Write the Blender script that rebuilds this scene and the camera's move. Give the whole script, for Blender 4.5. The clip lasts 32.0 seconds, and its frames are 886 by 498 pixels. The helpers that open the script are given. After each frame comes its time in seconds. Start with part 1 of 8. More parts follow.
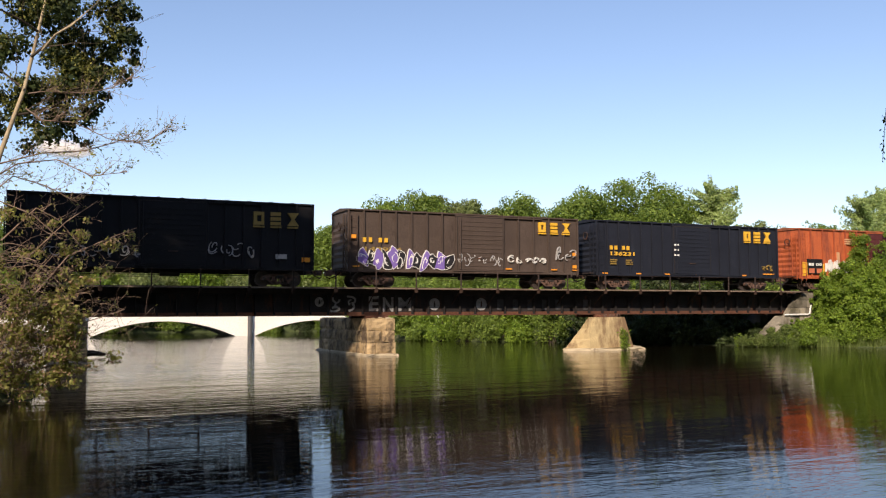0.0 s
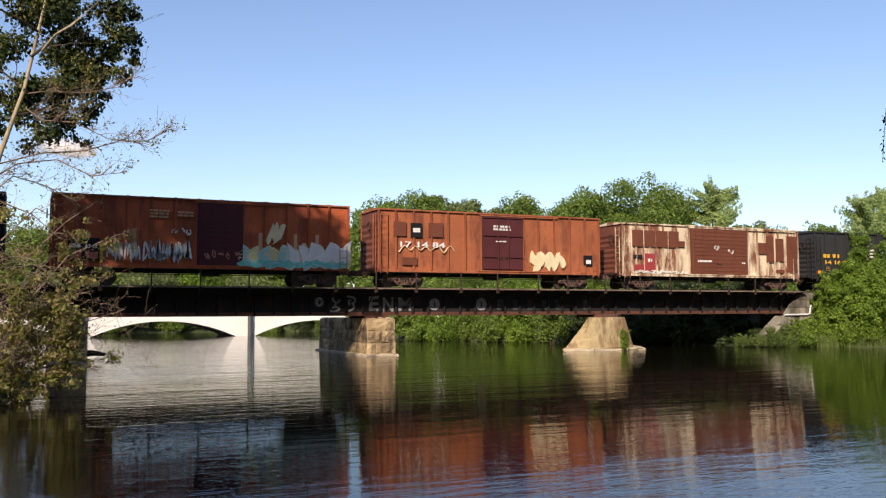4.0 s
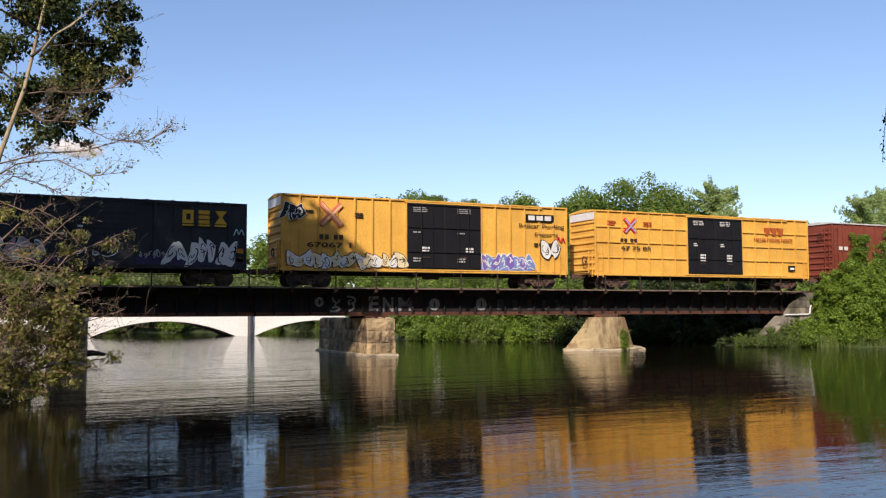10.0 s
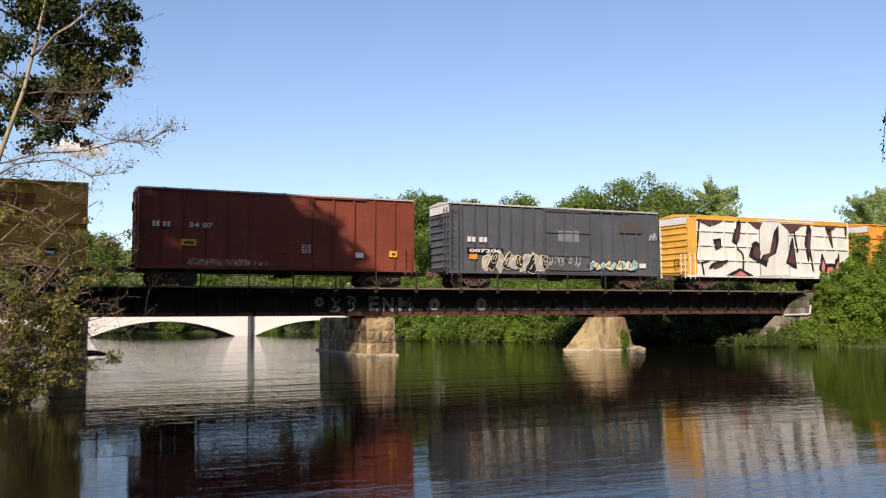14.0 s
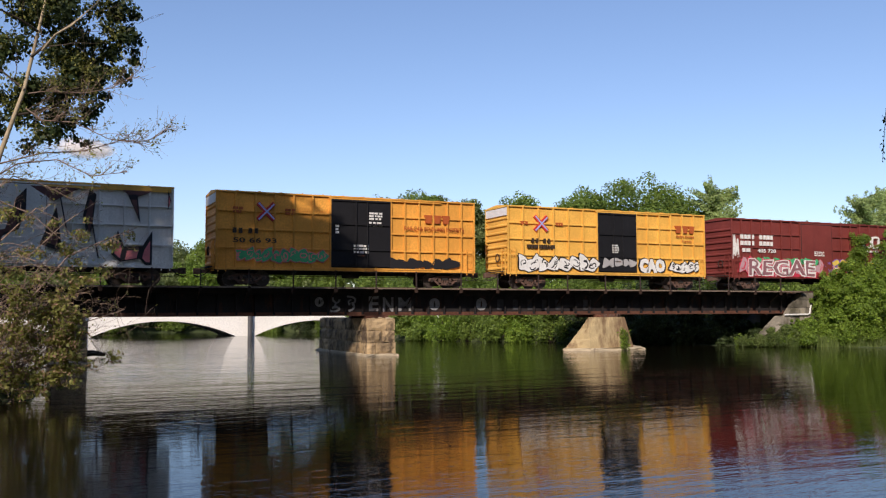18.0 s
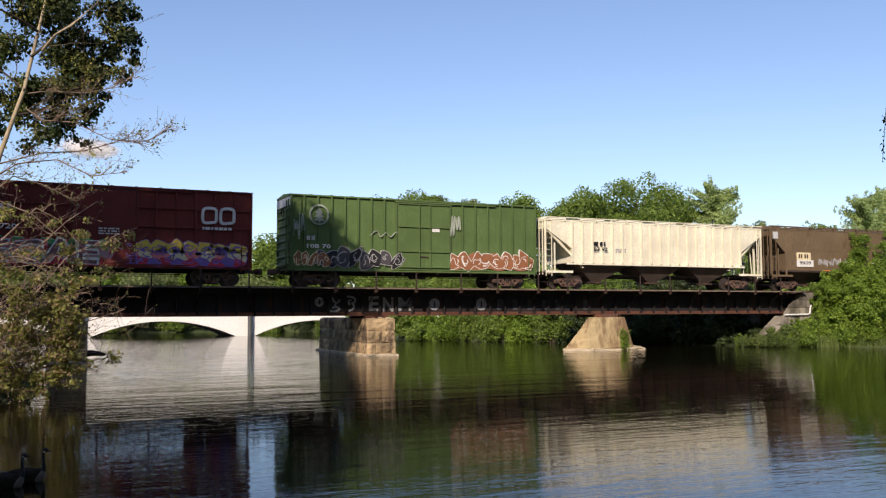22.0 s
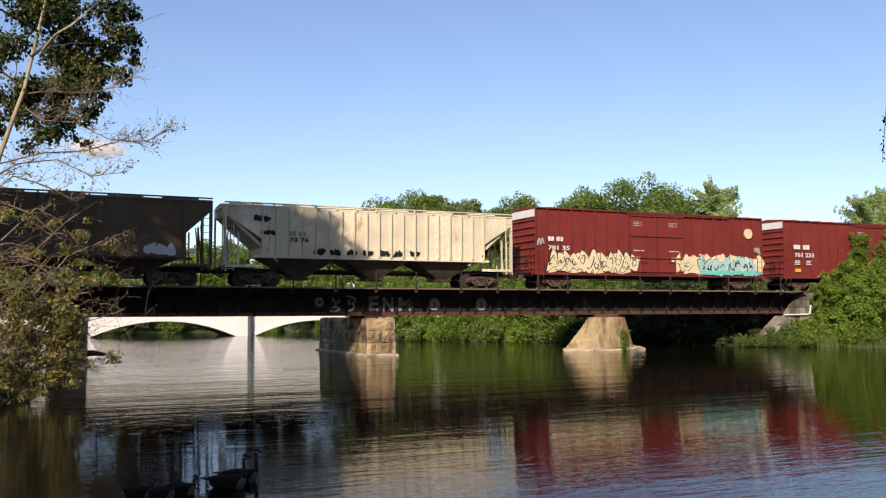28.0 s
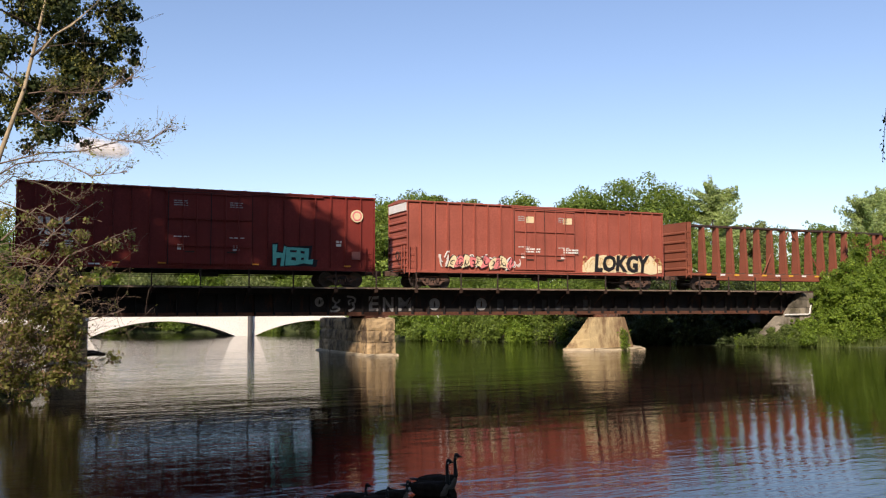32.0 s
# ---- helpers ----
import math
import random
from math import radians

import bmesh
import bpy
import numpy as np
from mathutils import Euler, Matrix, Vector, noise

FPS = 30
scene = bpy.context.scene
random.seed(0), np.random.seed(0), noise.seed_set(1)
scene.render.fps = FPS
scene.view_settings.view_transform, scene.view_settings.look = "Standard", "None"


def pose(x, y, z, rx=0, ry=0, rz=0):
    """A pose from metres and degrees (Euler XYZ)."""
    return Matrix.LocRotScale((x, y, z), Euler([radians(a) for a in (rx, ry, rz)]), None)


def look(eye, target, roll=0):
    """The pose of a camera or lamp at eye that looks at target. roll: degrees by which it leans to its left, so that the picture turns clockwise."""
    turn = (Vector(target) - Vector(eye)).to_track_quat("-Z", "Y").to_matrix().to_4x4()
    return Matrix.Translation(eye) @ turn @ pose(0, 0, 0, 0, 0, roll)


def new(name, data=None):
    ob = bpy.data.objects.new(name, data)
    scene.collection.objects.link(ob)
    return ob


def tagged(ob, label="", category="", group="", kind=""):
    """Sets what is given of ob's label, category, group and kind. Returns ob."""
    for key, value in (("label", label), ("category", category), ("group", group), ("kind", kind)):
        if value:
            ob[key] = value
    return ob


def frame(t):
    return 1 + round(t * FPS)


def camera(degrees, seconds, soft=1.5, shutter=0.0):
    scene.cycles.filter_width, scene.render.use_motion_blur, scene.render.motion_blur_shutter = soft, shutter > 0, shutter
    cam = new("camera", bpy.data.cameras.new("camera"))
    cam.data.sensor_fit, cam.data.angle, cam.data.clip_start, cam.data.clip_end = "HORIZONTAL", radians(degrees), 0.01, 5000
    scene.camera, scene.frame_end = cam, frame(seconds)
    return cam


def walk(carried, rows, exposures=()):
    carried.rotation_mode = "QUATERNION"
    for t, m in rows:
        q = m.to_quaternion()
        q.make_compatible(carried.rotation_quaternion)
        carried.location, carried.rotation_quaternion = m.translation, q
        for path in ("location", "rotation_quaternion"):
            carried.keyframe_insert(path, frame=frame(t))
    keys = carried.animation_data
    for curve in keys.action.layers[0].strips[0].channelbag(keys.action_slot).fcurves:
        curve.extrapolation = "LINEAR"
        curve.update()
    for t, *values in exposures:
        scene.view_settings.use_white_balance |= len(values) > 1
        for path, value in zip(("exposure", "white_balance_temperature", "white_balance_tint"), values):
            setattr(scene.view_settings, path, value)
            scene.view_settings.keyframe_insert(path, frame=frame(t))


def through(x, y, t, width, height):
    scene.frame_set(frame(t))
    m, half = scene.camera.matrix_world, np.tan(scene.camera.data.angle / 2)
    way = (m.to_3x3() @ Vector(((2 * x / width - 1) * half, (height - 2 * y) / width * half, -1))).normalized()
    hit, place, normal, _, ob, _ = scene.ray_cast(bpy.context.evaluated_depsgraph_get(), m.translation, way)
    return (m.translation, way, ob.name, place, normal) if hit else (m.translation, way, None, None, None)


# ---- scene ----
# World: metres, z up, river surface at z = 0. The track runs along x, the camera stands on the near bank.
cam = camera(52.21, 32.0, soft=1.2)
YAW, PITCH = radians(24.936), radians(3.973)
EYE = (0.0, 0.0, 2.5)
AIM = (math.sin(YAW), math.cos(YAW), 2.5 + math.tan(PITCH))
VIEW = look(EYE, AIM, -0.207)
walk(cam, [(0.0, VIEW), (32.0, VIEW)], exposures=[(0.0, 0.15, 6950, 19.0), (1.0, 0.15, 6850, 19.0), (6.0, 0.08, 6700, 19.0), (8.0, 0.12, 6880, 19.0), (10.0, -0.03, 6380, 19.0), (12.0, -0.05, 6400, 19.0), (13.0, 0.02, 6680, 19.0),
                                                            (17.0, -0.14, 6360, 20.0), (18.0, -0.16, 6320, 20.0), (20.0, -0.08, 6420, 20.0), (22.0, 0.0, 6520, 20.0), (24.0, 0.0, 6500, 20.0), (28.0, 0.04, 6600, 20.0), (32.0, 0.09, 6800, 20.0)])

# ---- light ----
SUN_SIDE, SUN_UP = radians(40), radians(33)
world = bpy.data.worlds.new("sky")
scene.world = world
world.use_nodes = True
wn = world.node_tree.nodes
sky = wn.new("ShaderNodeTexSky")
sky.sky_type = "NISHITA"
sky.sun_disc = False
sky.sun_elevation = SUN_UP
sky.sun_rotation = math.pi + SUN_SIDE
sky.air_density, sky.dust_density, sky.ozone_density = 1.0, 0.5, 3.0
wn["Background"].inputs["Strength"].default_value = 0.155
world.node_tree.links.new(sky.outputs[0], wn["Background"].inputs["Color"])
sun = new("sun", bpy.data.lights.new("sun", "SUN"))
sun.data.energy, sun.data.angle, sun.data.color = 5.2, radians(0.55), (1.0, 0.90, 0.74)
TO_SUN = Vector((-math.sin(SUN_SIDE) * math.cos(SUN_UP), -math.cos(SUN_SIDE) * math.cos(SUN_UP), math.sin(SUN_UP)))
sun.matrix_world = look(TO_SUN * 200, (0, 0, 0))

# ---- materials ----


def shader(name):
    m = bpy.data.materials.new(name)
    m.use_nodes = True
    return m, m.node_tree.nodes, m.node_tree.links, m.node_tree.nodes["Principled BSDF"]


def noise_node(n, l, scale, detail=4.0, stretch=(1, 1, 1), rough=0.55):
    co, mp, tx = n.new("ShaderNodeTexCoord"), n.new("ShaderNodeMapping"), n.new("ShaderNodeTexNoise")
    mp.inputs["Scale"].default_value = stretch
    tx.inputs["Scale"].default_value, tx.inputs["Detail"].default_value = scale, detail
    tx.inputs["Roughness"].default_value = rough
    l.new(co.outputs["Object"], mp.inputs["Vector"])
    l.new(mp.outputs["Vector"], tx.inputs["Vector"])
    return tx.outputs["Fac"]


def ramp_node(n, l, src, lo, hi):
    r = n.new("ShaderNodeMapRange")
    r.inputs["From Min"].default_value, r.inputs["From Max"].default_value = lo, hi
    l.new(src, r.inputs["Value"])
    return r.outputs["Result"]


def mix_node(n, l, fac, a, b):
    x = n.new("ShaderNodeMix")
    x.data_type = "RGBA"
    for v, k in ((fac, 0), (a, 6), (b, 7)):
        if isinstance(v, (int, float)):
            x.inputs[k].default_value = v
        elif isinstance(v, tuple):
            x.inputs[k].default_value = (*v[:3], 1)
        else:
            l.new(v, x.inputs[k])
    return x.outputs[2]


def times(c, k):
    return tuple(min(1.0, v * k) for v in c)


def surface(name, base, var=0.25, scale=1.2, fine=14.0, rough=0.65, metal=0.0, stain=None, amount=0.0, stretch=(1, 1, 1), bump=0.15,
            blotch=0.9, pick=0.0, spec=0.4):
    """Base colour with broad and fine variation, and stains or rust of their own colour where a stretched noise is high."""
    m, n, l, b = shader(name)
    col = mix_node(n, l, ramp_node(n, l, noise_node(n, l, scale), 0.3, 0.7), times(base, 1 - var), times(base, 1 + var))
    col = mix_node(n, l, ramp_node(n, l, noise_node(n, l, fine, 6), 0.35, 0.75), col, times(base, 0.8))
    if stain:
        f = ramp_node(n, l, noise_node(n, l, blotch, 7, stretch, 0.65), 0.72 - 0.4 * amount, 0.86 - 0.4 * amount)
        col = mix_node(n, l, f, col, stain)
    if pick:
        info, hsv = n.new("ShaderNodeObjectInfo"), n.new("ShaderNodeHueSaturation")
        l.new(ramp_node(n, l, info.outputs["Random"], 0, 1), hsv.inputs["Value"])
        hsv.inputs["Value"].links[0].from_node.inputs["To Min"].default_value = 1 - pick
        hsv.inputs["Value"].links[0].from_node.inputs["To Max"].default_value = 1 + pick
        l.new(col, hsv.inputs["Color"])
        col = hsv.outputs["Color"]
    l.new(col, b.inputs["Base Color"])
    b.inputs["Roughness"].default_value, b.inputs["Metallic"].default_value = rough, metal
    b.inputs["Specular IOR Level"].default_value = spec
    if bump:
        bp = n.new("ShaderNodeBump")
        bp.inputs["Strength"].default_value, bp.inputs["Distance"].default_value = bump, 0.02
        l.new(noise_node(n, l, fine * 1.5, 6), bp.inputs["Height"])
        l.new(bp.outputs["Normal"], b.inputs["Normal"])
    return m


RUST = (0.16, 0.055, 0.025)
GRIME = (0.035, 0.028, 0.022)


def paint(name, base, rust=0.3, tone=RUST, rough=0.5):
    """Sun-faded car paint with rust or dirt patches, fine rain streaks and dust toward the sill seams."""
    m = surface(name, base, 0.24, 0.45, 9.0, rough + 0.12, stain=tone, amount=rust, stretch=(1, 1, 0.3), blotch=1.3, bump=0.08, spec=0.18)
    n, l = m.node_tree.nodes, m.node_tree.links
    b = n["Principled BSDF"]
    col = b.inputs["Base Color"].links[0].from_socket
    streak = ramp_node(n, l, noise_node(n, l, 2.2, 6, (1, 1, 0.09), 0.75), 0.50, 1.15)
    l.new(mix_node(n, l, streak, col, times(base, 0.5)), b.inputs["Base Color"])
    pale = ramp_node(n, l, noise_node(n, l, 1.3, 7, (1, 1, 0.35), 0.75), 0.58, 1.0)
    col = b.inputs["Base Color"].links[0].from_socket
    l.new(mix_node(n, l, pale, col, tuple(min(1.0, v * 1.25 + 0.025) for v in base)), b.inputs["Base Color"])
    return m


def leaf_material(name, dark, light, through=0.35):
    m, n, l, b = shader(name)
    geo = n.new("ShaderNodeNewGeometry")
    col = mix_node(n, l, geo.outputs["Random Per Island"], dark, light)
    col = mix_node(n, l, ramp_node(n, l, noise_node(n, l, 0.5, 3), 0.35, 0.7), col, times(dark, 0.75))
    l.new(col, b.inputs["Base Color"])
    b.inputs["Roughness"].default_value = 0.55
    b.inputs["Specular IOR Level"].default_value = 0.3
    tr, mx = n.new("ShaderNodeBsdfTranslucent"), n.new("ShaderNodeMixShader")
    l.new(mix_node(n, l, 0.6, col, times(light, 1.5)), tr.inputs["Color"])
    mx.inputs["Fac"].default_value = through
    l.new(b.outputs[0], mx.inputs[1])
    l.new(tr.outputs[0], mx.inputs[2])
    l.new(mx.outputs[0], n["Material Output"].inputs["Surface"])
    return m


def water_material():
    m, n, l, b = shader("river_water")
    b.inputs["Base Color"].default_value = (0.006, 0.0045, 0.002, 1)
    b.inputs["Roughness"].default_value = 0.02
    b.inputs["IOR"].default_value = 1.26
    h1 = noise_node(n, l, 0.55, 3.0, (0.6, 1.6, 1))
    h2 = noise_node(n, l, 2.6, 3.0, (0.45, 1.9, 1))
    h3 = noise_node(n, l, 0.16, 3.0, (0.35, 1.4, 1))
    h4 = noise_node(n, l, 9.0, 2.0, (0.4, 1.9, 1))
    calm = ramp_node(n, l, h3, 0.35, 0.65)
    a, c, e = n.new("ShaderNodeBump"), n.new("ShaderNodeBump"), n.new("ShaderNodeBump")
    a.inputs["Distance"].default_value, a.inputs["Strength"].default_value = 0.10, 0.20
    c.inputs["Distance"].default_value = 0.035
    st = n.new("ShaderNodeMapRange")
    st.inputs["To Min"].default_value, st.inputs["To Max"].default_value = 0.03, 0.40
    l.new(calm, st.inputs["Value"])
    co, geo, sep = n.new("ShaderNodeTexCoord"), n.new("ShaderNodeNewGeometry"), n.new("ShaderNodeSeparateXYZ")
    l.new(geo.outputs["Position"], sep.inputs[0])
    # livelier by the near bank, calmer toward the far one
    near_part, far_part = ramp_node(n, l, sep.outputs["Y"], 10, 20), ramp_node(n, l, sep.outputs["Y"], 20, 62)
    near_part.node.inputs["To Min"].default_value, near_part.node.inputs["To Max"].default_value = 0.6, 0.2
    far_part.node.inputs["To Min"].default_value, far_part.node.inputs["To Max"].default_value = 0.30, 0.95
    top = n.new("ShaderNodeMath")
    top.operation = "MAXIMUM"
    l.new(near_part, top.inputs[0])
    l.new(far_part, top.inputs[1])
    still = top.outputs[0]
    for src, bump_node, k in ((st.outputs[0], c, 1.0), (still, a, 0.22), (still, e, 0.50)):
        mul = n.new("ShaderNodeMath")
        mul.operation = "MULTIPLY"
        l.new(src, mul.inputs[0])
        mul.inputs[1].default_value = k
        if bump_node is c:
            l.new(still, mul.inputs[1])
        l.new(mul.outputs[0], bump_node.inputs["Strength"])
    l.new(h1, a.inputs["Height"])
    l.new(h2, c.inputs["Height"])
    l.new(a.outputs[0], c.inputs["Normal"])
    e.inputs["Distance"].default_value = 0.008
    # long crests across the current
    mp = n.new("ShaderNodeMapping")
    mp.inputs["Rotation"].default_value = (0, 0, radians(25))
    mp.inputs["Scale"].default_value = (0.16, 2.0, 1)
    tx = n.new("ShaderNodeTexNoise")
    tx.inputs["Scale"].default_value, tx.inputs["Detail"].default_value = 1.1, 3.0
    l.new(co.outputs["Object"], mp.inputs[0])
    l.new(mp.outputs[0], tx.inputs["Vector"])
    w = n.new("ShaderNodeBump")
    w.inputs["Distance"].default_value, w.inputs["Strength"].default_value = 0.05, 0.07
    l.new(tx.outputs["Fac"], w.inputs["Height"])
    l.new(w.outputs[0], a.inputs["Normal"])
    # broad flat streaks lying across the far water
    far_streak = n.new("ShaderNodeBump")
    far_streak.inputs["Distance"].default_value = 0.08
    rough_far = ramp_node(n, l, sep.outputs["Y"], 16, 40)
    rough_far.node.inputs["To Min"].default_value, rough_far.node.inputs["To Max"].default_value = 0.15, 0.75
    l.new(rough_far, far_streak.inputs["Strength"])
    l.new(noise_node(n, l, 0.34, 5.0, (0.12, 1, 1), 0.65), far_streak.inputs["Height"])
    l.new(far_streak.outputs[0], w.inputs["Normal"])
    l.new(h4, e.inputs["Height"])
    l.new(c.outputs[0], e.inputs["Normal"])
    l.new(e.outputs[0], b.inputs["Normal"])
    return m


M = {
    "water": water_material(),
    "ground": surface("bank_earth_and_grass", (0.050, 0.068, 0.022), 0.45, 0.35, 6.0, 0.95, stain=(0.13, 0.095, 0.055), amount=0.35, blotch=0.4, bump=0.5),
    "girder": surface("weathered_black_girder_paint", (0.026, 0.023, 0.023), 0.35, 0.8, 12, 0.7, stain=(0.075, 0.034, 0.02), amount=0.42, stretch=(1, 1, 0.3), blotch=1.6, spec=0.12),
    "flange": surface("rusted_flange_steel", (0.13, 0.052, 0.03), 0.35, 1.4, 16, 0.8, stain=(0.04, 0.02, 0.015), amount=0.4, blotch=1.0, pick=0.2),
    "steel": surface("dark_rusty_steel", (0.045, 0.03, 0.024), 0.4, 2.5, 20, 0.75, stain=RUST, amount=0.45, blotch=3),
    "truck": surface("brown_cast_steel", (0.125, 0.072, 0.052), 0.4, 2.0, 18, 0.8, stain=(0.03, 0.022, 0.018), amount=0.45, blotch=2.5),
    "wheel": surface("worn_wheel_steel", (0.09, 0.07, 0.06), 0.3, 3, 20, 0.5, metal=0.5, stain=GRIME, amount=0.4, blotch=3),
    "under": surface("sooty_underframe", (0.028, 0.022, 0.019), 0.3, 2.0, 15, 0.85),
    "timber": surface("grey_weathered_timber", (0.16, 0.12, 0.085), 0.35, 1.5, 25, 0.9, stain=(0.05, 0.04, 0.03), amount=0.4, stretch=(0.3, 3, 3), pick=0.25),
    "stone": surface("pier_sandstone", (0.47, 0.34, 0.185), 0.42, 1.6, 9, 0.9, stain=(0.10, 0.07, 0.045), amount=0.64, stretch=(1, 1, 0.6), blotch=1.1, bump=1.0, pick=0.3),
    "pale_stone": surface("pale_worn_stone", (0.52, 0.43, 0.29), 0.3, 1.5, 12, 0.9, stain=(0.20, 0.15, 0.10), amount=0.4, blotch=1.5, bump=0.6),
    "concrete": surface("pier_concrete", (0.50, 0.385, 0.205), 0.36, 0.9, 13, 0.9, stain=(0.19, 0.12, 0.065), amount=0.62, stretch=(1, 1, 0.3), blotch=1.2, bump=0.7),
    # masonry tone darkened to stand in for the shade under the deck
    "shaded_stone": surface("deck_shaded_masonry", (0.085, 0.075, 0.06), 0.35, 1.2, 10, 0.9, stain=(0.03, 0.026, 0.02), amount=0.5, blotch=1.2, bump=0.6),
    "white_concrete": surface("white_arch_concrete", (0.90, 0.87, 0.79), 0.05, 0.3, 6, 0.85, stain=(0.62, 0.55, 0.44), amount=0.08, stretch=(1, 1, 0.4), blotch=0.5),
    "grey_concrete": surface("grey_abutment_stone", (0.27, 0.24, 0.185), 0.45, 1.2, 10, 0.9, stain=(0.085, 0.075, 0.05), amount=0.62, stretch=(1, 1, 0.4), blotch=1.0, bump=0.4, pick=0.4),
    "white": surface("white_paint", (0.78, 0.77, 0.73), 0.08, 2.0, 20, 0.6, stain=(0.5, 0.46, 0.4), amount=0.2, blotch=3, bump=0.05),
    "creosote": surface("creosoted_timber", (0.030, 0.023, 0.018), 0.3, 1.5, 20, 0.9, pick=0.25),
    "bark": surface("pale_bark", (0.44, 0.36, 0.24), 0.3, 2.0, 20, 0.9, stain=(0.13, 0.10, 0.075), amount=0.4, stretch=(1, 1, 0.3), blotch=4, bump=0.5),
    "twig": surface("grey_brown_twigs", (0.25, 0.18, 0.135), 0.35, 2.0, 20, 0.9),
    "shoot": surface("pinkish_brown_shoots", (0.29, 0.205, 0.16), 0.4, 3.0, 20, 0.8),
    "dark_bark": surface("dark_bark", (0.07, 0.055, 0.04), 0.3, 2.0, 20, 0.9, bump=0.5),
    "leaf_far": leaf_material("far_tree_leaves", (0.085, 0.14, 0.024), (0.28, 0.37, 0.065)),
    "leaf_dull": leaf_material("olive_tree_leaves", (0.12, 0.155, 0.05), (0.28, 0.33, 0.115)),
    "leaf_bright": leaf_material("bright_bank_leaves", (0.085, 0.15, 0.018), (0.31, 0.43, 0.055)),
    "leaf_pale": leaf_material("pale_green_leaves", (0.25, 0.33, 0.11), (0.50, 0.60, 0.24)),
    # dark near-tree tone, reused on shrubs to colour in the bridge's shade
    "leaf_near": leaf_material("near_and_shaded_leaves", (0.030, 0.050, 0.016), (0.075, 0.105, 0.03), 0.2),
    "leaf_bush": leaf_material("thinning_bush_leaves", (0.10, 0.115, 0.028), (0.43, 0.42, 0.11)),
    "leaf_dry": leaf_material("dry_brown_leaves", (0.17, 0.105, 0.065), (0.52, 0.35, 0.21), 0.25),
    "grass": leaf_material("bank_grass_blades", (0.09, 0.14, 0.03), (0.22, 0.27, 0.08)),
}

# ---- building tools ----


class Geo:
    """Vertices and faces of one part."""

    def __init__(self):
        self.v, self.f = [], []

    def add(self, verts, faces):
        k = len(self.v)
        self.v.extend(verts)
        self.f.extend(tuple(i + k for i in q) for q in faces)
        return self

    def box(self, x0, x1, y0, y1, z0, z1, e=0.0):
        """A box; e takes off its corners along x and z on both y faces."""
        if e <= 0:
            p = [(x, y, z) for x in (x0, x1) for y in (y0, y1) for z in (z0, z1)]
            return self.add(p, [(0, 1, 3, 2), (4, 6, 7, 5), (0, 4, 5, 1), (2, 3, 7, 6), (0, 2, 6, 4), (1, 5, 7, 3)])
        inner = [(x0 + e, z0 + e), (x1 - e, z0 + e), (x1 - e, z1 - e), (x0 + e, z1 - e)]
        outer = [(x0, z0), (x1, z0), (x1, z1), (x0, z1)]
        p = [(x, y0, z) for x, z in inner] + [(x, y0 + e, z) for x, z in outer] + [(x, y1 - e, z) for x, z in outer] + [(x, y1, z) for x, z in inner]
        q = [(0, 1, 2, 3), (15, 14, 13, 12)]
        for r in range(3):
            q += [(r * 4 + i, r * 4 + 4 + i, r * 4 + 4 + (i + 1) % 4, r * 4 + (i + 1) % 4) for i in range(4)]
        return self.add(p, q)

    def prism(self, outline, y0, y1):
        """An outline of (x, z) drawn out from y0 to y1."""
        k = len(outline)
        p = [(x, y0, z) for x, z in outline] + [(x, y1, z) for x, z in outline]
        return self.add(p, [tuple(range(k)), tuple(range(2 * k - 1, k - 1, -1))] + [(i, i + k, (i + 1) % k + k, (i + 1) % k) for i in range(k)])

    def section(self, outline, x0, x1):
        """An outline of (y, z) drawn out from x0 to x1."""
        k = len(outline)
        p = [(x0, y, z) for y, z in outline] + [(x1, y, z) for y, z in outline]
        return self.add(p, [tuple(range(k - 1, -1, -1)), tuple(range(k, 2 * k))] + [(i, (i + 1) % k, (i + 1) % k + k, i + k) for i in range(k)])

    def tube(self, points, radii, sides=6):
        pts = [Vector(p) for p in points]
        rings = []
        for i, p in enumerate(pts):
            d = (pts[min(i + 1, len(pts) - 1)] - pts[max(i - 1, 0)]).normalized()
            a = d.orthogonal().normalized()
            c = d.cross(a)
            r = radii[i] if isinstance(radii, (list, tuple)) else radii
            rings += [tuple(p + (a * math.cos(t) + c * math.sin(t)) * r) for t in (2 * math.pi * k / sides for k in range(sides))]
        q = []
        for i in range(len(pts) - 1):
            q += [(i * sides + k, i * sides + (k + 1) % sides, (i + 1) * sides + (k + 1) % sides, (i + 1) * sides + k) for k in range(sides)]
        q += [tuple(range(sides - 1, -1, -1)), tuple(range((len(pts) - 1) * sides, len(pts) * sides))]
        return self.add(rings, q)

    def disc(self, x, y0, y1, z, r, sides=16, hole=0.0):
        """A wheel or ring whose axis is y."""
        if not hole:
            return self.prism([(x + r * math.cos(2 * math.pi * k / sides), z + r * math.sin(2 * math.pi * k / sides)) for k in range(sides)], y0, y1)
        p = []
        for y in (y0, y1):
            for rr in (r, hole):
                p += [(x + rr * math.cos(2 * math.pi * k / sides), y, z + rr * math.sin(2 * math.pi * k / sides)) for k in range(sides)]
        q = []
        for k in range(sides):
            j = (k + 1) % sides
            for a, c in ((0, 1), (3, 2), (2, 0), (1, 3)):
                q.append((a * sides + k, c * sides + k, c * sides + j, a * sides + j))
        return self.add(p, q)

    def mesh(self, name, smooth=False):
        me = bpy.data.meshes.new(name)
        me.from_pydata(self.v, [], self.f)
        me.update()
        if smooth:
            me.polygons.foreach_set("use_smooth", [True] * len(me.polygons))
        return me


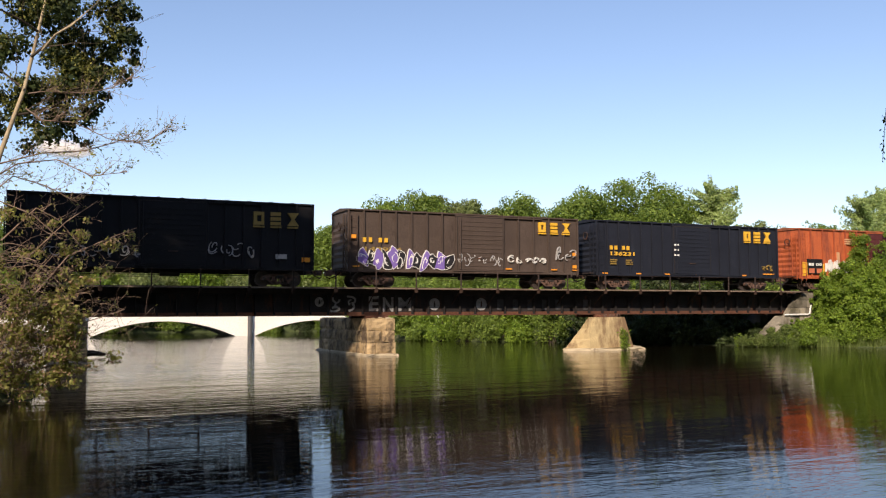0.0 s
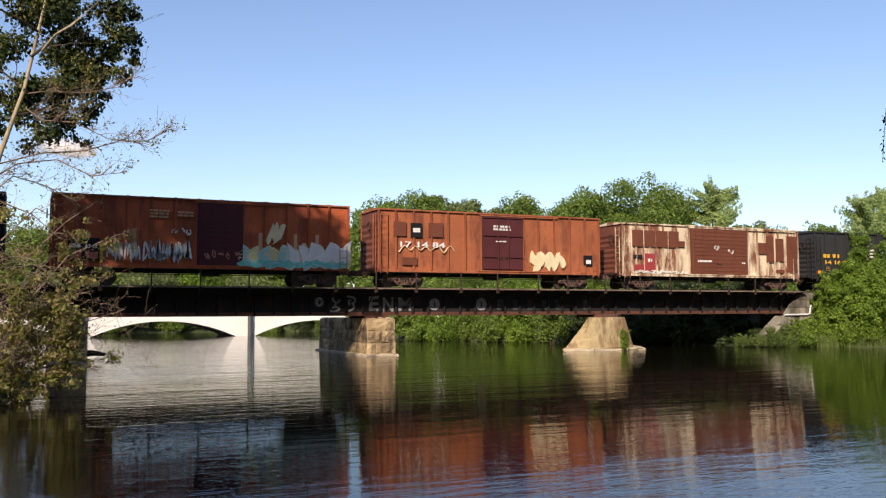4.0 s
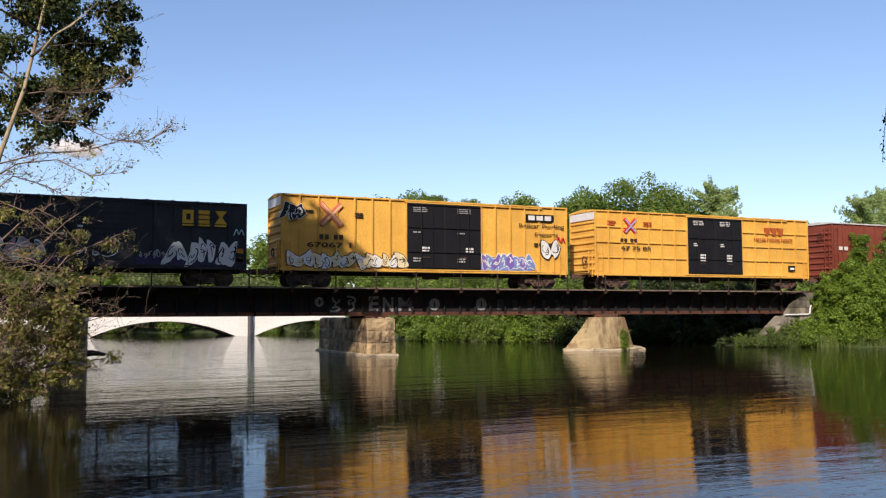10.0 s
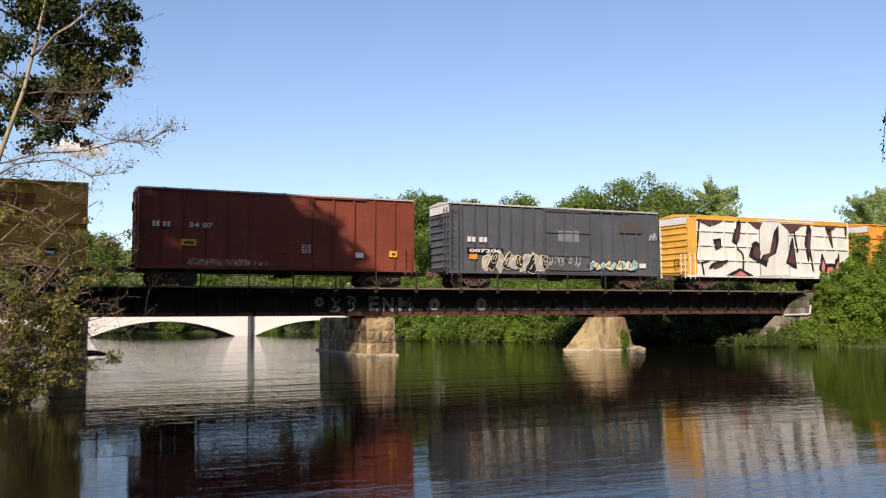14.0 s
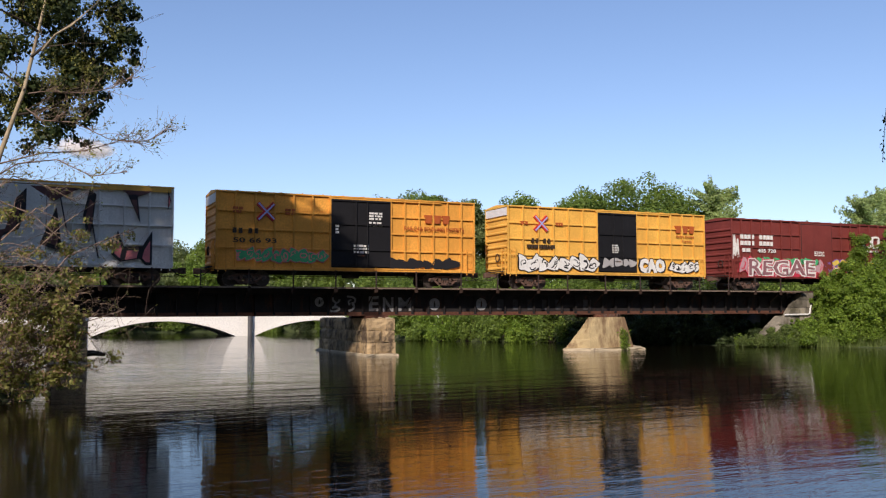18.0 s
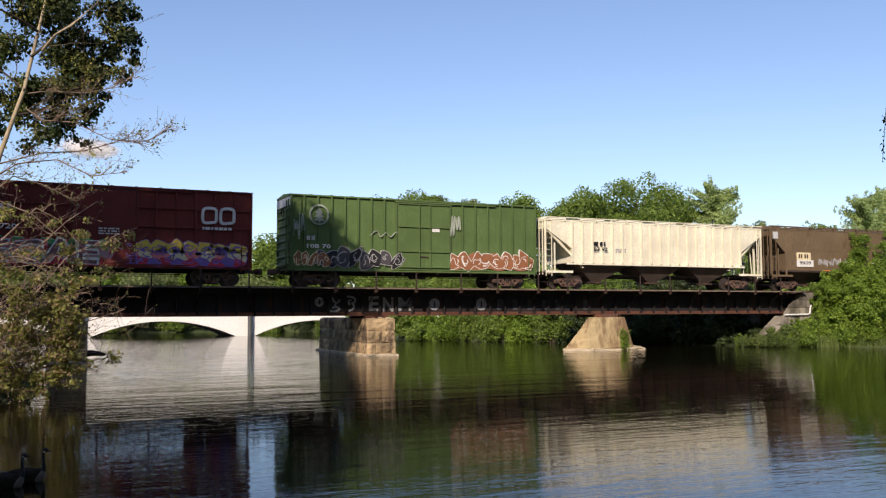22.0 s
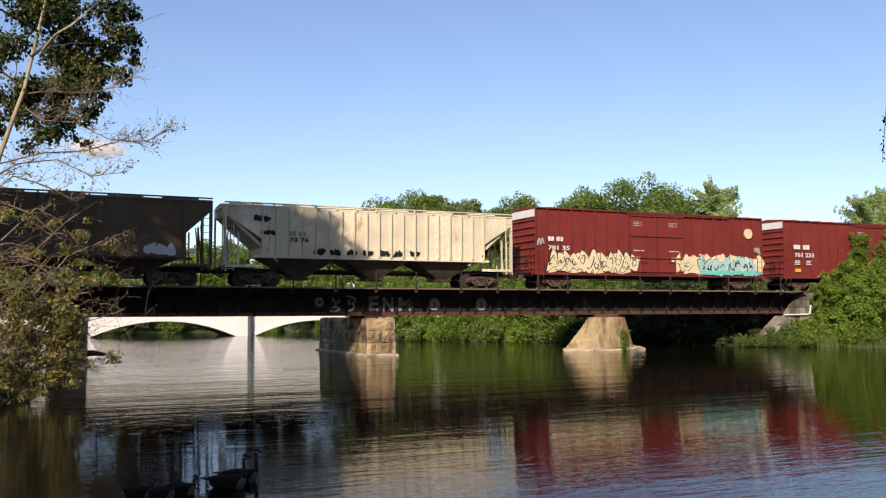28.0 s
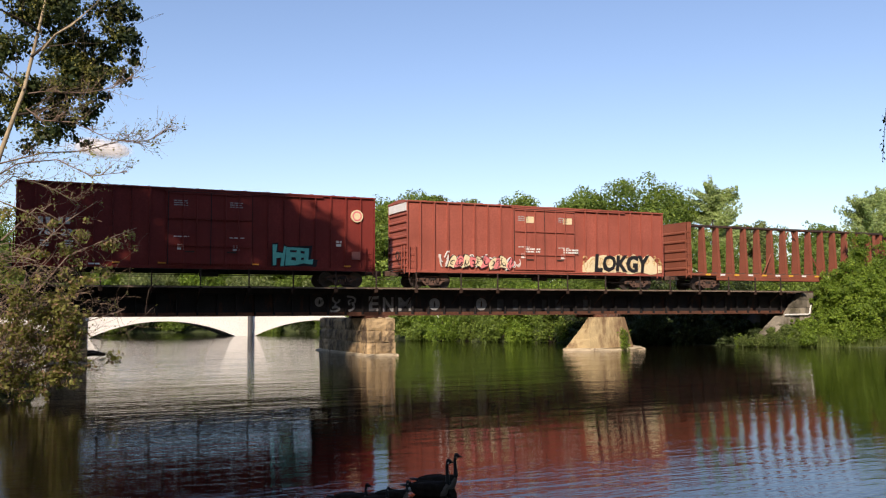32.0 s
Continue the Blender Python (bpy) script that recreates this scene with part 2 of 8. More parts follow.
def part(name, geo, material, parent=None, label="", smooth=False):
    """One mesh object under a thing or a part. geo: a Geo, or a mesh to share."""
    me = geo if isinstance(geo, bpy.types.Mesh) else geo.mesh(name, smooth)
    if not me.materials:
        me.materials.append(material)
    ob = new(name, me)
    if parent:
        ob.parent = parent
    return tagged(ob, label)


def thing(name, label, category, at=(0, 0, 0), turn=0.0, group="", kind=""):
    ob = new(name)
    ob.empty_display_size = 0.2
    ob.matrix_world = Matrix.Translation(at) @ Matrix.Rotation(turn, 4, "Z")
    return tagged(ob, label, category, group, kind)


def text_mesh(words, height, material, extrude=0.004, fat=0.0):
    """Letters of the built-in font, standing in the x-z plane and facing -y, from the lower left corner."""
    cu = bpy.data.curves.new("letters", "FONT")
    cu.body, cu.size, cu.extrude, cu.offset, cu.resolution_u = words, height / 0.73, extrude, fat, 2
    ob = bpy.data.objects.new("letters", cu)
    scene.collection.objects.link(ob)
    me = bpy.data.meshes.new_from_object(ob.evaluated_get(bpy.context.evaluated_depsgraph_get()))
    bpy.data.objects.remove(ob)
    me.transform(Matrix.Rotation(math.pi / 2, 4, "X"))
    me.materials.clear()
    me.materials.append(material)
    return me


def leaf_mesh(name, centres, outward, size, rng, droop=0.0, narrow=0.55):
    """Diamond-shaped leaves at the centres."""
    k = len(centres)
    n = outward + rng.normal(0, 0.75, (k, 3)) + np.array([0, 0, 0.35])
    n /= np.linalg.norm(n, axis=1)[:, None] + 1e-9
    t = np.cross(n, rng.normal(0, 1, (k, 3)))
    t[:, 2] -= droop
    t /= np.linalg.norm(t, axis=1)[:, None] + 1e-9
    b = np.cross(n, t)
    s = (size * rng.uniform(0.6, 1.35, k))[:, None]
    v = np.empty((k, 4, 3))
    v[:, 0], v[:, 2] = centres - t * s * 0.5, centres + t * s * 0.5
    v[:, 1], v[:, 3] = centres + b * s * narrow * 0.5 + n * s * 0.08, centres - b * s * narrow * 0.5 + n * s * 0.08
    me = bpy.data.meshes.new(name)
    me.vertices.add(4 * k)
    me.vertices.foreach_set("co", v.ravel())
    me.loops.add(4 * k)
    me.loops.foreach_set("vertex_index", np.arange(4 * k))
    me.polygons.add(k)
    me.polygons.foreach_set("loop_start", np.arange(0, 4 * k, 4))
    me.update(calc_edges=True)
    me.validate()
    return me


def lobes_to_leaves(lobes, count, rng, depth=0.45):
    """Points in the outer shell of several ellipsoids, and the ways outward."""
    lob = np.array(lobes, float)
    w = (lob[:, 3] * lob[:, 4] * lob[:, 5]) ** (2 / 3)
    pick = rng.choice(len(lob), count, p=w / w.sum())
    d = rng.normal(0, 1, (count, 3))
    d /= np.linalg.norm(d, axis=1)[:, None]
    r = 1 - depth * rng.random(count) ** 1.6
    r *= 1 + 0.16 * np.sin(d[:, 0] * 7 + pick) * np.sin(d[:, 1] * 6 + d[:, 2] * 8)
    return lob[pick, :3] + d * lob[pick, 3:] * r[:, None], d


def grow(geo, start, way, length, radius, level, rng, tips, bend=0.25, split=4, up=0.1):
    """A limb with side limbs down to twigs, drawn into geo; tips collects places for leaves."""
    p, d = Vector(start), Vector(way).normalized()
    steps = 5
    pts, rad = [p.copy()], [radius]
    for i in range(steps):
        d = (d + Vector(rng.normal(0, bend, 3)) * 0.6 + Vector((0, 0, up))).normalized()
        p = p + d * length / steps
        pts.append(p.copy())
        rad.append(max(radius * (1 - 0.8 * (i + 1) / steps), 0.004))
    geo.tube(pts, rad, 6 if radius > 0.03 else 4)
    if level == 0:
        tips.extend(pts[1:])
        return
    for k in range(split):
        at = 1 + int(rng.integers(0, steps))
        side = (pts[at] - pts[at - 1]).normalized().cross(Vector(rng.normal(0, 1, 3))).normalized()
        way2 = (pts[at] - pts[at - 1]).normalized() * 0.6 + side * 0.8
        grow(geo, pts[at], way2, length * rng.uniform(0.45, 0.7), rad[at] * 0.6, level - 1, rng, tips, bend, split, up)

# ---- ground and river ----
RAIL = 3.95
TRACK_Y = 50.52
SHORE = [(-8, 9), (2, 6.5), (14, 5.5), (35, 6), (54, 14), (59, 30), (54, 41.5), (48.8, 45.6), (46.0, 49.5), (43.6, 54.5), (41.0, 60), (37, 65.5), (31.5, 73), (31, 84),
         (36, 98), (38, 110), (29, 117.5), (8, 119.5), (-10, 117), (-12, 108), (-12, 90), (-13, 60), (-13, 47), (-5, 40), (0.6, 35), (0.4, 30.5), (-1.6, 26.5),
         (-4, 20), (-9, 13)]


def shore_distance(x, y):
    """Metres from the water's edge, positive on land."""
    best, inside = np.full(x.shape, 1e9), np.zeros(x.shape, bool)
    for (x0, y0), (x1, y1) in zip(SHORE, SHORE[1:] + SHORE[:1]):
        dx, dy = x1 - x0, y1 - y0
        t = np.clip(((x - x0) * dx + (y - y0) * dy) / (dx * dx + dy * dy), 0, 1)
        best = np.minimum(best, np.hypot(x - x0 - t * dx, y - y0 - t * dy))
        cross = ((y0 > y) != (y1 > y)) & (x < dx * (y - y0) / (dy + 1e-12) + x0)
        inside ^= cross
    return np.where(inside, -best, best)


def ground_height(x, y):
    x, y = np.asarray(x, float), np.asarray(y, float)
    d = shore_distance(x, y)
    flat = np.where(y < 24, 4.5, np.where((y > 42) & (y < 58) & (x > 42), np.interp(x, [42, 44, 50.5, 53.5], [1.7, 4.5, 3.6, 1.7]) * np.where((y > 48.4) & (x < 51.5), 7.0, 1.0), 1.7))
    h = np.where(d < 0, np.maximum(d * 0.45, -1.6) - 0.05, 1.9 * (1 - np.exp(-d / flat)) - 0.05)
    h += np.where(d > 0, 0.12 * np.sin(x * 0.9 + y * 0.4) * np.sin(y * 0.7 - x * 0.3) * np.clip(d, 0, 1), 0)
    bank = np.where((x > 48.0) | (x < -14.5), RAIL - 0.42 - 0.55 * np.maximum(0, np.abs(y - TRACK_Y) - 2.6) - np.where(x > 0, 0.85 * np.maximum(0, 53.8 - x), 0), -9)
    return np.maximum(h, bank)


def build_ground():
    def axis(mid_lo, mid_hi, step, far):
        inner = np.arange(mid_lo, mid_hi + step, step)
        out, s, v = [], step, mid_hi
        while v < far:
            s *= 1.35
            v += s
            out.append(v)
        lo, s, v = [], step, mid_lo
        while v > -far:
            s *= 1.35
            v -= s
            lo.append(v)
        return np.array(lo[::-1] + list(inner) + out)
    xs, ys = axis(-30, 80, 1.0, 3000), axis(-8, 120, 1.0, 3000)
    gx, gy = np.meshgrid(xs, ys)
    gz = ground_height(gx, gy)
    w, h = len(xs), len(ys)
    g = Geo()
    g.v = np.stack([gx.ravel(), gy.ravel(), gz.ravel()], 1).tolist()
    g.f = [(r * w + c, r * w + c + 1, r * w + w + c + 1, r * w + w + c) for r in range(h - 1) for c in range(w - 1)]
    ob = part("ground", g, M["ground"], smooth=True)
    tagged(ob, "grassy river banks and bare earth", "ground", kind="structure")


build_ground()

g = Geo()
NW = 24
for j in range(NW + 1):
    for i in range(NW + 1):
        g.v.append((-120 + 300 * i / NW, -20 + 260 * j / NW, 0.0))
g.f = [(j * (NW + 1) + i, j * (NW + 1) + i + 1, (j + 1) * (NW + 1) + i + 1, (j + 1) * (NW + 1) + i) for j in range(NW) for i in range(NW)]
WATER = tagged(part("water", g, M["water"]), "dark brown rippled river water", "water", kind="structure")

# ---- railway bridge ----
WEB_Y, EDGE_Y = 49.32, 48.02
BX0, BX1 = -14.6, 50.6
bridge = thing("railway_bridge", "black and rust plate girder railway bridge over the river", "bridge")


def girder(y, side):
    part("web", Geo().box(BX0, BX1, y - 0.015, y + 0.015, 2.36, 3.48), M["girder"], bridge)
    part("top_flange", Geo().box(BX0, BX1, y - 0.19, y + 0.19, 3.48, 3.53), M["girder"], bridge)
    part("bottom_flange", Geo().box(BX0, BX1, y - 0.2, y + 0.2, 2.29, 2.36), M["flange"], bridge, "rust-brown bottom flange")
    g = Geo()
    g.box(BX0, BX1, y - side * 0.016 - 0.012, y - side * 0.016 + 0.012, 2.36, 2.50)
    part("flange_angle", g, M["flange"], bridge, "rust-brown riveted angle")
    # rivets along the angle
    rv = Geo()
    x = BX0 + 0.2
    while x < BX1 and side > 0:
        rv.box(x - 0.02, x + 0.02, y - 0.055, y - 0.028, 2.41, 2.45)
        x += 0.34
    if side > 0:
        tagged(part("rivets", rv, M["flange"], bridge), kind="stuff")
    st = Geo().box(-0.04, 0.04, -0.17, 0.0, 2.36, 3.48).mesh("stiffener")
    st.materials.append(M["girder"])
    x = BX0 + 0.285
    while x < BX1:
        s = part("stiffener", st, M["girder"], bridge)
        s.location = (x, y - 0.016 * side, 0)
        if side < 0:
            s.rotation_euler = (0, 0, math.pi)
        x += 1.035


girder(WEB_Y, 1)
girder(51.72, -1)
x = BX0 + 1
while x < BX1:
    part("cross_brace", Geo().tube([(x, WEB_Y, 2.5), (x + 1.5, 51.72, 3.35)], 0.05, 4), M["girder"], bridge)
    part("cross_brace", Geo().tube([(x, WEB_Y, 3.35), (x, 51.72, 2.5)], 0.05, 4), M["girder"], bridge)
    x += 3.1

M["bracket"] = surface("dull_rusty_bracket", (0.05, 0.03, 0.022), 0.3, 3, 20, 0.85, spec=0.15)
# walkway on brackets, with posts
POSTS = [-11.2, -8.75, -6.3, -3.85, -1.4, 1.05, 3.5, 5.95, 8.4, 10.93, 13.34, 15.76, 18.15, 20.62, 23.5, 25.95, 28.8, 30.92, 33.77, 36.5, 38.93, 41.4, 43.93, 46.33, 48.7]
bracket = Geo().prism([(-0.05, 3.84), (0.05, 3.84), (0.05, 3.74), (-0.05, 3.74)], EDGE_Y + 0.02, WEB_Y)
bracket.tube([(0, EDGE_Y + 0.1, 3.76), (0, WEB_Y - 0.02, 2.95)], 0.035, 4)
bracket.box(-0.10, 0.10, EDGE_Y - 0.03, EDGE_Y + 0.03, 3.60, 3.84)
bracket = bracket.mesh("bracket")
post = Geo().box(-0.033, 0.033, EDGE_Y - 0.028, EDGE_Y + 0.028, 3.84, 4.82)
post.box(-0.05, 0.05, EDGE_Y - 0.05, EDGE_Y + 0.05, 3.84, 3.9)
post = post.mesh("post")
for x in POSTS:
    part("bracket", bracket, M["bracket"], bridge).location = (x, 0, 0)
    part("handrail_post", post, M["steel"], bridge).location = (x, 0, 0)
part("handrail_cable", Geo().tube([(BX0, EDGE_Y, 4.76), (BX1, EDGE_Y, 4.76)], 0.008, 5), M["steel"], bridge)
part("handrail_cable", Geo().tube([(BX0, EDGE_Y, 4.34), (BX1, EDGE_Y, 4.34)], 0.008, 5), M["steel"], bridge)
part("walkway_fascia", Geo().box(BX0, BX1, EDGE_Y - 0.02, EDGE_Y + 0.05, 3.80, 3.885), M["timber"], bridge, "brown walkway edge beam")
# boards added to block sky between the sleepers, dark as the shade there
for y in (49.36, 51.64):
    part("edge_board", Geo().box(BX0, BX1, y - 0.03, y + 0.03, 3.53, 3.82), M["creosote"], bridge, "dark board added to block the sky between sleepers")
plank = Geo().box(-1.02, 1.02, -0.095, 0.095, 3.845, 3.885, 0.006).mesh("plank")
y = EDGE_Y + 0.16
while y < 49.25:
    x = BX0 + 1.03
    while x < BX1:
        part("plank", plank, M["timber"], bridge).location = (x, y, 0)
        x += 2.06
    y += 0.21

# painted marks on the girder
def girder_marks():
    y0 = WEB_Y - 0.019
    for cx, cz, r in ((15.21, 3.08, 0.27), (22.34, 2.95, 0.36), (25.49, 2.95, 0.38)):
        g = Geo()
        g.disc(cx, y0 - 0.004, y0, cz, r, 18)
        part("painted_disc", g, M["faded_white"], bridge, "faded white painted disc")
        g = Geo()
        g.prism([(cx - 0.05, cz - r * 0.55), (cx + 0.07, cz - r * 0.3), (cx + 0.03, cz + r * 0.6), (cx - 0.04, cz + r * 0.2)], y0 - 0.008, y0 - 0.004)
        part("painted_mark", g, M["girder"], bridge)
    def line(pts, w, lift):
        g = Geo()
        for i in range(len(pts) - 1):
            (px, pz), (qx, qz) = pts[i], pts[i + 1]
            d = Vector((qz - pz, px - qx)).normalized() * w
            g.prism([(px - d.x, pz - d.y), (px + d.x, pz + d.y), (qx + d.x, qz + d.y), (qx - d.x, qz - d.y)], y0 - lift - 0.0015 * i - 0.004, y0)
        part("painted_scrawl", g, M["faded_white"], bridge, "faded white spray-painted scrawl")
    line([(15.85, 2.60), (16.0, 2.52), (16.3, 2.58), (16.42, 2.72), (16.2, 2.82), (15.95, 2.74)], 0.06, 0.0)
    line([(16.12, 2.82), (16.2, 3.02), (16.36, 3.08), (16.42, 3.22)], 0.05, 0.006)
    line([(16.2, 3.02), (16.02, 3.16), (15.98, 3.36)], 0.05, 0.012)
    line([(16.85, 3.40), (17.2, 3.36), (17.38, 3.22), (17.3, 3.04), (17.0, 2.98)], 0.055, 0.0)
    line([(17.15, 3.0), (17.3, 2.84), (17.2, 2.66), (16.95, 2.56)], 0.06, 0.008)
    line([(17.0, 2.9), (16.92, 3.1), (17.1, 3.22)], 0.04, 0.014)
    for letter, x, wide, z, tall in (("E", 18.18, 0.62, 2.55, 0.86), ("N", 19.05, 0.66, 2.52, 0.84), ("M", 20.02, 0.86, 2.55, 0.80)):
        me = text_mesh(letter, tall, M["faded_white"], 0.004, 0.035)
        xs, zs = [v.co.x for v in me.vertices], [v.co.z for v in me.vertices]
        me.transform(Matrix.Diagonal((wide / (max(xs) - min(xs)), 1, tall / (max(zs) - min(zs)), 1)) @ Matrix.Translation((-min(xs), 0, -min(zs))))
        part("painted_letter", me, M["faded_white"], bridge, "faded white painted letter").location = (x, y0 - 0.004, z)
    for x, wide in ((26.6, 0.5), (27.7, 0.55), (28.75, 0.5), (29.8, 0.55), (30.8, 0.5), (32.9, 0.6)):
        part("painted_patch", Geo().box(x, x + wide, y0 - 0.004, y0, 2.6, 3.25), M["grey_patch"], bridge, "grey painted-out patch")


M["grey_patch"] = surface("grey_painted_out_patch", (0.055, 0.055, 0.06), 0.4, 2, 20, 0.8, stain=(0.02, 0.018, 0.018), amount=0.5, blotch=3, bump=0.05)
M["faded_white"] = surface("faded_white_spray_paint", (0.27, 0.27, 0.27), 0.3, 3, 20, 0.8, stain=(0.04, 0.035, 0.03), amount=0.45, blotch=4, bump=0.05)
girder_marks()

# track: sleepers and rails, over the bridge and on along the banks
track = thing("railway_track", "rusty steel rails on weathered timber sleepers", "railway track", kind="structure")
tie = Geo().box(-0.12, 0.12, 49.40, 51.60, 3.535, 3.77, 0.01).mesh("sleeper")
for k in range(128):
    part("sleeper", tie, M["creosote"], track).location = (BX0 + 0.25 + k * 0.51, 0, 0)
far = Geo()
for k in range(840):
    x = BX1 + 0.3 + k * 0.55
    far.box(x, x + 0.24, 49.22, 51.82, 3.52, 3.76)
for k in range(790):
    x = BX0 - 0.5 - k * 0.55
    far.box(x, x + 0.24, 49.22, 51.82, 3.52, 3.76)
tagged(part("sleepers", far, M["creosote"], track), kind="stuff")
for y in (49.80, 51.24):
    prof = [(y - 0.07, 3.772), (y + 0.07, 3.772), (y + 0.02, 3.80), (y + 0.015, 3.90), (y + 0.036, 3.91), (y + 0.036, 3.948), (y - 0.036, 3.948), (y - 0.036, 3.91), (y - 0.015, 3.90), (y - 0.02, 3.80)]
    part("rail", Geo().section(prof, -450, 520), M["steel"], track)

# piers
def stone_pier(x0, x1, seed, label):
    """Long coursed stone pier, square-ended; every block of its front and of the side toward the viewpoint is a piece."""
    rng = np.random.default_rng(seed)
    pier = thing("bridge_pier", label, "pier", (0, 0, 0), group="bridge piers")
    y0, y1 = 48.3, 57.6
    part("core", Geo().box(x0 + 0.25, x1 - 0.25, y0 + 0.3, y1, -1.8, 2.16), M["stone"], pier)
    foot, ring = Geo(), []
    for i in range(8):
        ring.append((x0 + (x1 - x0) * i / 7, y0))
    ring += [(x1, y1), (x0, y1)] + [(x0, y1 - (y1 - y0) * i / 14) for i in range(1, 14)]
    k, mx, my = len(ring), (x0 + x1) / 2, (y0 + y1) / 2
    for z, w in ((-1.8, 0.16), (0.03, 0.15), (0.11, 0.12), (0.13, 0.02)):
        for x, y in ring:
            foot.v.append((x + w * (1 if x > mx else -1) + rng.normal(0, 0.022), y + w * (1 if y > my else -1) + rng.normal(0, 0.022), z + rng.normal(0, 0.008)))
    for r in range(3):
        foot.f += [(r * k + i, r * k + (i + 1) % k, (r + 1) * k + (i + 1) % k, (r + 1) * k + i) for i in range(k)]
    foot.f.append(tuple(range(3 * k, 4 * k)))
    part("footing", foot, M["pale_stone"], pier, "pale worn footing at the waterline")
    zs = [0.12, 0.78, 1.44, 2.12]

    def block(xa, xb, ya, yb, z0, z1, axis):
        """A rough-faced block whose worn face looks along -y or -x."""
        n, m = 5, 4
        e = rng.uniform(0.03, 0.055)
        bl = Geo()
        for q in range(m + 1):
            for p in range(n + 1):
                u, v = p / n, q / m
                rim = p in (0, n) or q in (0, m)
                out = e if rim else rng.uniform(-0.035, 0.02)
                slip = rng.normal(0, 0.012) if rim else 0.0
                zz = z0 + (z1 - z0) * v + slip
                bl.v.append((xa + (xb - xa) * u, ya + out, zz) if axis == "y" else (xa + out, yb + (ya - yb) * u, zz))
        w = n + 1
        bl.f = [(q * w + p, q * w + p + 1, q * w + w + p + 1, q * w + w + p) for q in range(m) for p in range(n)]
        back = len(bl.v)
        edge = [p for p in range(w)] + [q * w + n for q in range(1, m + 1)] + [m * w + p for p in range(n - 1, -1, -1)] + [q * w for q in range(m - 1, 0, -1)]
        for i in edge:
            x, y, z = bl.v[i]
            bl.v.append((x, y + 0.4, z) if axis == "y" else (x + 0.4, y, z))
        c = len(edge)
        bl.f += [(edge[i], back + i, back + (i + 1) % c, edge[(i + 1) % c]) for i in range(c)]
        part("block", bl, M["stone"], pier)

    for c in range(3):
        z0, z1, t = zs[c] + 0.008, zs[c + 1] - 0.014, 0.03 * c
        cut = x0 + (x1 - x0) * (0.30, 0.52, 1.0)[c]
        for a, b in ((x0 + t, cut), (cut, x1 - t)):
            if b - a > 0.1:
                block(a + 0.01, b - 0.012, y0 + t + rng.uniform(-0.03, 0.02), 0, z0, z1, "y")
        yy = y0 + t + 0.03
        while yy < y1 - 0.3:
            y2 = min(yy + rng.uniform(0.9, 1.7), y1)
            block(x0 + t + rng.uniform(-0.03, 0.02), 0, yy + 0.01, y2 - 0.012, z0, z1, "x")
            part("block", Geo().box(x1 - t - 0.4, x1 - t + rng.uniform(-0.02, 0.03), yy + 0.01, y2 - 0.01, z0, z1, 0.03), M["stone"], pier)
            yy = y2
    for a in (49.0, 51.4):
        part("bearing", Geo().box(x0 + 0.15, x1 - 0.15, a, a + 0.62, 2.12, 2.288, 0.02), M["flange"], pier, "rusty bearing plate")
    g = Geo()
    for i in range(9):
        x = x0 + (x1 - x0) * rng.uniform(0.05, 0.95)
        y, r = rng.uniform(48.4, 48.9), rng.uniform(0.05, 0.14)
        g.box(x - r, x + r, y - r * 0.6, y + r * 0.6, 2.09, 2.12 + r * rng.uniform(0.4, 1.0), 0.02)
    tagged(part("rubble", g, M["pale_stone"], pier, "broken stone on the pier top"), kind="stuff")
    return pier


stone_pier(17.72, 19.45, 3, "tan coursed stone bridge pier standing in the river")
stone_pier(1.35, 3.0, 4, "tan coursed stone bridge pier beside the bushes")

pier = thing("bridge_pier", "tapered tan concrete bridge pier on a spread footing", "pier", group="bridge piers")
g = Geo()
rng = np.random.default_rng(18)
rows = [(0.14, 31.4, 32.80, 36.15), (0.75, 32.0, 32.78, 35.97), (1.4, 32.65, 32.74, 35.78), (2.08, 33.28, 32.72, 35.58), (2.12, 33.36, 32.78, 35.5)]
for z, a, m, b in rows:
    t = z * 0.06
    g.v += [(a, 49.15 + t, z), (m, 48.38 + t, z), ((m + b) / 2, 48.36 + t, z), (b, 48.38 + t, z), (b + 0.5, 51.6 - t, z), (a + 2.4, 51.6 - t, z)]
for r in range(len(rows) - 1):
    g.f += [(r * 6 + i, r * 6 + (i + 1) % 6, r * 6 + 6 + (i + 1) % 6, r * 6 + 6 + i) for i in range(6)]
g.f += [(5, 4, 3, 2, 1, 0), tuple(range(len(g.v) - 6, len(g.v)))]
part("shaft", g, M["concrete"], pier)
foot = Geo()
ring = [(31.2, 49.1), (31.8, 48.55), (32.5, 48.2), (33.2, 48.12), (34.0, 48.2), (34.7, 48.1), (35.4, 48.16), (36.2, 48.05), (36.9, 48.2), (37.1, 48.8), (37.2, 49.8), (37.3, 51.9), (35.4, 52.0), (33.6, 51.9), (32.3, 50.4)]
k = len(ring)
for z, wide in ((-1.6, 0.05), (0.02, 0.04), (0.12, 0.01), (0.17, -0.04)):
    for x, y in ring:
        foot.v.append((x + (x - 34.0) * wide / 2 + rng.normal(0, 0.05), y + (y - 50) * wide / 2 + rng.normal(0, 0.05), z + rng.normal(0, 0.022)))
for r in range(3):
    foot.f += [(r * k + i, r * k + (i + 1) % k, (r + 1) * k + (i + 1) % k, (r + 1) * k + i) for i in range(k)]
foot.f.append(tuple(range(3 * k, 4 * k)))
part("footing", foot, M["pale_stone"], pier, "pale worn spread footing")
for y in (49.0, 51.0):
    part("bearing", Geo().box(33.7, 35.2, y, y + 0.5, 2.12, 2.288, 0.02), M["flange"], pier, "rusty bearing plate")
g = Geo()
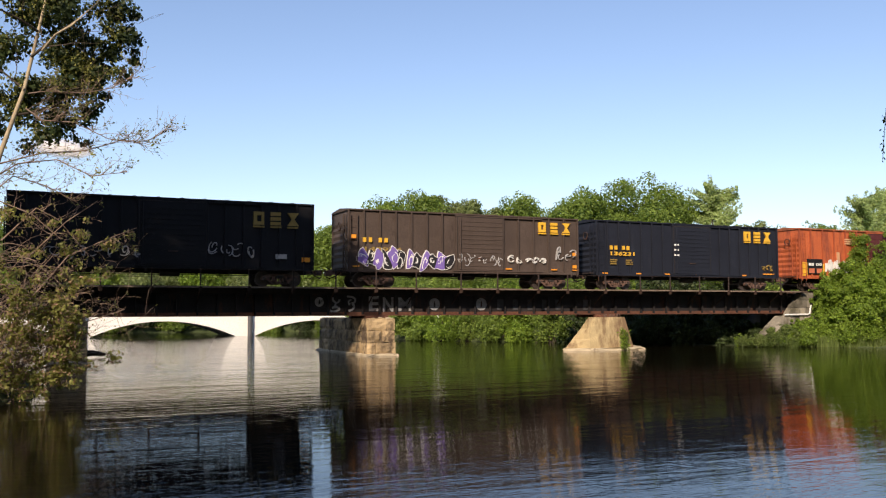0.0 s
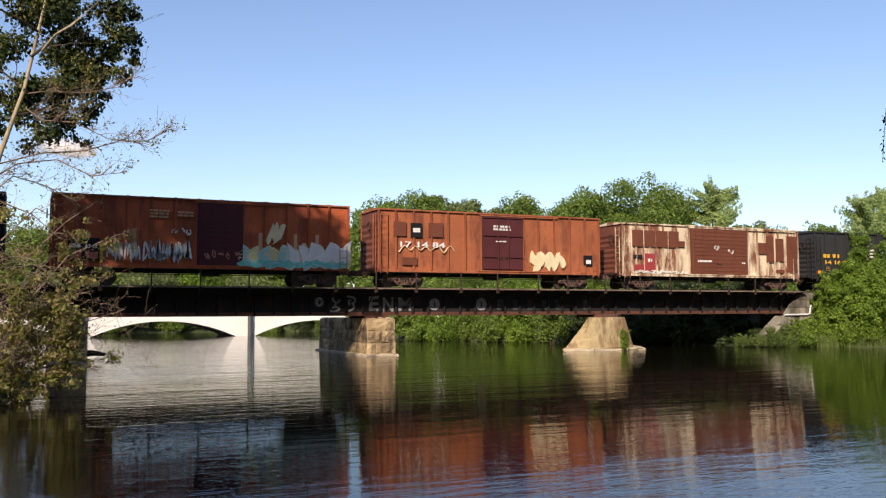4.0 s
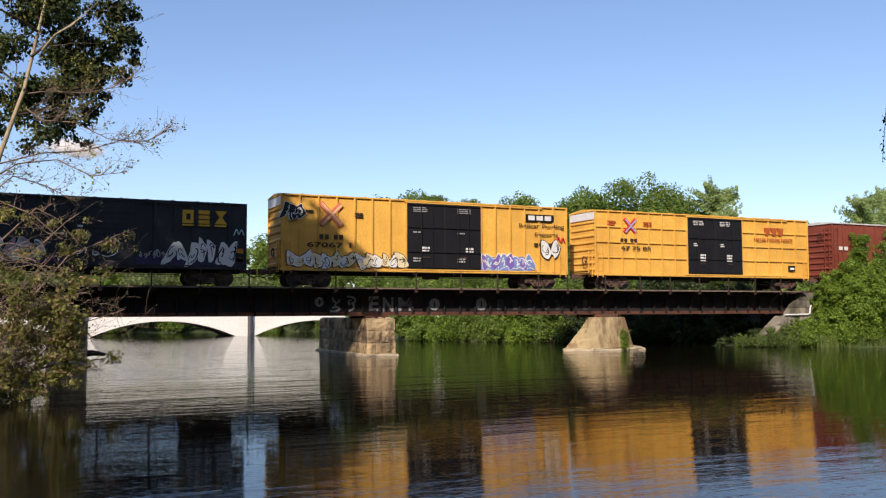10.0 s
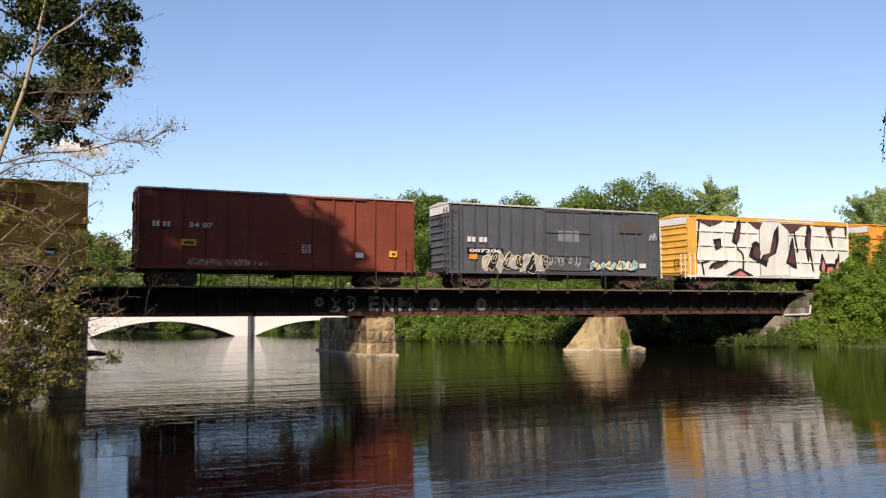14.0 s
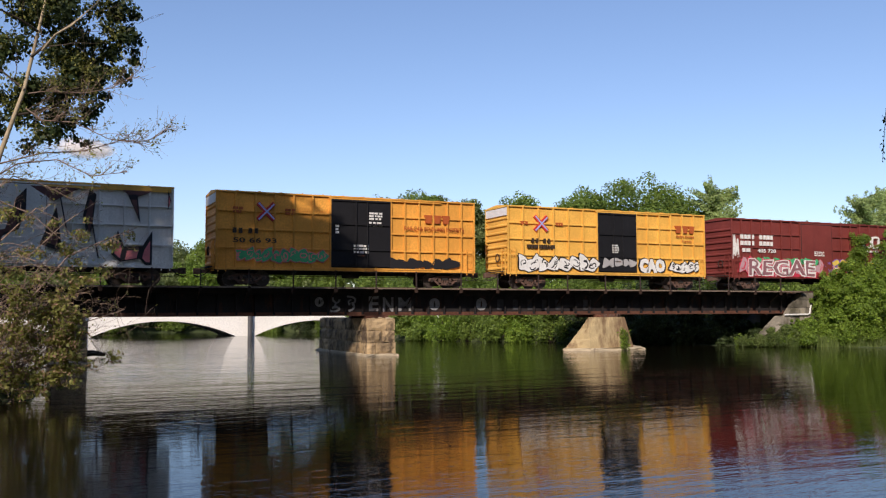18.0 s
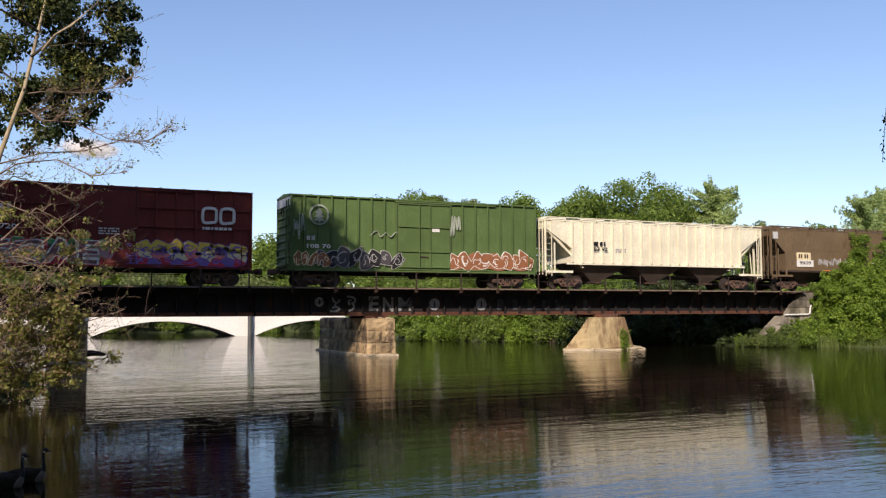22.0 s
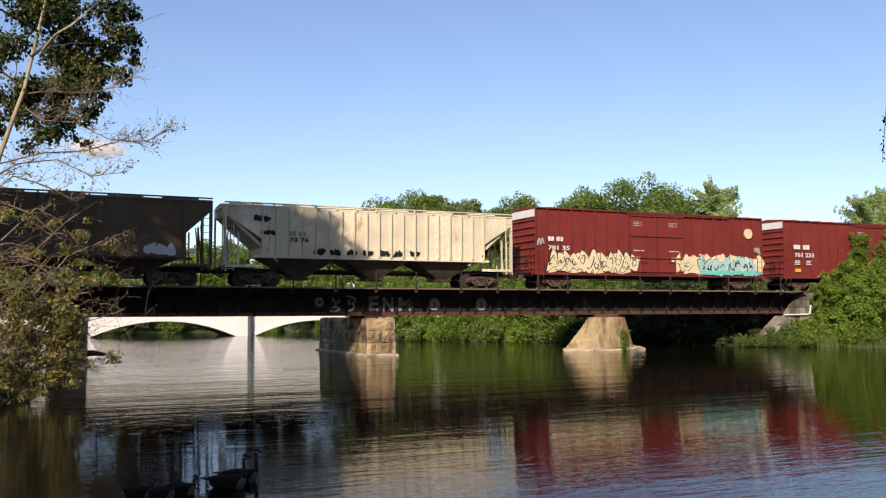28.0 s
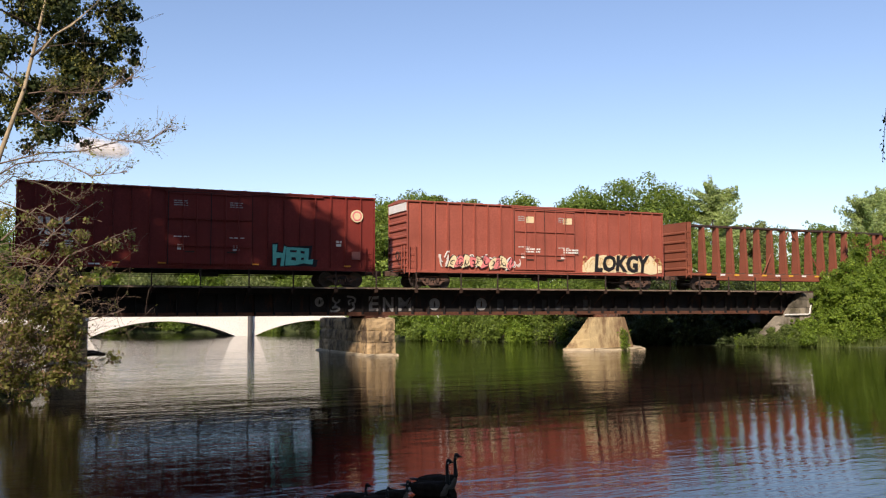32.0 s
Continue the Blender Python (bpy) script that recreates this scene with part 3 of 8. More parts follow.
for i in range(8):
    x = rng.uniform(33.6, 35.3)
    r = rng.uniform(0.05, 0.12)
    g.box(x - r, x + r, 48.7, 48.7 + r, 2.10, 2.14 + r * 1.6, 0.02)
tagged(part("rubble", g, M["truck"], pier, "rust and rubble on the pier top"), kind="stuff")

# far abutment: breast wall with a bridge seat, back wall and drain pipe
abut = thing("bridge_abutment", "grey coursed stone bridge abutment with a white pipe", "abutment")
rng = np.random.default_rng(9)
# backing and seats take the stone with the deck's shade in its colour
part("backing", Geo().box(50.75, 57, 48.95, 57, -0.5, 2.26), M["shaded_stone"], abut)
part("backing", Geo().box(51.2, 57, 48.95, 57, 2.26, 3.5), M["shaded_stone"], abut)
# wing wall of coursed stone with a raking end, a ledge at the level of the seat
for z0, z1, a0, a1, ya in ((-0.5, 0.80, 46.6, 47.3, 48.05), (0.80, 1.48, 47.35, 48.15, 48.1), (1.48, 2.14, 48.2, 49.05, 48.12), (2.14, 2.72, 49.75, 50.2, 48.45), (2.72, 3.26, 50.22, 50.7, 48.5), (3.26, 3.80, 50.72, 51.15, 48.55)):
    x, first = a0, True
    while x < 56.6:
        x2 = min((a1 if first else x) + rng.uniform(0.55, 1.25), 57)
        y, e, n = ya + rng.uniform(-0.05, 0.05), 0.03, Geo()
        left = a1 if first else x
        front = [(x + e, z0 + 0.02), (x2 - e, z0 + 0.02), (x2 - e, z1 - 0.03), (left + e, z1 - 0.03)]
        mid_x, mid_z = sum(p[0] for p in front) / 4 + rng.normal(0, 0.06), sum(p[1] for p in front) / 4 + rng.normal(0, 0.05)
        n.v = [(p, y + rng.uniform(0.0, 0.03), q) for p, q in front] + [(x, y + 0.07, z0), (x2, y + 0.07, z0), (x2, y + 0.07, z1 - 0.012), (left, y + 0.07, z1 - 0.012)]
        n.v += [(p, 49.0, q) for p, q in ((x, z0), (x2, z0), (x2, z1 - 0.012), (left, z1 - 0.012))] + [(mid_x, y - rng.uniform(0.0, 0.06), mid_z)]
        n.f = [(0, 1, 12), (1, 2, 12), (2, 3, 12), (3, 0, 12), (11, 10, 9, 8)] + [(r * 4 + i, r * 4 + 4 + i, r * 4 + 4 + (i + 1) % 4, r * 4 + (i + 1) % 4) for r in range(2) for i in range(4)]
        part("block", n, M["grey_concrete"], abut)
        x, first = x2 + 0.012, False
for y in (49.0, 51.4):
    part("bearing", Geo().box(50.2, 50.6, y, y + 0.62, 2.2, 2.288), M["flange"], abut, "rusty bearing plate")
    part("bearing_seat", Geo().box(50.0, 50.74, y, y + 0.8, -0.4, 2.2), M["shaded_stone"], abut, "bearing seat darkened for the deck's shade")
part("pipe", Geo().tube([(49.0, 48.02, 2.20), (50.2, 48.02, 2.21), (51.2, 48.02, 2.22), (51.42, 48.04, 2.30), (51.55, 48.1, 2.6), (51.72, 48.2, 2.80), (52.0, 48.4, 2.86)], 0.06, 8), M["white"], abut, "white plastic drain pipe")
part("left_abutment_wall", Geo().box(-16.5, -14.0, 48.6, 52.4, -0.5, 2.285), M["grey_concrete"], abut)

# ---- white arch road bridge upstream ----
def arch_bridge():
    br = thing("arch_bridge", "low white concrete arch road bridge", "bridge")
    y0, y1, top = 97.0, 106.0, 4.4
    pitch, span, rise = 16.7, 14.6, 1.62
    radius = (span * span / 4 + rise * rise) / (2 * rise)
    for k in range(-2, 3):
        xa = 6.05 + k * pitch
        n = 24
        soffit = [(xa + span * i / n, 0.0 + rise - radius + math.sqrt(radius ** 2 - (span * (i / n - 0.5)) ** 2)) for i in range(n + 1)]
        part("arch_span", Geo().prism([(xa, top), *soffit, (xa + span, top)], y0, y1), M["white_concrete"], br)
        part("arch_rib", Geo().prism([*soffit, *[(x, z + 0.34) for x, z in reversed(soffit)]], y0 - 0.04, y0), M["white_concrete"], br)
        part("arch_pier", Geo().box(xa + span, xa + pitch, y0 - 0.02, y1 + 0.02, -1.6, top), M["white_concrete"], br)
        # plain dark grey column in front of each arch pier
        part("drain_pipe", Geo().tube([(xa + span + 1.52, y0 - 0.3, -0.4), (xa + span + 1.52, y0 - 0.3, top)], 0.26, 10), M["grey_dark"], br, "dark grey round column on the arch pier")
    part("parapet", Geo().box(6.05 - 2 * pitch - 3, 6.05 + 3 * pitch + 2, y0 - 0.2, y0 + 0.1, top, top + 0.62), M["white_concrete"], br)
    part("coping", Geo().box(6.05 - 2 * pitch - 3, 6.05 + 3 * pitch + 2, y0 - 0.26, y0 + 0.16, top + 0.62, top + 0.74), M["white_concrete"], br)


M["grey_dark"] = surface("dark_grey_column", (0.10, 0.10, 0.10), 0.2, 1, 10, 0.7)
arch_bridge()

# ---- plants ----
def tree(name, label, x, y, height, width, leaf="leaf_far", count=5000, size=0.42, seed=0, trunk_r=0.22, low=0.3, bark="dark_bark", spiky=False, base=None, airy=False):
    """Tapered trunk with limbs, and a crown of many leaves in uneven lobes; an airy crown has gaps between small clumps."""
    rng = np.random.default_rng(seed)
    z = float(ground_height(x, y)) - 0.1 if base is None else base
    t = thing(name, label, "tree", (x, y, z), group="trees")
    g, lobes = Geo(), []
    lean = rng.uniform(-0.06, 0.06, 2) * height
    g.tube([(0, 0, 0), (lean[0] * 0.3, lean[1] * 0.3, height * 0.3), (lean[0] * 0.7, lean[1] * 0.7, height * 0.6), (lean[0], lean[1], height * 0.88)],
           [trunk_r * 1.3, trunk_r, trunk_r * 0.6, trunk_r * 0.15], 8)
    n = 34 if spiky else 110 if airy else 22
    for k in range(n):
        u = (k + rng.random()) / n
        zz = height * (low + (0.97 - low) * u)
        spread = width * 0.5 * (0.30 + 0.78 * math.sin(math.pi * min(1, 0.18 + 0.76 * u)) ** 0.8) * rng.uniform(0.45, 1.05)
        a = rng.uniform(0, 2 * math.pi)
        px, py = lean[0] * u + spread * math.cos(a) * 0.75, lean[1] * u + spread * math.sin(a) * 0.75
        g.tube([(lean[0] * u, lean[1] * u, max(zz - spread * 0.5, height * 0.15)), (px * 0.5, py * 0.5, zz - spread * 0.15), (px, py, zz)], [trunk_r * 0.4, trunk_r * 0.25, 0.02], 5)
        r = width * rng.uniform(0.17, 0.25)
        if spiky:
            for q in range(3):
                b, rise = a + rng.uniform(-0.6, 0.6), rng.uniform(0.5, 1.1)
                for s in range(6):
                    f, w = 0.35 + 0.17 * s, r * (0.36 - 0.045 * s)
                    lobes.append((px * f + 0.28 * math.cos(b) * s, py * f + 0.28 * math.sin(b) * s, zz - 0.4 + 0.42 * s * rise, w, w, w * 1.25))
        elif airy:
            for q in range(3):
                o, w = rng.normal(0, 0.75, 3), rng.uniform(0.28, 0.62)
                lobes.append((px + o[0], py + o[1], zz + o[2], w, w, w * 0.7))
        else:
            lobes.append((px, py, zz, r, r, r * rng.uniform(0.6, 0.85)))
            for q in range(3):
                o = rng.normal(0, r * 0.55, 3)
                lobes.append((px + o[0], py + o[1], zz + o[2] * 0.7, r * 0.45, r * 0.45, r * 0.38))
    part("trunk", g, M[bark], t, smooth=True)
    c, o = lobes_to_leaves(lobes, count, rng)
    part("crown", leaf_mesh("crown", c, o, size, rng), M[leaf], t)
    return t


def shrub(name, label, x, y, width, height, leaf="leaf_bright", count=2600, size=0.22, seed=0, base=None, deep=None):
    """Several stems with a mound of leaves down to the ground."""
    rng = np.random.default_rng(seed)
    z = float(ground_height(x, y)) - 0.08 if base is None else base
    t = thing(name, label, "shrub", (x, y, z), group="bank shrubs")
    g, lobes = Geo(), []
    deep = deep or width
    for k in range(9):
        a, u = rng.uniform(0, 2 * math.pi), rng.uniform(0.15, 1)
        px, py = width * 0.40 * u * math.cos(a), deep * 0.40 * u * math.sin(a)
        zz = height * rng.uniform(0.35, 0.9) * (1.08 - 0.45 * u)
        g.tube([(px * 0.15, py * 0.15, 0), (px * 0.6, py * 0.6, zz * 0.6), (px, py, zz)], [0.05, 0.035, 0.012], 5)
        r = width * rng.uniform(0.12, 0.2)
        lobes.append((px, py, zz, r, r, r * 0.75))
        for q in range(4):
            o = rng.normal(0, r * 0.8, 3)
            lobes.append((px + o[0], py + o[1], max(zz + o[2] * 0.8, 0.12), r * 0.45, r * 0.45, r * 0.42))
        lobes.append((px, py, zz * 0.42, r * 0.95, r * 0.95, zz * 0.42))
    part("stem", g, M["dark_bark"], t)
    c, o = lobes_to_leaves(lobes, count, rng)
    keep = c[:, 2] > 0.02
    part("foliage", leaf_mesh("foliage", c[keep], o[keep], size, rng), M[leaf], t)
    return t


def far_wood():
    """A distant belt of woodland, leaves only."""
    rng = np.random.default_rng(299)
    n = 26000
    x = rng.uniform(-70, 260, n)
    y = 150 + 25 * rng.random(n) + 6 * np.sin(x * 0.05)
    top = 7.5 + 2.2 * np.sin(x * 0.11) + 1.5 * np.sin(x * 0.31 + 1) + 0.8 * np.sin(x * 0.9)
    z = 1.5 + top * rng.random(n) ** 0.8
    me = leaf_mesh("far_wood", np.stack([x, y, z], 1), np.tile([0.0, -1.0, 0.3], (n, 1)), 1.3, rng, 0.2, 0.8)
    tagged(part("far_wood", me, M["leaf_dull"]), "distant belt of pale green woodland", "woodland", kind="stuff")


far_wood()
# tall trees behind the bridge
TREES = [(43.5, 113, 15.6, 10, "leaf_far", 0), (50, 118, 18.2, 10, "leaf_far", 1), (55.5, 120, 18.3, 9, "leaf_dull", 2), (60, 121, 17.6, 7.5, "leaf_dull", 3), (64, 120, 17.0, 6, "leaf_dull", 21),
         (67.5, 114, 18.0, 11, "leaf_far", 4), (75.5, 112, 18.6, 11, "leaf_far", 5), (84, 112, 21.0, 13, "leaf_far", 6), (91, 113, 19.6, 10, "leaf_far", 7), (80, 116, 19.0, 12, "leaf_far", 8),
         (112, 116, 15.5, 8, "leaf_dull", 9), (121, 112, 14.0, 9, "leaf_far", 10), (128, 113, 15.5, 9, "leaf_far", 12),
         (34, 128, 11.5, 9, "leaf_far", 13), (26, 135, 10.5, 9, "leaf_far", 14), (18, 138, 10.8, 10, "leaf_dull", 15), (9, 140, 12, 11, "leaf_far", 16), (0, 142, 13, 11, "leaf_far", 17),
         (-9, 140, 14, 11, "leaf_far", 18), (39.5, 124, 13, 9, "leaf_far", 19), (65.5, 121, 12, 8, "leaf_dull", 20)]
for x, y, h, w, leaf, k in TREES:
    tree("tree", "broad green deciduous tree behind the bridge" if leaf == "leaf_far" else "olive-green thin-crowned tree behind the bridge", x, y, h * 0.91 + 0.6, w * 1.15, leaf, 22000, 0.42, 100 + k)
tree("tree", "light green spiky-branched tree behind the bridge", 96.0, 108, 20.0, 9.5, "leaf_pale", 34000, 0.34, 180, spiky=True)
tree("tree", "light green spiky-branched tree by the track", 108, 90, 17.0, 9, "leaf_pale", 34000, 0.30, 181, spiky=True)
tree("tree", "light green spiky-branched tree by the track", 117, 92, 18, 10, "leaf_pale", 34000, 0.30, 182, spiky=True)

# shrubs along the far bank, under and beyond the bridge
rng = np.random.default_rng(21)
for k, (x, y, w, h) in enumerate([(32.6, 74.2, 3.6, 3.0), (34.6, 71.4, 3.6, 3.2), (36.4, 68.8, 3.6, 3.0), (38.2, 66.4, 3.8, 3.4), (40.2, 64.0, 3.6, 3.0), (41.8, 61.6, 3.4, 3.2), (43.0, 59.2, 3.2, 2.8),
                                  (34, 82, 5, 4), (39, 78, 6, 4.6), (43.5, 74, 6, 4.6), (47.5, 69.5, 6, 4.6), (51, 64.5, 6, 4.8), (55, 61, 5, 4.6), (38, 90, 6, 4.2), (46, 84, 7, 5.2), (53, 78, 7, 5.4), (60, 72, 7, 5.6), (66, 66, 6, 5.2),
                                  (72, 80, 8, 7), (80, 72, 8, 6.6), (64, 88, 8, 7.5), (88, 86, 9, 9), (76, 95, 9, 9), (98, 90, 8, 8)]):
    # shrubs 4 to 6 get the dark leaves in place of shade
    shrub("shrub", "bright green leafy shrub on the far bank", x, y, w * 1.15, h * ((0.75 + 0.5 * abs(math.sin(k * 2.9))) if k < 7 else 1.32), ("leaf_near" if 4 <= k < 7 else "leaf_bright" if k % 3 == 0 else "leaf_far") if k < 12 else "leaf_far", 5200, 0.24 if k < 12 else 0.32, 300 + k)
# from index 6 on, low growth has shade put in as dark leaves
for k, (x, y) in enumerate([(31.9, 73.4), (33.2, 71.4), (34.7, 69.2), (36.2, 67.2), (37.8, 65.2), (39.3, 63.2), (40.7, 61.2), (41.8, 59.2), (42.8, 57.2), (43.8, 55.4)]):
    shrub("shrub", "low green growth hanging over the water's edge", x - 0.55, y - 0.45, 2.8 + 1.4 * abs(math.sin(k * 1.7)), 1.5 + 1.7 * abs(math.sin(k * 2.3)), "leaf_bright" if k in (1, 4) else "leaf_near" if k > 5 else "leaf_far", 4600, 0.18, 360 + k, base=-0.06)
for k, (x, y) in enumerate([(48.9, 46.2), (50.4, 45.0), (51.4, 44.4), (52.6, 43.4), (53.6, 42.4), (55.2, 40.8)]):
    shrub("shrub", "low green growth hanging over the water's edge", x, y, 2.0, 0.9, "leaf_bright", 2000, 0.13, 390 + k)
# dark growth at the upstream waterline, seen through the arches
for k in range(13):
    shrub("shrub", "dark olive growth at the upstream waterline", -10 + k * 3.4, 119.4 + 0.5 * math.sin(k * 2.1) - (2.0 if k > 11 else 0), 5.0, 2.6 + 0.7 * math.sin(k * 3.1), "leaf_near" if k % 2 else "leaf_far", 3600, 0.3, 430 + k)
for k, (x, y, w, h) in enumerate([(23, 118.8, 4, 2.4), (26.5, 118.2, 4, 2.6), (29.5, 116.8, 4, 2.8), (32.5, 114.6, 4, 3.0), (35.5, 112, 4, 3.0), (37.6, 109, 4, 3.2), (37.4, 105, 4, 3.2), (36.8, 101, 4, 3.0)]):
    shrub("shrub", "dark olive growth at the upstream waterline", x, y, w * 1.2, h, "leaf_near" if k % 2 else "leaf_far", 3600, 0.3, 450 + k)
for k, (x, y) in enumerate([(31.8, 76.5), (31.5, 80), (31.4, 84), (32.2, 88), (33.6, 92), (35.0, 96)]):
    shrub("shrub", "bright green leafy shrub on the far bank", x, y, 4.4, 3.4, "leaf_bright" if k % 2 else "leaf_far", 4200, 0.26, 470 + k)
# low growth upstream, seen below the train on the left
for k in range(14):
    shrub("shrub", "pale green shrub on the upstream bank", -14 + k * 3.9, 123 + 3 * math.sin(k * 1.7), 7.0, 7.4 + 1.2 * math.sin(k * 2.3), "leaf_dull" if k % 3 else "leaf_bright", 6000, 0.36, 340 + k)

for k, (x, y, w, h) in enumerate([(47, 112, 8, 9), (51, 110, 9, 9), (55.5, 108, 9, 9), (61, 106, 9, 9), (33, 121, 7, 6), (37, 116, 7, 6.5), (41, 109, 7, 6.5), (45, 104, 8, 6.5), (51, 100, 8, 7), (57, 98, 8, 7)]):
    shrub("shrub", "tall green thicket on the upstream bank", x, y, w, h, "leaf_far", 6000, 0.34, 365 + k)
# growth close behind the bridge, its deep shade put into the dark leaf colour
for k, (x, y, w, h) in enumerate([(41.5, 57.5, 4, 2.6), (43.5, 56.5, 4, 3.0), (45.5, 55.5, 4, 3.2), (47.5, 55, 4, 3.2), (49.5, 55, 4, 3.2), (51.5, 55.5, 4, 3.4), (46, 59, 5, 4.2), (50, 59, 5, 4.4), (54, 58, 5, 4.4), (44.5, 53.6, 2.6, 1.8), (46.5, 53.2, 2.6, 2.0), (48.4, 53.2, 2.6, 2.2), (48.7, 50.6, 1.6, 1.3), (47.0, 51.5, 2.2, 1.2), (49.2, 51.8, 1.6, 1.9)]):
    shrub("shrub", "green shrub in dark leaves that stand for the bridge's shade", x, y, w, h, "leaf_near", 4200, 0.26, 380 + k)

# shrubs beside the abutment
for k, (x, y, w, h, n) in enumerate([(53.6, 45.6, 3.6, 3.6, 11000), (55.6, 45.6, 4.2, 4.6, 12000), (57.8, 45.6, 4.6, 5.4, 11000), (52.4, 46.6, 2.6, 3.2, 7000), (59.8, 47, 4.6, 6.2, 9000), (55.6, 43.4, 3.4, 2.8, 8000), (58.2, 42.4, 4, 3.6, 9000), (57.4, 48.2, 3.4, 5.4, 7000), (51.0, 46.5, 2.0, 1.2, 3500), (52.0, 44.6, 3.0, 2.2, 8000), (53.6, 43.6, 3.4, 3.0, 9000), (55.2, 42.4, 3.4, 3.0, 9000), (56.8, 41.2, 3.4, 3.2, 9000), (54.4, 47.0, 3.2, 4.0, 9000), (52.9, 47.2, 2.4, 3.4, 7000), (51.3, 46.9, 1.9, 1.5, 5000), (52.2, 47.5, 2.0, 2.6, 6000), (51.9, 46.0, 2.6, 2.0, 7000), (50.6, 46.0, 2.2, 1.0, 4500), (49.4, 46.9, 2.0, 0.7, 4000), (48.2, 47.6, 1.6, 0.9, 3500), (47.3, 48.0, 1.4, 0.6, 2500), (49.0, 47.4, 1.6, 1.1, 3500), (49.8, 47.4, 1.6, 1.3, 3500), (50.6, 47.3, 1.7, 1.5, 3800), (51.2, 47.6, 1.4, 1.1, 3500), (54.0, 42.0, 2.6, 1.6, 5000), (56.4, 40.0, 3.0, 2.0, 5000), (52.8, 44.0, 2.4, 1.8, 5000)]):
    shrub("shrub", "dense bright green shrub beside the bridge abutment", x, y, w, h, "leaf_bright", n, 0.17, 400 + k)
for k, (x, y, w, h) in enumerate(((46.5, 47.7, 1.7, 0.9), (47.3, 47.5, 1.8, 1.3), (48.1, 47.3, 1.9, 1.6), (48.9, 47.2, 1.9, 1.75), (49.7, 47.2, 1.9, 1.8), (50.6, 47.2, 1.9, 2.0), (45.7, 48.6, 1.5, 0.7))):
    shrub("shrub", "low yellow-green growth at the foot of the abutment", x, y, w, h, "grass", 3200, 0.12, 700 + k, base=0.0)
shrub("shrub", "small green weed shrub at the water's edge", 46.6, 49.9, 0.9, 1.2, "leaf_bright", 500, 0.12, 410)
shrub("shrub", "small green weed shrub on the pier footing", 35.15, 47.95, 0.95, 1.75, "leaf_bright", 750, 0.12, 411, base=0.0)

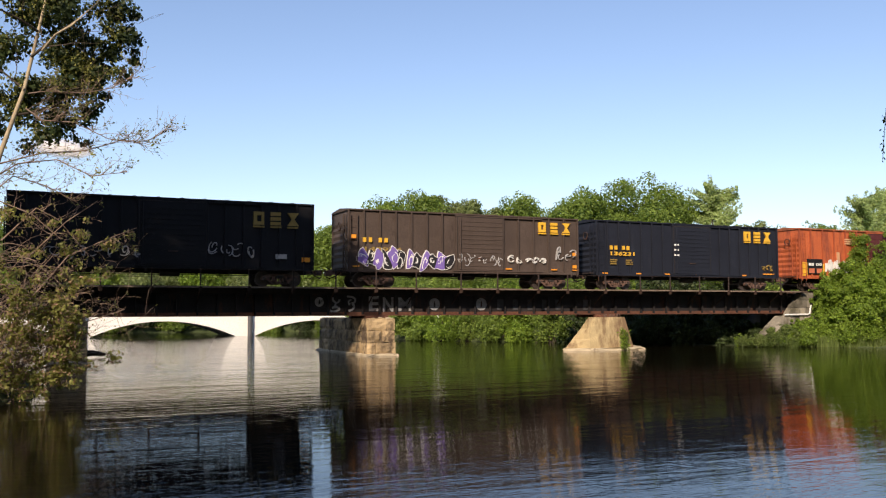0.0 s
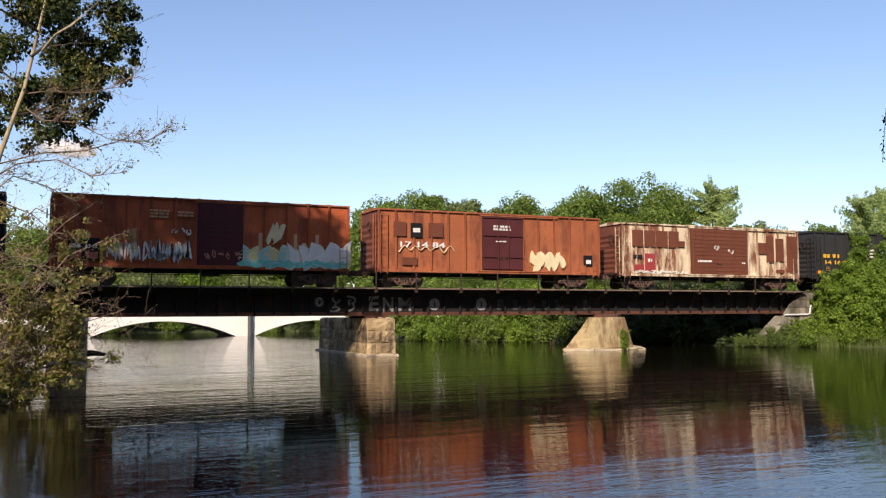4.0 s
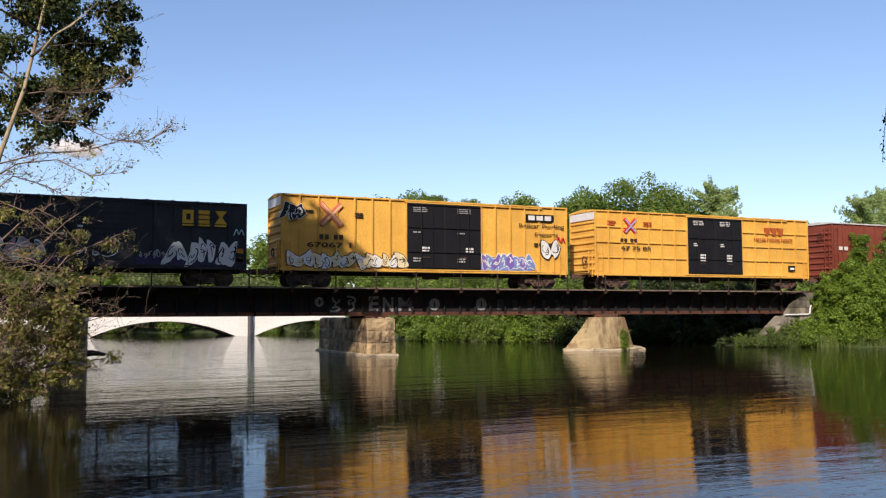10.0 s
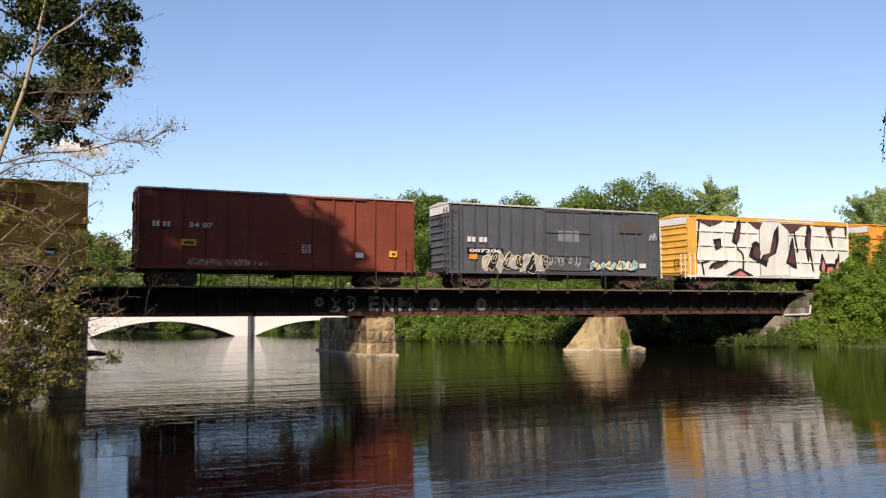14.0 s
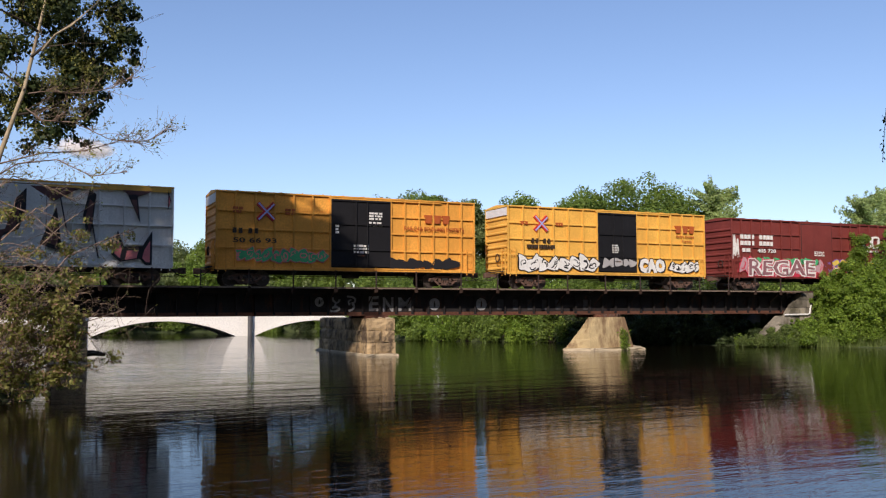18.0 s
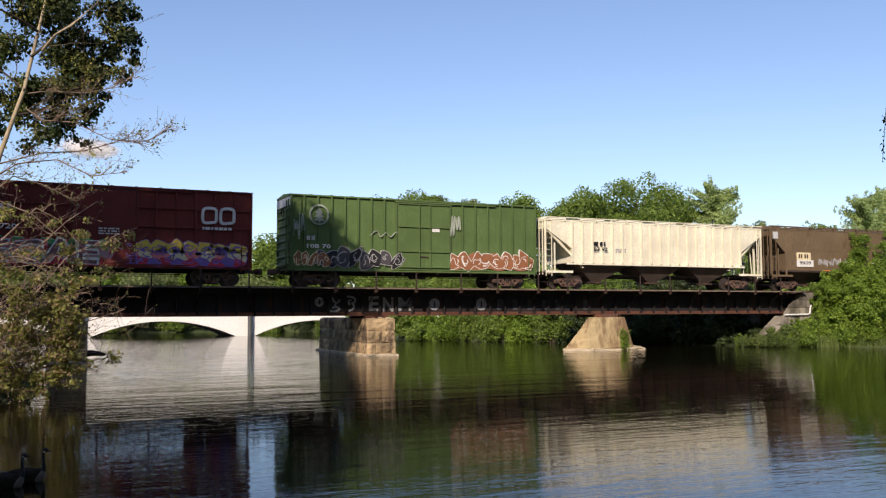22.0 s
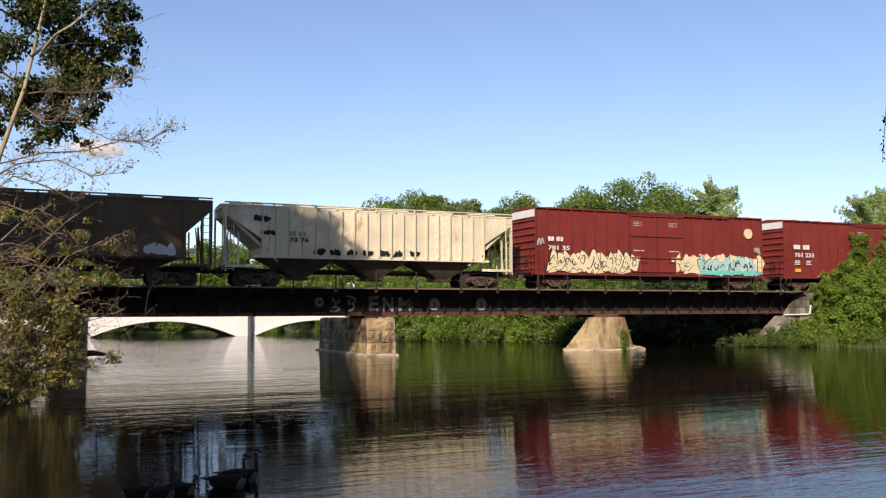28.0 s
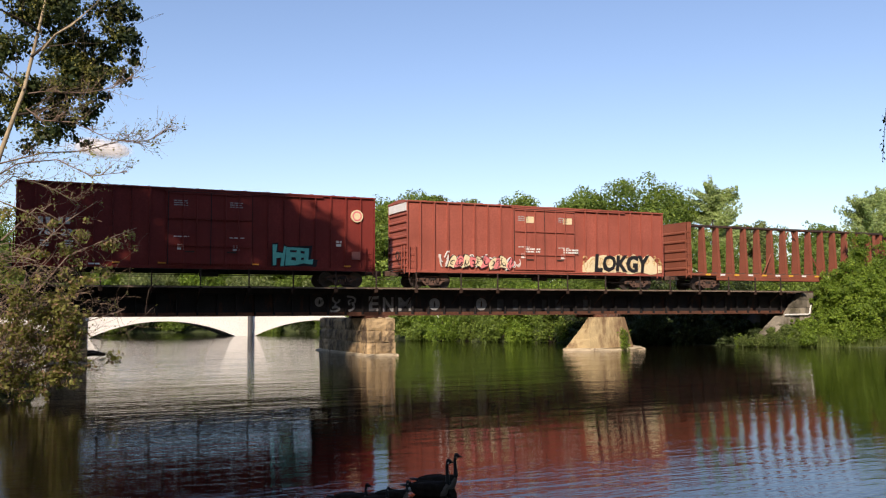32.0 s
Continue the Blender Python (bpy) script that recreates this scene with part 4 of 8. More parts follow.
# ---- near bank: leaning tree, thinning bush, tall trees whose shade falls on the train ----
def leaning_tree():
    rng = np.random.default_rng(501)
    t = thing("tree", "pale-trunked leaning tree with dark green leaves over the water", "tree", (-1.95, 26, 0.35), group="near bank trees")
    base = Vector((-1.95, 26, 0.35))

    def rel(x, z, y=26.0):
        return Vector((x, y, z)) - base
    g, tips = Geo(), []
    trunk = [rel(-1.95, 0.3), rel(-1.6, 2.2), rel(-1.15, 4.4), rel(-0.62, 6.65), rel(-0.1, 8.4), rel(0.12, 9.6, 26.1), rel(0.36, 10.9, 26.2), rel(0.75, 13.5, 26.3), rel(1.0, 16.5, 26.3)]
    g.tube(trunk, [0.10, 0.085, 0.072, 0.06, 0.05, 0.042, 0.035, 0.028, 0.012], 8)
    part("trunk", g, M["bark"], t, "pale yellowish bark", smooth=True)
    g = Geo()
    for a, way, n, r in ((rel(0.05, 9.3), (0.8, 0.1, 0.7), 2.2, 0.045), (rel(-0.1, 8.4), (-0.7, 0.2, 0.6), 1.8, 0.04), (rel(-0.3, 7.7), (0.7, 0.3, 0.4), 1.7, 0.035), (rel(0.36, 10.9, 26.2), (0.9, 0.1, 0.3), 2.2, 0.035),
                         (rel(-0.62, 6.65), (-0.8, 0.1, 0.3), 1.8, 0.04), (rel(0.2, 10.0), (-0.8, -0.2, 0.5), 2.2, 0.035), (rel(0.5, 12.0, 26.2), (0.7, 0.2, 0.6), 2.6, 0.035)):
        grow(g, a, way, n, r, 2, rng, tips, 0.2, 4, 0.05)
    part("limb", g, M["dark_bark"], t)
    g = Geo()
    g.tube([rel(0.30, 9.5, 26.05), rel(0.62, 9.95, 25.95), rel(1.0, 10.25, 25.9), rel(1.65, 10.95, 25.9), rel(2.0, 11.6, 25.9)], [0.04, 0.034, 0.03, 0.022, 0.012], 6)
    part("fork", g, M["bark"], t, "pale forked branch", smooth=True)
    # bare spray of twigs reaching out over the river
    g, bare = Geo(), []
    for k, line in enumerate(([(-0.62, 6.39), (0.38, 6.76), (1.43, 6.91), (2.36, 7.29), (3.06, 7.34), (3.75, 7.77)], [(-0.05, 7.9), (0.36, 7.59), (1.13, 7.58), (2.0, 7.18), (2.88, 7.10)],
                              [(0.0, 8.3), (0.48, 8.44), (1.38, 8.5), (2.1, 8.75), (2.69, 9.2)], [(-0.9, 5.9), (-0.2, 6.4), (0.73, 6.55), (1.58, 6.15), (2.52, 6.3)], [(-1.0, 5.4), (-0.3, 6.1), (0.5, 5.9), (1.3, 5.5)])):
        pts = [rel(x, z, 26 + 0.12 * i * (-1) ** k) for i, (x, z) in enumerate(line)]
        g.tube(pts, [0.022 * (1 - 0.75 * i / len(pts)) for i in range(len(pts))], 5)
        for i in range(1, len(pts)):
            for q in range(8):
                d = (pts[i] - pts[i - 1]).normalized()
                a = pts[i - 1].lerp(pts[i], rng.random())
                grow(g, a, d * 0.7 + Vector((rng.uniform(-0.2, 0.5), rng.uniform(-0.6, 0.6), rng.uniform(-0.5, 0.9))), rng.uniform(0.35, 0.85), 0.010, 1, rng, bare, 0.25, 3, 0.08)
    part("bare_branch", g, M["twig"], t, "nearly bare branch")
    lobes = [(0.5, 10.44, 1.7), (1.64, 10.2, 1.15), (0.12, 8.95, 1.4), (1.3, 8.95, 0.8), (-0.11, 7.6, 0.95), (0.75, 7.75, 0.5), (2.2, 10.8, 0.6), (-0.6, 9.84, 1.6), (1.2, 9.4, 1.0), (-1.2, 8.6, 1.2), (2.3, 10.1, 0.5), (2.65, 11.2, 0.5), (2.5, 10.7, 0.45), (1.9, 9.5, 0.6), (1.75, 8.5, 0.5), (0.9, 8.1, 0.7), (1.6, 9.3, 0.9), (1.2, 8.2, 0.8), (1.9, 8.9, 0.6), (2.4, 10.4, 0.7), (0.6, 12.3, 1.9), (1.9, 12.6, 1.4), (-0.5, 12.6, 1.7), (0.9, 14.6, 1.7), (0.6, 16.4, 1.2)]
    many = []
    for x, z, r in lobes:
        for q in range(9):
            o = rng.normal(0, 0.5, 3) * r
            p = rel(x + o[0] * 0.9, z + o[2] * 0.9, 27.3 + o[1] * 0.7)
            many.append((p.x, p.y, p.z, r * 0.32, r * 0.32, r * 0.24))
    c, o = lobes_to_leaves(many, 36000, rng, 0.8)
    k = int(len(c) * 0.76)
    mixed = rng.permutation(len(c))
    part("crown", leaf_mesh("crown", c[mixed[:k]], o[mixed[:k]], 0.14, rng, 0.4, 0.62), M["leaf_near"], t)
    part("pale_leaves", leaf_mesh("pale_leaves", c[mixed[k:]] - np.array([0.35, 0.35, 0.0]), o[mixed[k:]], 0.085, rng, 0.4, 0.62), M["leaf_bush"], t, "lighter olive leaves")
    pick = rng.choice(len(bare), 900)
    c = np.array([tuple(bare[i]) for i in pick]) + rng.normal(0, 0.04, (900, 3))
    part("sparse_leaves", leaf_mesh("sparse_leaves", c, np.zeros((900, 3)), 0.085, rng, 0.5), M["leaf_bush"], t, "few small leaves")
    tagged(t.children[-1], kind="stuff")


leaning_tree()


def thinning_bush():
    rng = np.random.default_rng(502)
    at = Vector((-0.5, 30.6, 0.1))
    t = thing("bush", "tangled half-bare brown and green bush overhanging the water", "bush", at, group="near bank trees")
    g, tips = Geo(), []
    for k in range(66):
        a = Vector((rng.uniform(-1.0, 0.5), rng.uniform(-1.6, 1.2), rng.uniform(-0.2, 0.6)))
        way = Vector((rng.uniform(-0.5, 0.75), rng.uniform(-0.5, 0.3), rng.uniform(0.3, 1.2)))
        grow(g, a, way, rng.uniform(1.8, 3.6), 0.03, 2, rng, tips, 0.42, 4, -0.02)
    part("stem", g, M["twig"], t, "tangle of grey-brown stems")
    g = Geo()
    for line in ([(0.2, 2.9), (1.2, 4.2), (2.3, 4.75), (3.15, 5.13)], [(0.2, 2.2), (1.3, 2.1), (2.1, 2.35), (2.85, 2.61)], [(0.0, 4.0), (1.1, 5.2), (2.0, 5.9)], [(-0.6, 4.6), (0.3, 5.6), (0.9, 5.3), (1.5, 4.6)], [(-0.8, 5.8), (0.2, 5.4), (1.0, 4.7)]):
        pts = [Vector((x, 29 + 0.1 * i, z)) - at for i, (x, z) in enumerate(line)]
        g.tube(pts, [0.022 * (1 - 0.7 * i / len(pts)) for i in range(len(pts))], 5)
        for i in range(1, len(pts)):
            for q in range(4):
                grow(g, pts[i - 1].lerp(pts[i], rng.random()), Vector((rng.uniform(-0.3, 0.8), rng.uniform(-0.5, 0.5), rng.uniform(-0.7, 0.7))), rng.uniform(0.3, 0.8), 0.009, 1, rng, tips, 0.3, 3, 0.0)
    part("branch", g, M["shoot"], t, "pale arching branches")
    # long whippy shoots arching out of the tangle
    g = Geo()
    for k in range(120):
        a = Vector((rng.uniform(-2.2, 0.9), rng.uniform(-2.4, 0.6), rng.uniform(0.2, 4.2)))
        d = Vector((rng.uniform(-0.7, 1.0), rng.uniform(-0.5, 0.3), rng.uniform(-0.1, 1.1))).normalized()
        n, p, pts = rng.uniform(0.9, 2.3), a.copy(), [a.copy()]
        for i in range(7):
            d = (d + Vector((rng.normal(0, 0.13), rng.normal(0, 0.13), rng.normal(-0.10, 0.12)))).normalized()
            p = p + d * n / 7
            if p.z < 0.1 or p.x > 3.2:
                break
            pts.append(p.copy())
        if len(pts) < 4:
            continue
        r = rng.uniform(0.009, 0.02)
        g.tube(pts, [r * (1 - 0.75 * i / len(pts)) for i in range(len(pts))], 5)
        for i in range(1, len(pts)):
            if rng.random() < 0.7:
                grow(g, pts[i], (pts[i] - pts[i - 1]).normalized() * 0.6 + Vector(rng.normal(0, 0.6, 3)), rng.uniform(0.2, 0.55), 0.007, 0, rng, tips, 0.3, 2, 0.0)
    tagged(part("shoot_tangle", g, M["shoot"], t, "pale pinkish-brown arching shoots"), kind="stuff")
    lobes = []
    for x, z, r, q in ((0.25, 3.0, 1.6, 9), (0.75, 4.4, 1.2, 5), (0.1, 1.6, 1.3, 11), (1.45, 5.0, 0.7, 3), (1.4, 3.6, 0.8, 4), (-0.6, 4.2, 1.5, 7), (1.0, 2.5, 0.95, 7), (-0.5, 5.5, 0.7, 3), (0.0, 0.6, 0.9, 9), (-1.2, 2.3, 1.6, 11), (2.3, 4.4, 0.5, 3)):
        for _ in range(q):
            o = rng.normal(0, 0.48, 3) * r
            w = rng.uniform(0.16, 0.34)
            lobes.append((x + o[0] - at.x, 29.2 + o[1] * 0.9 - at.y, max(z + o[2], 0.15) - at.z, w, w, w * 0.8))
    # lower sprays leaning out toward the open water
    for x, z, r in ((1.0, 1.1, 0.6), (0.5, 0.7, 0.8), (-0.2, 1.3, 0.9), (0.9, 2.0, 0.7), (-0.6, 0.7, 0.8), (0.2, 2.2, 0.8), (-1.4, 0.8, 0.8), (-1.2, 1.6, 0.8), (1.2, 1.8, 0.5), (1.15, 0.8, 0.45), (0.8, 1.5, 0.7), (1.25, 2.6, 0.5), (0.7, 3.0, 0.8), (0.0, 2.9, 0.8), (0.3, 0.35, 0.6), (-0.4, 2.0, 0.8)):
        for q in range(9):
            o = rng.normal(0, 0.48, 3) * r
            w = rng.uniform(0.15, 0.28)
            lobes.append((x + 0.18 + o[0] - at.x, 28.1 + o[1] * 0.6 - at.y, max(z + o[2], 0.2) - at.z, w, w, w * 0.8))
    c, o = lobes_to_leaves(lobes, 13000, rng, 0.95)
    keep = c[:, 2] + at.z > 0.04
    c, o = c[keep], o[keep]
    k = int(len(c) * 0.38)
    part("leaves", leaf_mesh("leaves", c[:k], o[:k], 0.095, rng, 0.3), M["leaf_dry"], t, "dry brown leaves")
    part("leaves", leaf_mesh("leaves", c[k:], o[k:], 0.13, rng, 0.3), M["leaf_bush"], t, "yellowish green leaves")
    for ch in t.children[-2:]:
        tagged(ch, kind="stuff")
    pick = rng.choice(len(tips), 2200)
    c = np.array([tuple(tips[i]) for i in pick]) + rng.normal(0, 0.05, (2200, 3))
    c = c[c[:, 2] + at.z > 0.04]
    tagged(part("twig_leaves", leaf_mesh("twig_leaves", c, np.zeros((len(c), 3)), 0.085, rng, 0.4), M["leaf_bush"], t), kind="stuff")


thinning_bush()
for k, (x, y, h, w) in enumerate(((-10.2, 25.5, 35, 10.6), (-16, 27.5, 30, 12), (-9.5, 39.5, 15, 7), (-22, 29, 29, 12), (-22, 17, 22, 9), (-13.6, 22.5, 33, 10), (-13, 33.5, 24, 9), (-5.3, 25.5, 26.6, 6.0))):
    tree("tree", "tall airy riverside tree whose shade falls on the bridge", x, y, h, w, "leaf_near", 17000 if k < 7 else 7000, 0.37, 520 + k, 0.3, 0.42 if k < 7 else 0.90, base=0.6, airy=True)
# trees added out of view on the left to keep sky light off the train
for k, (x, y, h, w) in enumerate(((-15, 42, 20, 10), (-21, 40, 22, 11), (-17, 60, 18, 11), (-25, 66, 20, 12), (-30, 58, 20, 11))):
    tree("tree", "dense green tree added out of view to block sky light", x, y, h, w, "leaf_near", 9000, 0.8, 560 + k, 0.3, 0.12)
# unseen dark-leaved trees added behind the viewpoint to cut sky fill, shade the geese
for k, (x, y, h, w) in enumerate(((-31, 12, 26, 13), (-30, -9, 22, 13), (-12, -12, 34, 16), (-11, -2, 22, 11), (2, -14, 40, 18), (14, -13, 40, 18), (26, -11, 40, 18), (38, -10, 38, 18), (50, -8, 36, 18), (62, -4, 34, 18))):
    tree("tree", "green tree added behind the viewpoint to block sky light", x, y, h, w, "leaf_near", 9000, 1.4, 600 + k, 0.3, 0.12)
for k, (x, y, w, h) in enumerate(((-3.2, 33, 3.5, 3.4), (-5.5, 36, 4, 4), (-5.5, 31.0, 2.6, 2.2), (-6.5, 30, 4, 3.5))):
    shrub("shrub", "dark green shrub under the near bank trees", x, y, w, h, "leaf_bush", 3500, 0.14, 540 + k)


def side_tree():
    """A tree of the near bank, from which one drooping twig comes into view."""
    rng = np.random.default_rng(560)
    at = Vector((15.2, 6.8, 1.0))
    t = thing("tree", "slim green tree on the near bank with a drooping twig", "tree", at, group="near bank trees")
    g, tips = Geo(), []
    g.tube([(0, 0, -0.6), (0.1, 0, 2.5), (0.0, 0.1, 5.0), (0.1, 0, 8.0)], [0.13, 0.11, 0.08, 0.02], 8)
    part("trunk", g, M["dark_bark"], t, smooth=True)
    g = Geo()
    for k in range(9):
        a = rng.uniform(-1.3, 1.3)
        grow(g, (0, 0, 3.2 + k * 0.5), (math.cos(a), math.sin(a), 0.4), 1.6, 0.03, 1, rng, tips, 0.2, 4, 0.05)
    line = [Vector((0, 0.05, 4.3)), Vector((-1.6, 0.6, 5.0)), Vector((-2.9, 1.35, 4.75)), Vector((-4.0, 2.15, 4.4)), Vector((-4.05, 2.2, 3.65))]
    g.tube(line, [0.03, 0.022, 0.014, 0.008, 0.004], 5)
    part("limb", g, M["twig"], t)
    c = np.array([tuple(p) for p in tips])
    c = np.repeat(c, 8, 0) + rng.normal(0, 0.14, (len(c) * 8, 3))
    c = c[c[:, 0] > -1.9]
    part("crown", leaf_mesh("crown", c, np.zeros((len(c), 3)), 0.10, rng, 0.4), M["leaf_near"], t)
    u = rng.random(34)
    c = np.array([tuple(line[3].lerp(line[4], v)) for v in u]) + rng.normal(0, 0.025, (34, 3))
    part("drooping_leaf_spray", leaf_mesh("spray", c, np.zeros((34, 3)), 0.055, rng, 0.8), M["leaf_near"], t)


side_tree()

# driftwood against the pier
log = thing("driftwood_log", "dark driftwood log lodged beside the stone pier", "log", (3.0, 54.6, 0.05))
part("trunk_piece", Geo().tube([(-1.6, -0.3, 0.1), (-0.4, 0, 0.12), (0.7, 0.2, 0.2), (1.35, 0.3, 0.10)], [0.22, 0.2, 0.17, 0.08], 9), M["dark_bark"], log, smooth=True)
part("branch_stub", Geo().tube([(0.1, 0, 0.2), (0.35, -0.2, 0.42)], [0.07, 0.04], 6), M["dark_bark"], log)


def grass():
    """Blades along the banks that come into view."""
    rng = np.random.default_rng(570)
    n = 90000
    x = rng.uniform(45, 60, n)
    y = rng.uniform(39.5, 48.4, n)
    d = shore_distance(x, y)
    keep = (d > 0.05) & (d < 9) & ~((x > 47.2) & (x < 57.2) & (y > 47.7) & (y < 53))
    x, y = x[keep], y[keep]
    z = ground_height(x, y)
    k = len(x)
    tall = rng.uniform(0.25, 0.65, k)
    lean, a = rng.uniform(0.05, 0.35, k) * tall, rng.uniform(0, 2 * math.pi, k)
    w = 0.035
    v = np.empty((k, 3, 3))
    dx, dy = np.cos(a), np.sin(a)
    v[:, 0] = np.stack([x - dy * w, y + dx * w, z - 0.03], 1)
    v[:, 1] = np.stack([x + dy * w, y - dx * w, z - 0.03], 1)
    v[:, 2] = np.stack([x + dx * lean, y + dy * lean, z + tall], 1)
    me = bpy.data.meshes.new("grass")
    me.from_pydata(v.reshape(-1, 3).tolist(), [], [(3 * i, 3 * i + 1, 3 * i + 2) for i in range(k)])
    ob = part("grass", me, M["grass"])
    tagged(ob, "yellow-green grass tufts along the banks", "grass", kind="stuff")


grass()

# ---- train ----
SIDE = -1.42          # side sheet
FACE = -1.53         # face of the posts
TRAIN = []            # (car, distance of its middle along the track at 0 s)
WHEELS = []           # (wheelset, rest pose, distance at 0 s)
INK = {}


def ink(name, colour, worn=0.15):
    if name not in INK:
        INK[name] = surface(name, colour, 0.12, 1.5, 12, 0.6, stain=times(colour, 0.45), amount=worn, blotch=2.5, bump=0.04)
    return INK[name]


def truck_meshes():
    """Side frame, wheelset and bolster, made once and shared."""
    f = Geo()
    f.prism([(-1.05, 0.52), (-0.80, 0.60), (-0.45, 0.70), (0.45, 0.70), (0.80, 0.60), (1.05, 0.52), (1.05, 0.38), (0.72, 0.40), (0.42, 0.56), (-0.42, 0.56), (-0.72, 0.40), (-1.05, 0.38)], -1.10, -0.97)
    f.prism([(-0.80, 0.44), (-0.66, 0.46), (-0.36, 0.27), (0.36, 0.27), (0.66, 0.46), (0.80, 0.44), (0.45, 0.14), (-0.45, 0.14)], -1.10, -0.97)
    f.box(-0.42, -0.27, -1.10, -0.97, 0.2, 0.62)
    f.box(0.27, 0.42, -1.10, -0.97, 0.2, 0.62)
    for x in (-0.88, 0.88):
        f.box(x - 0.15, x + 0.15, -1.12, -0.96, 0.34, 0.56, 0.03)
    f = f.mesh("side_frame")
    w = Geo()
    for s in (-1, 1):
        w.disc(0, s * 0.685, s * 0.80, 0, 0.42, 22)
        w.disc(0, s * 0.665, s * 0.69, 0, 0.455, 22)
        w.disc(0, s * 0.96, s * 1.15, 0, 0.10, 10)
        for k in range(3):
            w.box(0.05 * math.cos(k * 2.094) - 0.02, 0.05 * math.cos(k * 2.094) + 0.02, s * 1.15, s * 1.17, 0.05 * math.sin(k * 2.094) - 0.02, 0.05 * math.sin(k * 2.094) + 0.02)
    w.tube([(0, -1.0, 0), (0, 1.0, 0)], 0.085, 8)
    w = w.mesh("wheelset")
    b = Geo().box(-0.20, 0.20, -1.12, 1.12, 0.42, 0.62, 0.03)
    b.disc(0, -0.3, 0.3, 0.66, 0.16, 10)
    b = b.mesh("truck")
    s = Geo().tube([(0, 0, 0.27), (0, 0, 0.45)], 0.06, 7).mesh("spring")
    for me, m in ((f, "truck"), (w, "wheel"), (b, "under"), (s, "truck")):
        me.materials.append(M[m])
    return f, w, b, s


FRAME_ME, WHEEL_ME, BOLSTER_ME, SPRING_ME = truck_meshes()


def trucks(car, offset, along):
    for x in (-offset, offset):
        t = part("truck", BOLSTER_ME, M["under"], car, "brown cast-steel four-wheel truck")
        t.location = (x, 0, 0)
        for turn in (0, math.pi):
            part("side_frame", FRAME_ME, M["truck"], t).rotation_euler = (0, 0, turn)
        for k in (-0.16, 0, 0.16):
            for y in (-1.05, 1.05):
                part("spring", SPRING_ME, M["truck"], t).location = (k, y, 0)
        for k in (-0.88, 0.88):
            w = part("wheelset", WHEEL_ME, M["wheel"], t)
            w.location = (k, 0, 0.42)
            WHEELS.append((w, (k, 0, 0.42), along + x + k))


def couplers(car, hx):
    for s in (-1, 1):
        g = Geo()
        g.box(min(s * (hx - 0.3), s * (hx + 0.55)), max(s * (hx - 0.3), s * (hx + 0.55)), -0.09, 0.09, 0.72, 0.92)
        g.box(min(s * (hx + 0.5), s * (hx + 0.88)), max(s * (hx + 0.5), s * (hx + 0.88)), -0.17, 0.15, 0.66, 0.98, 0.04)
        part("coupler", g, M["truck"], car)
        part("air_hose", Geo().tube([(s * (hx + 0.1), -0.45, 0.85), (s * (hx + 0.35), -0.42, 0.62), (s * (hx + 0.7), -0.25, 0.5), (s * (hx + 0.9), -0.15, 0.6)], 0.03, 5), M["under"], car)


def ladder(car, x, y, z0, z1, m, width=0.42, along="x"):
    g = Geo()
    for k in (0, width):
        if along == "x":
            g.box(x + k - 0.02, x + k + 0.02, y - 0.05, y, z0, z1)
        else:
            g.box(x - 0.03, x + 0.03, y + k - 0.02, y + k + 0.02, z0, z1)
    z = z0 + 0.12
    while z < z1:
        if along == "x":
            g.tube([(x, y - 0.04, z), (x + width, y - 0.04, z)], 0.014, 5)
        else:
            g.tube([(x, y, z), (x, y + width, z)], 0.014, 5)
        z += 0.38
    part("ladder", g, m, car)


def underframe(car, hx):
    g = Geo().box(-hx + 0.1, hx - 0.1, -0.22, 0.22, 0.68, 0.99)
    part("centre_sill", g, M["under"], car)
    for x in (-hx * 0.42, -hx * 0.14, hx * 0.14, hx * 0.42):
        part("cross_bearer", Geo().prism([(x - 0.05, 0.96), (x + 0.05, 0.96), (x + 0.05, 0.74), (x - 0.05, 0.74)], -1.4, 1.4), M["under"], car)
    part("air_reservoir", Geo().tube([(-0.4, -0.7, 0.66), (0.6, -0.7, 0.66)], 0.17, 10), M["under"], car)
    part("brake_rod", Geo().tube([(-hx * 0.55, -0.5, 0.6), (hx * 0.55, -0.5, 0.6)], 0.02, 5), M["under"], car)


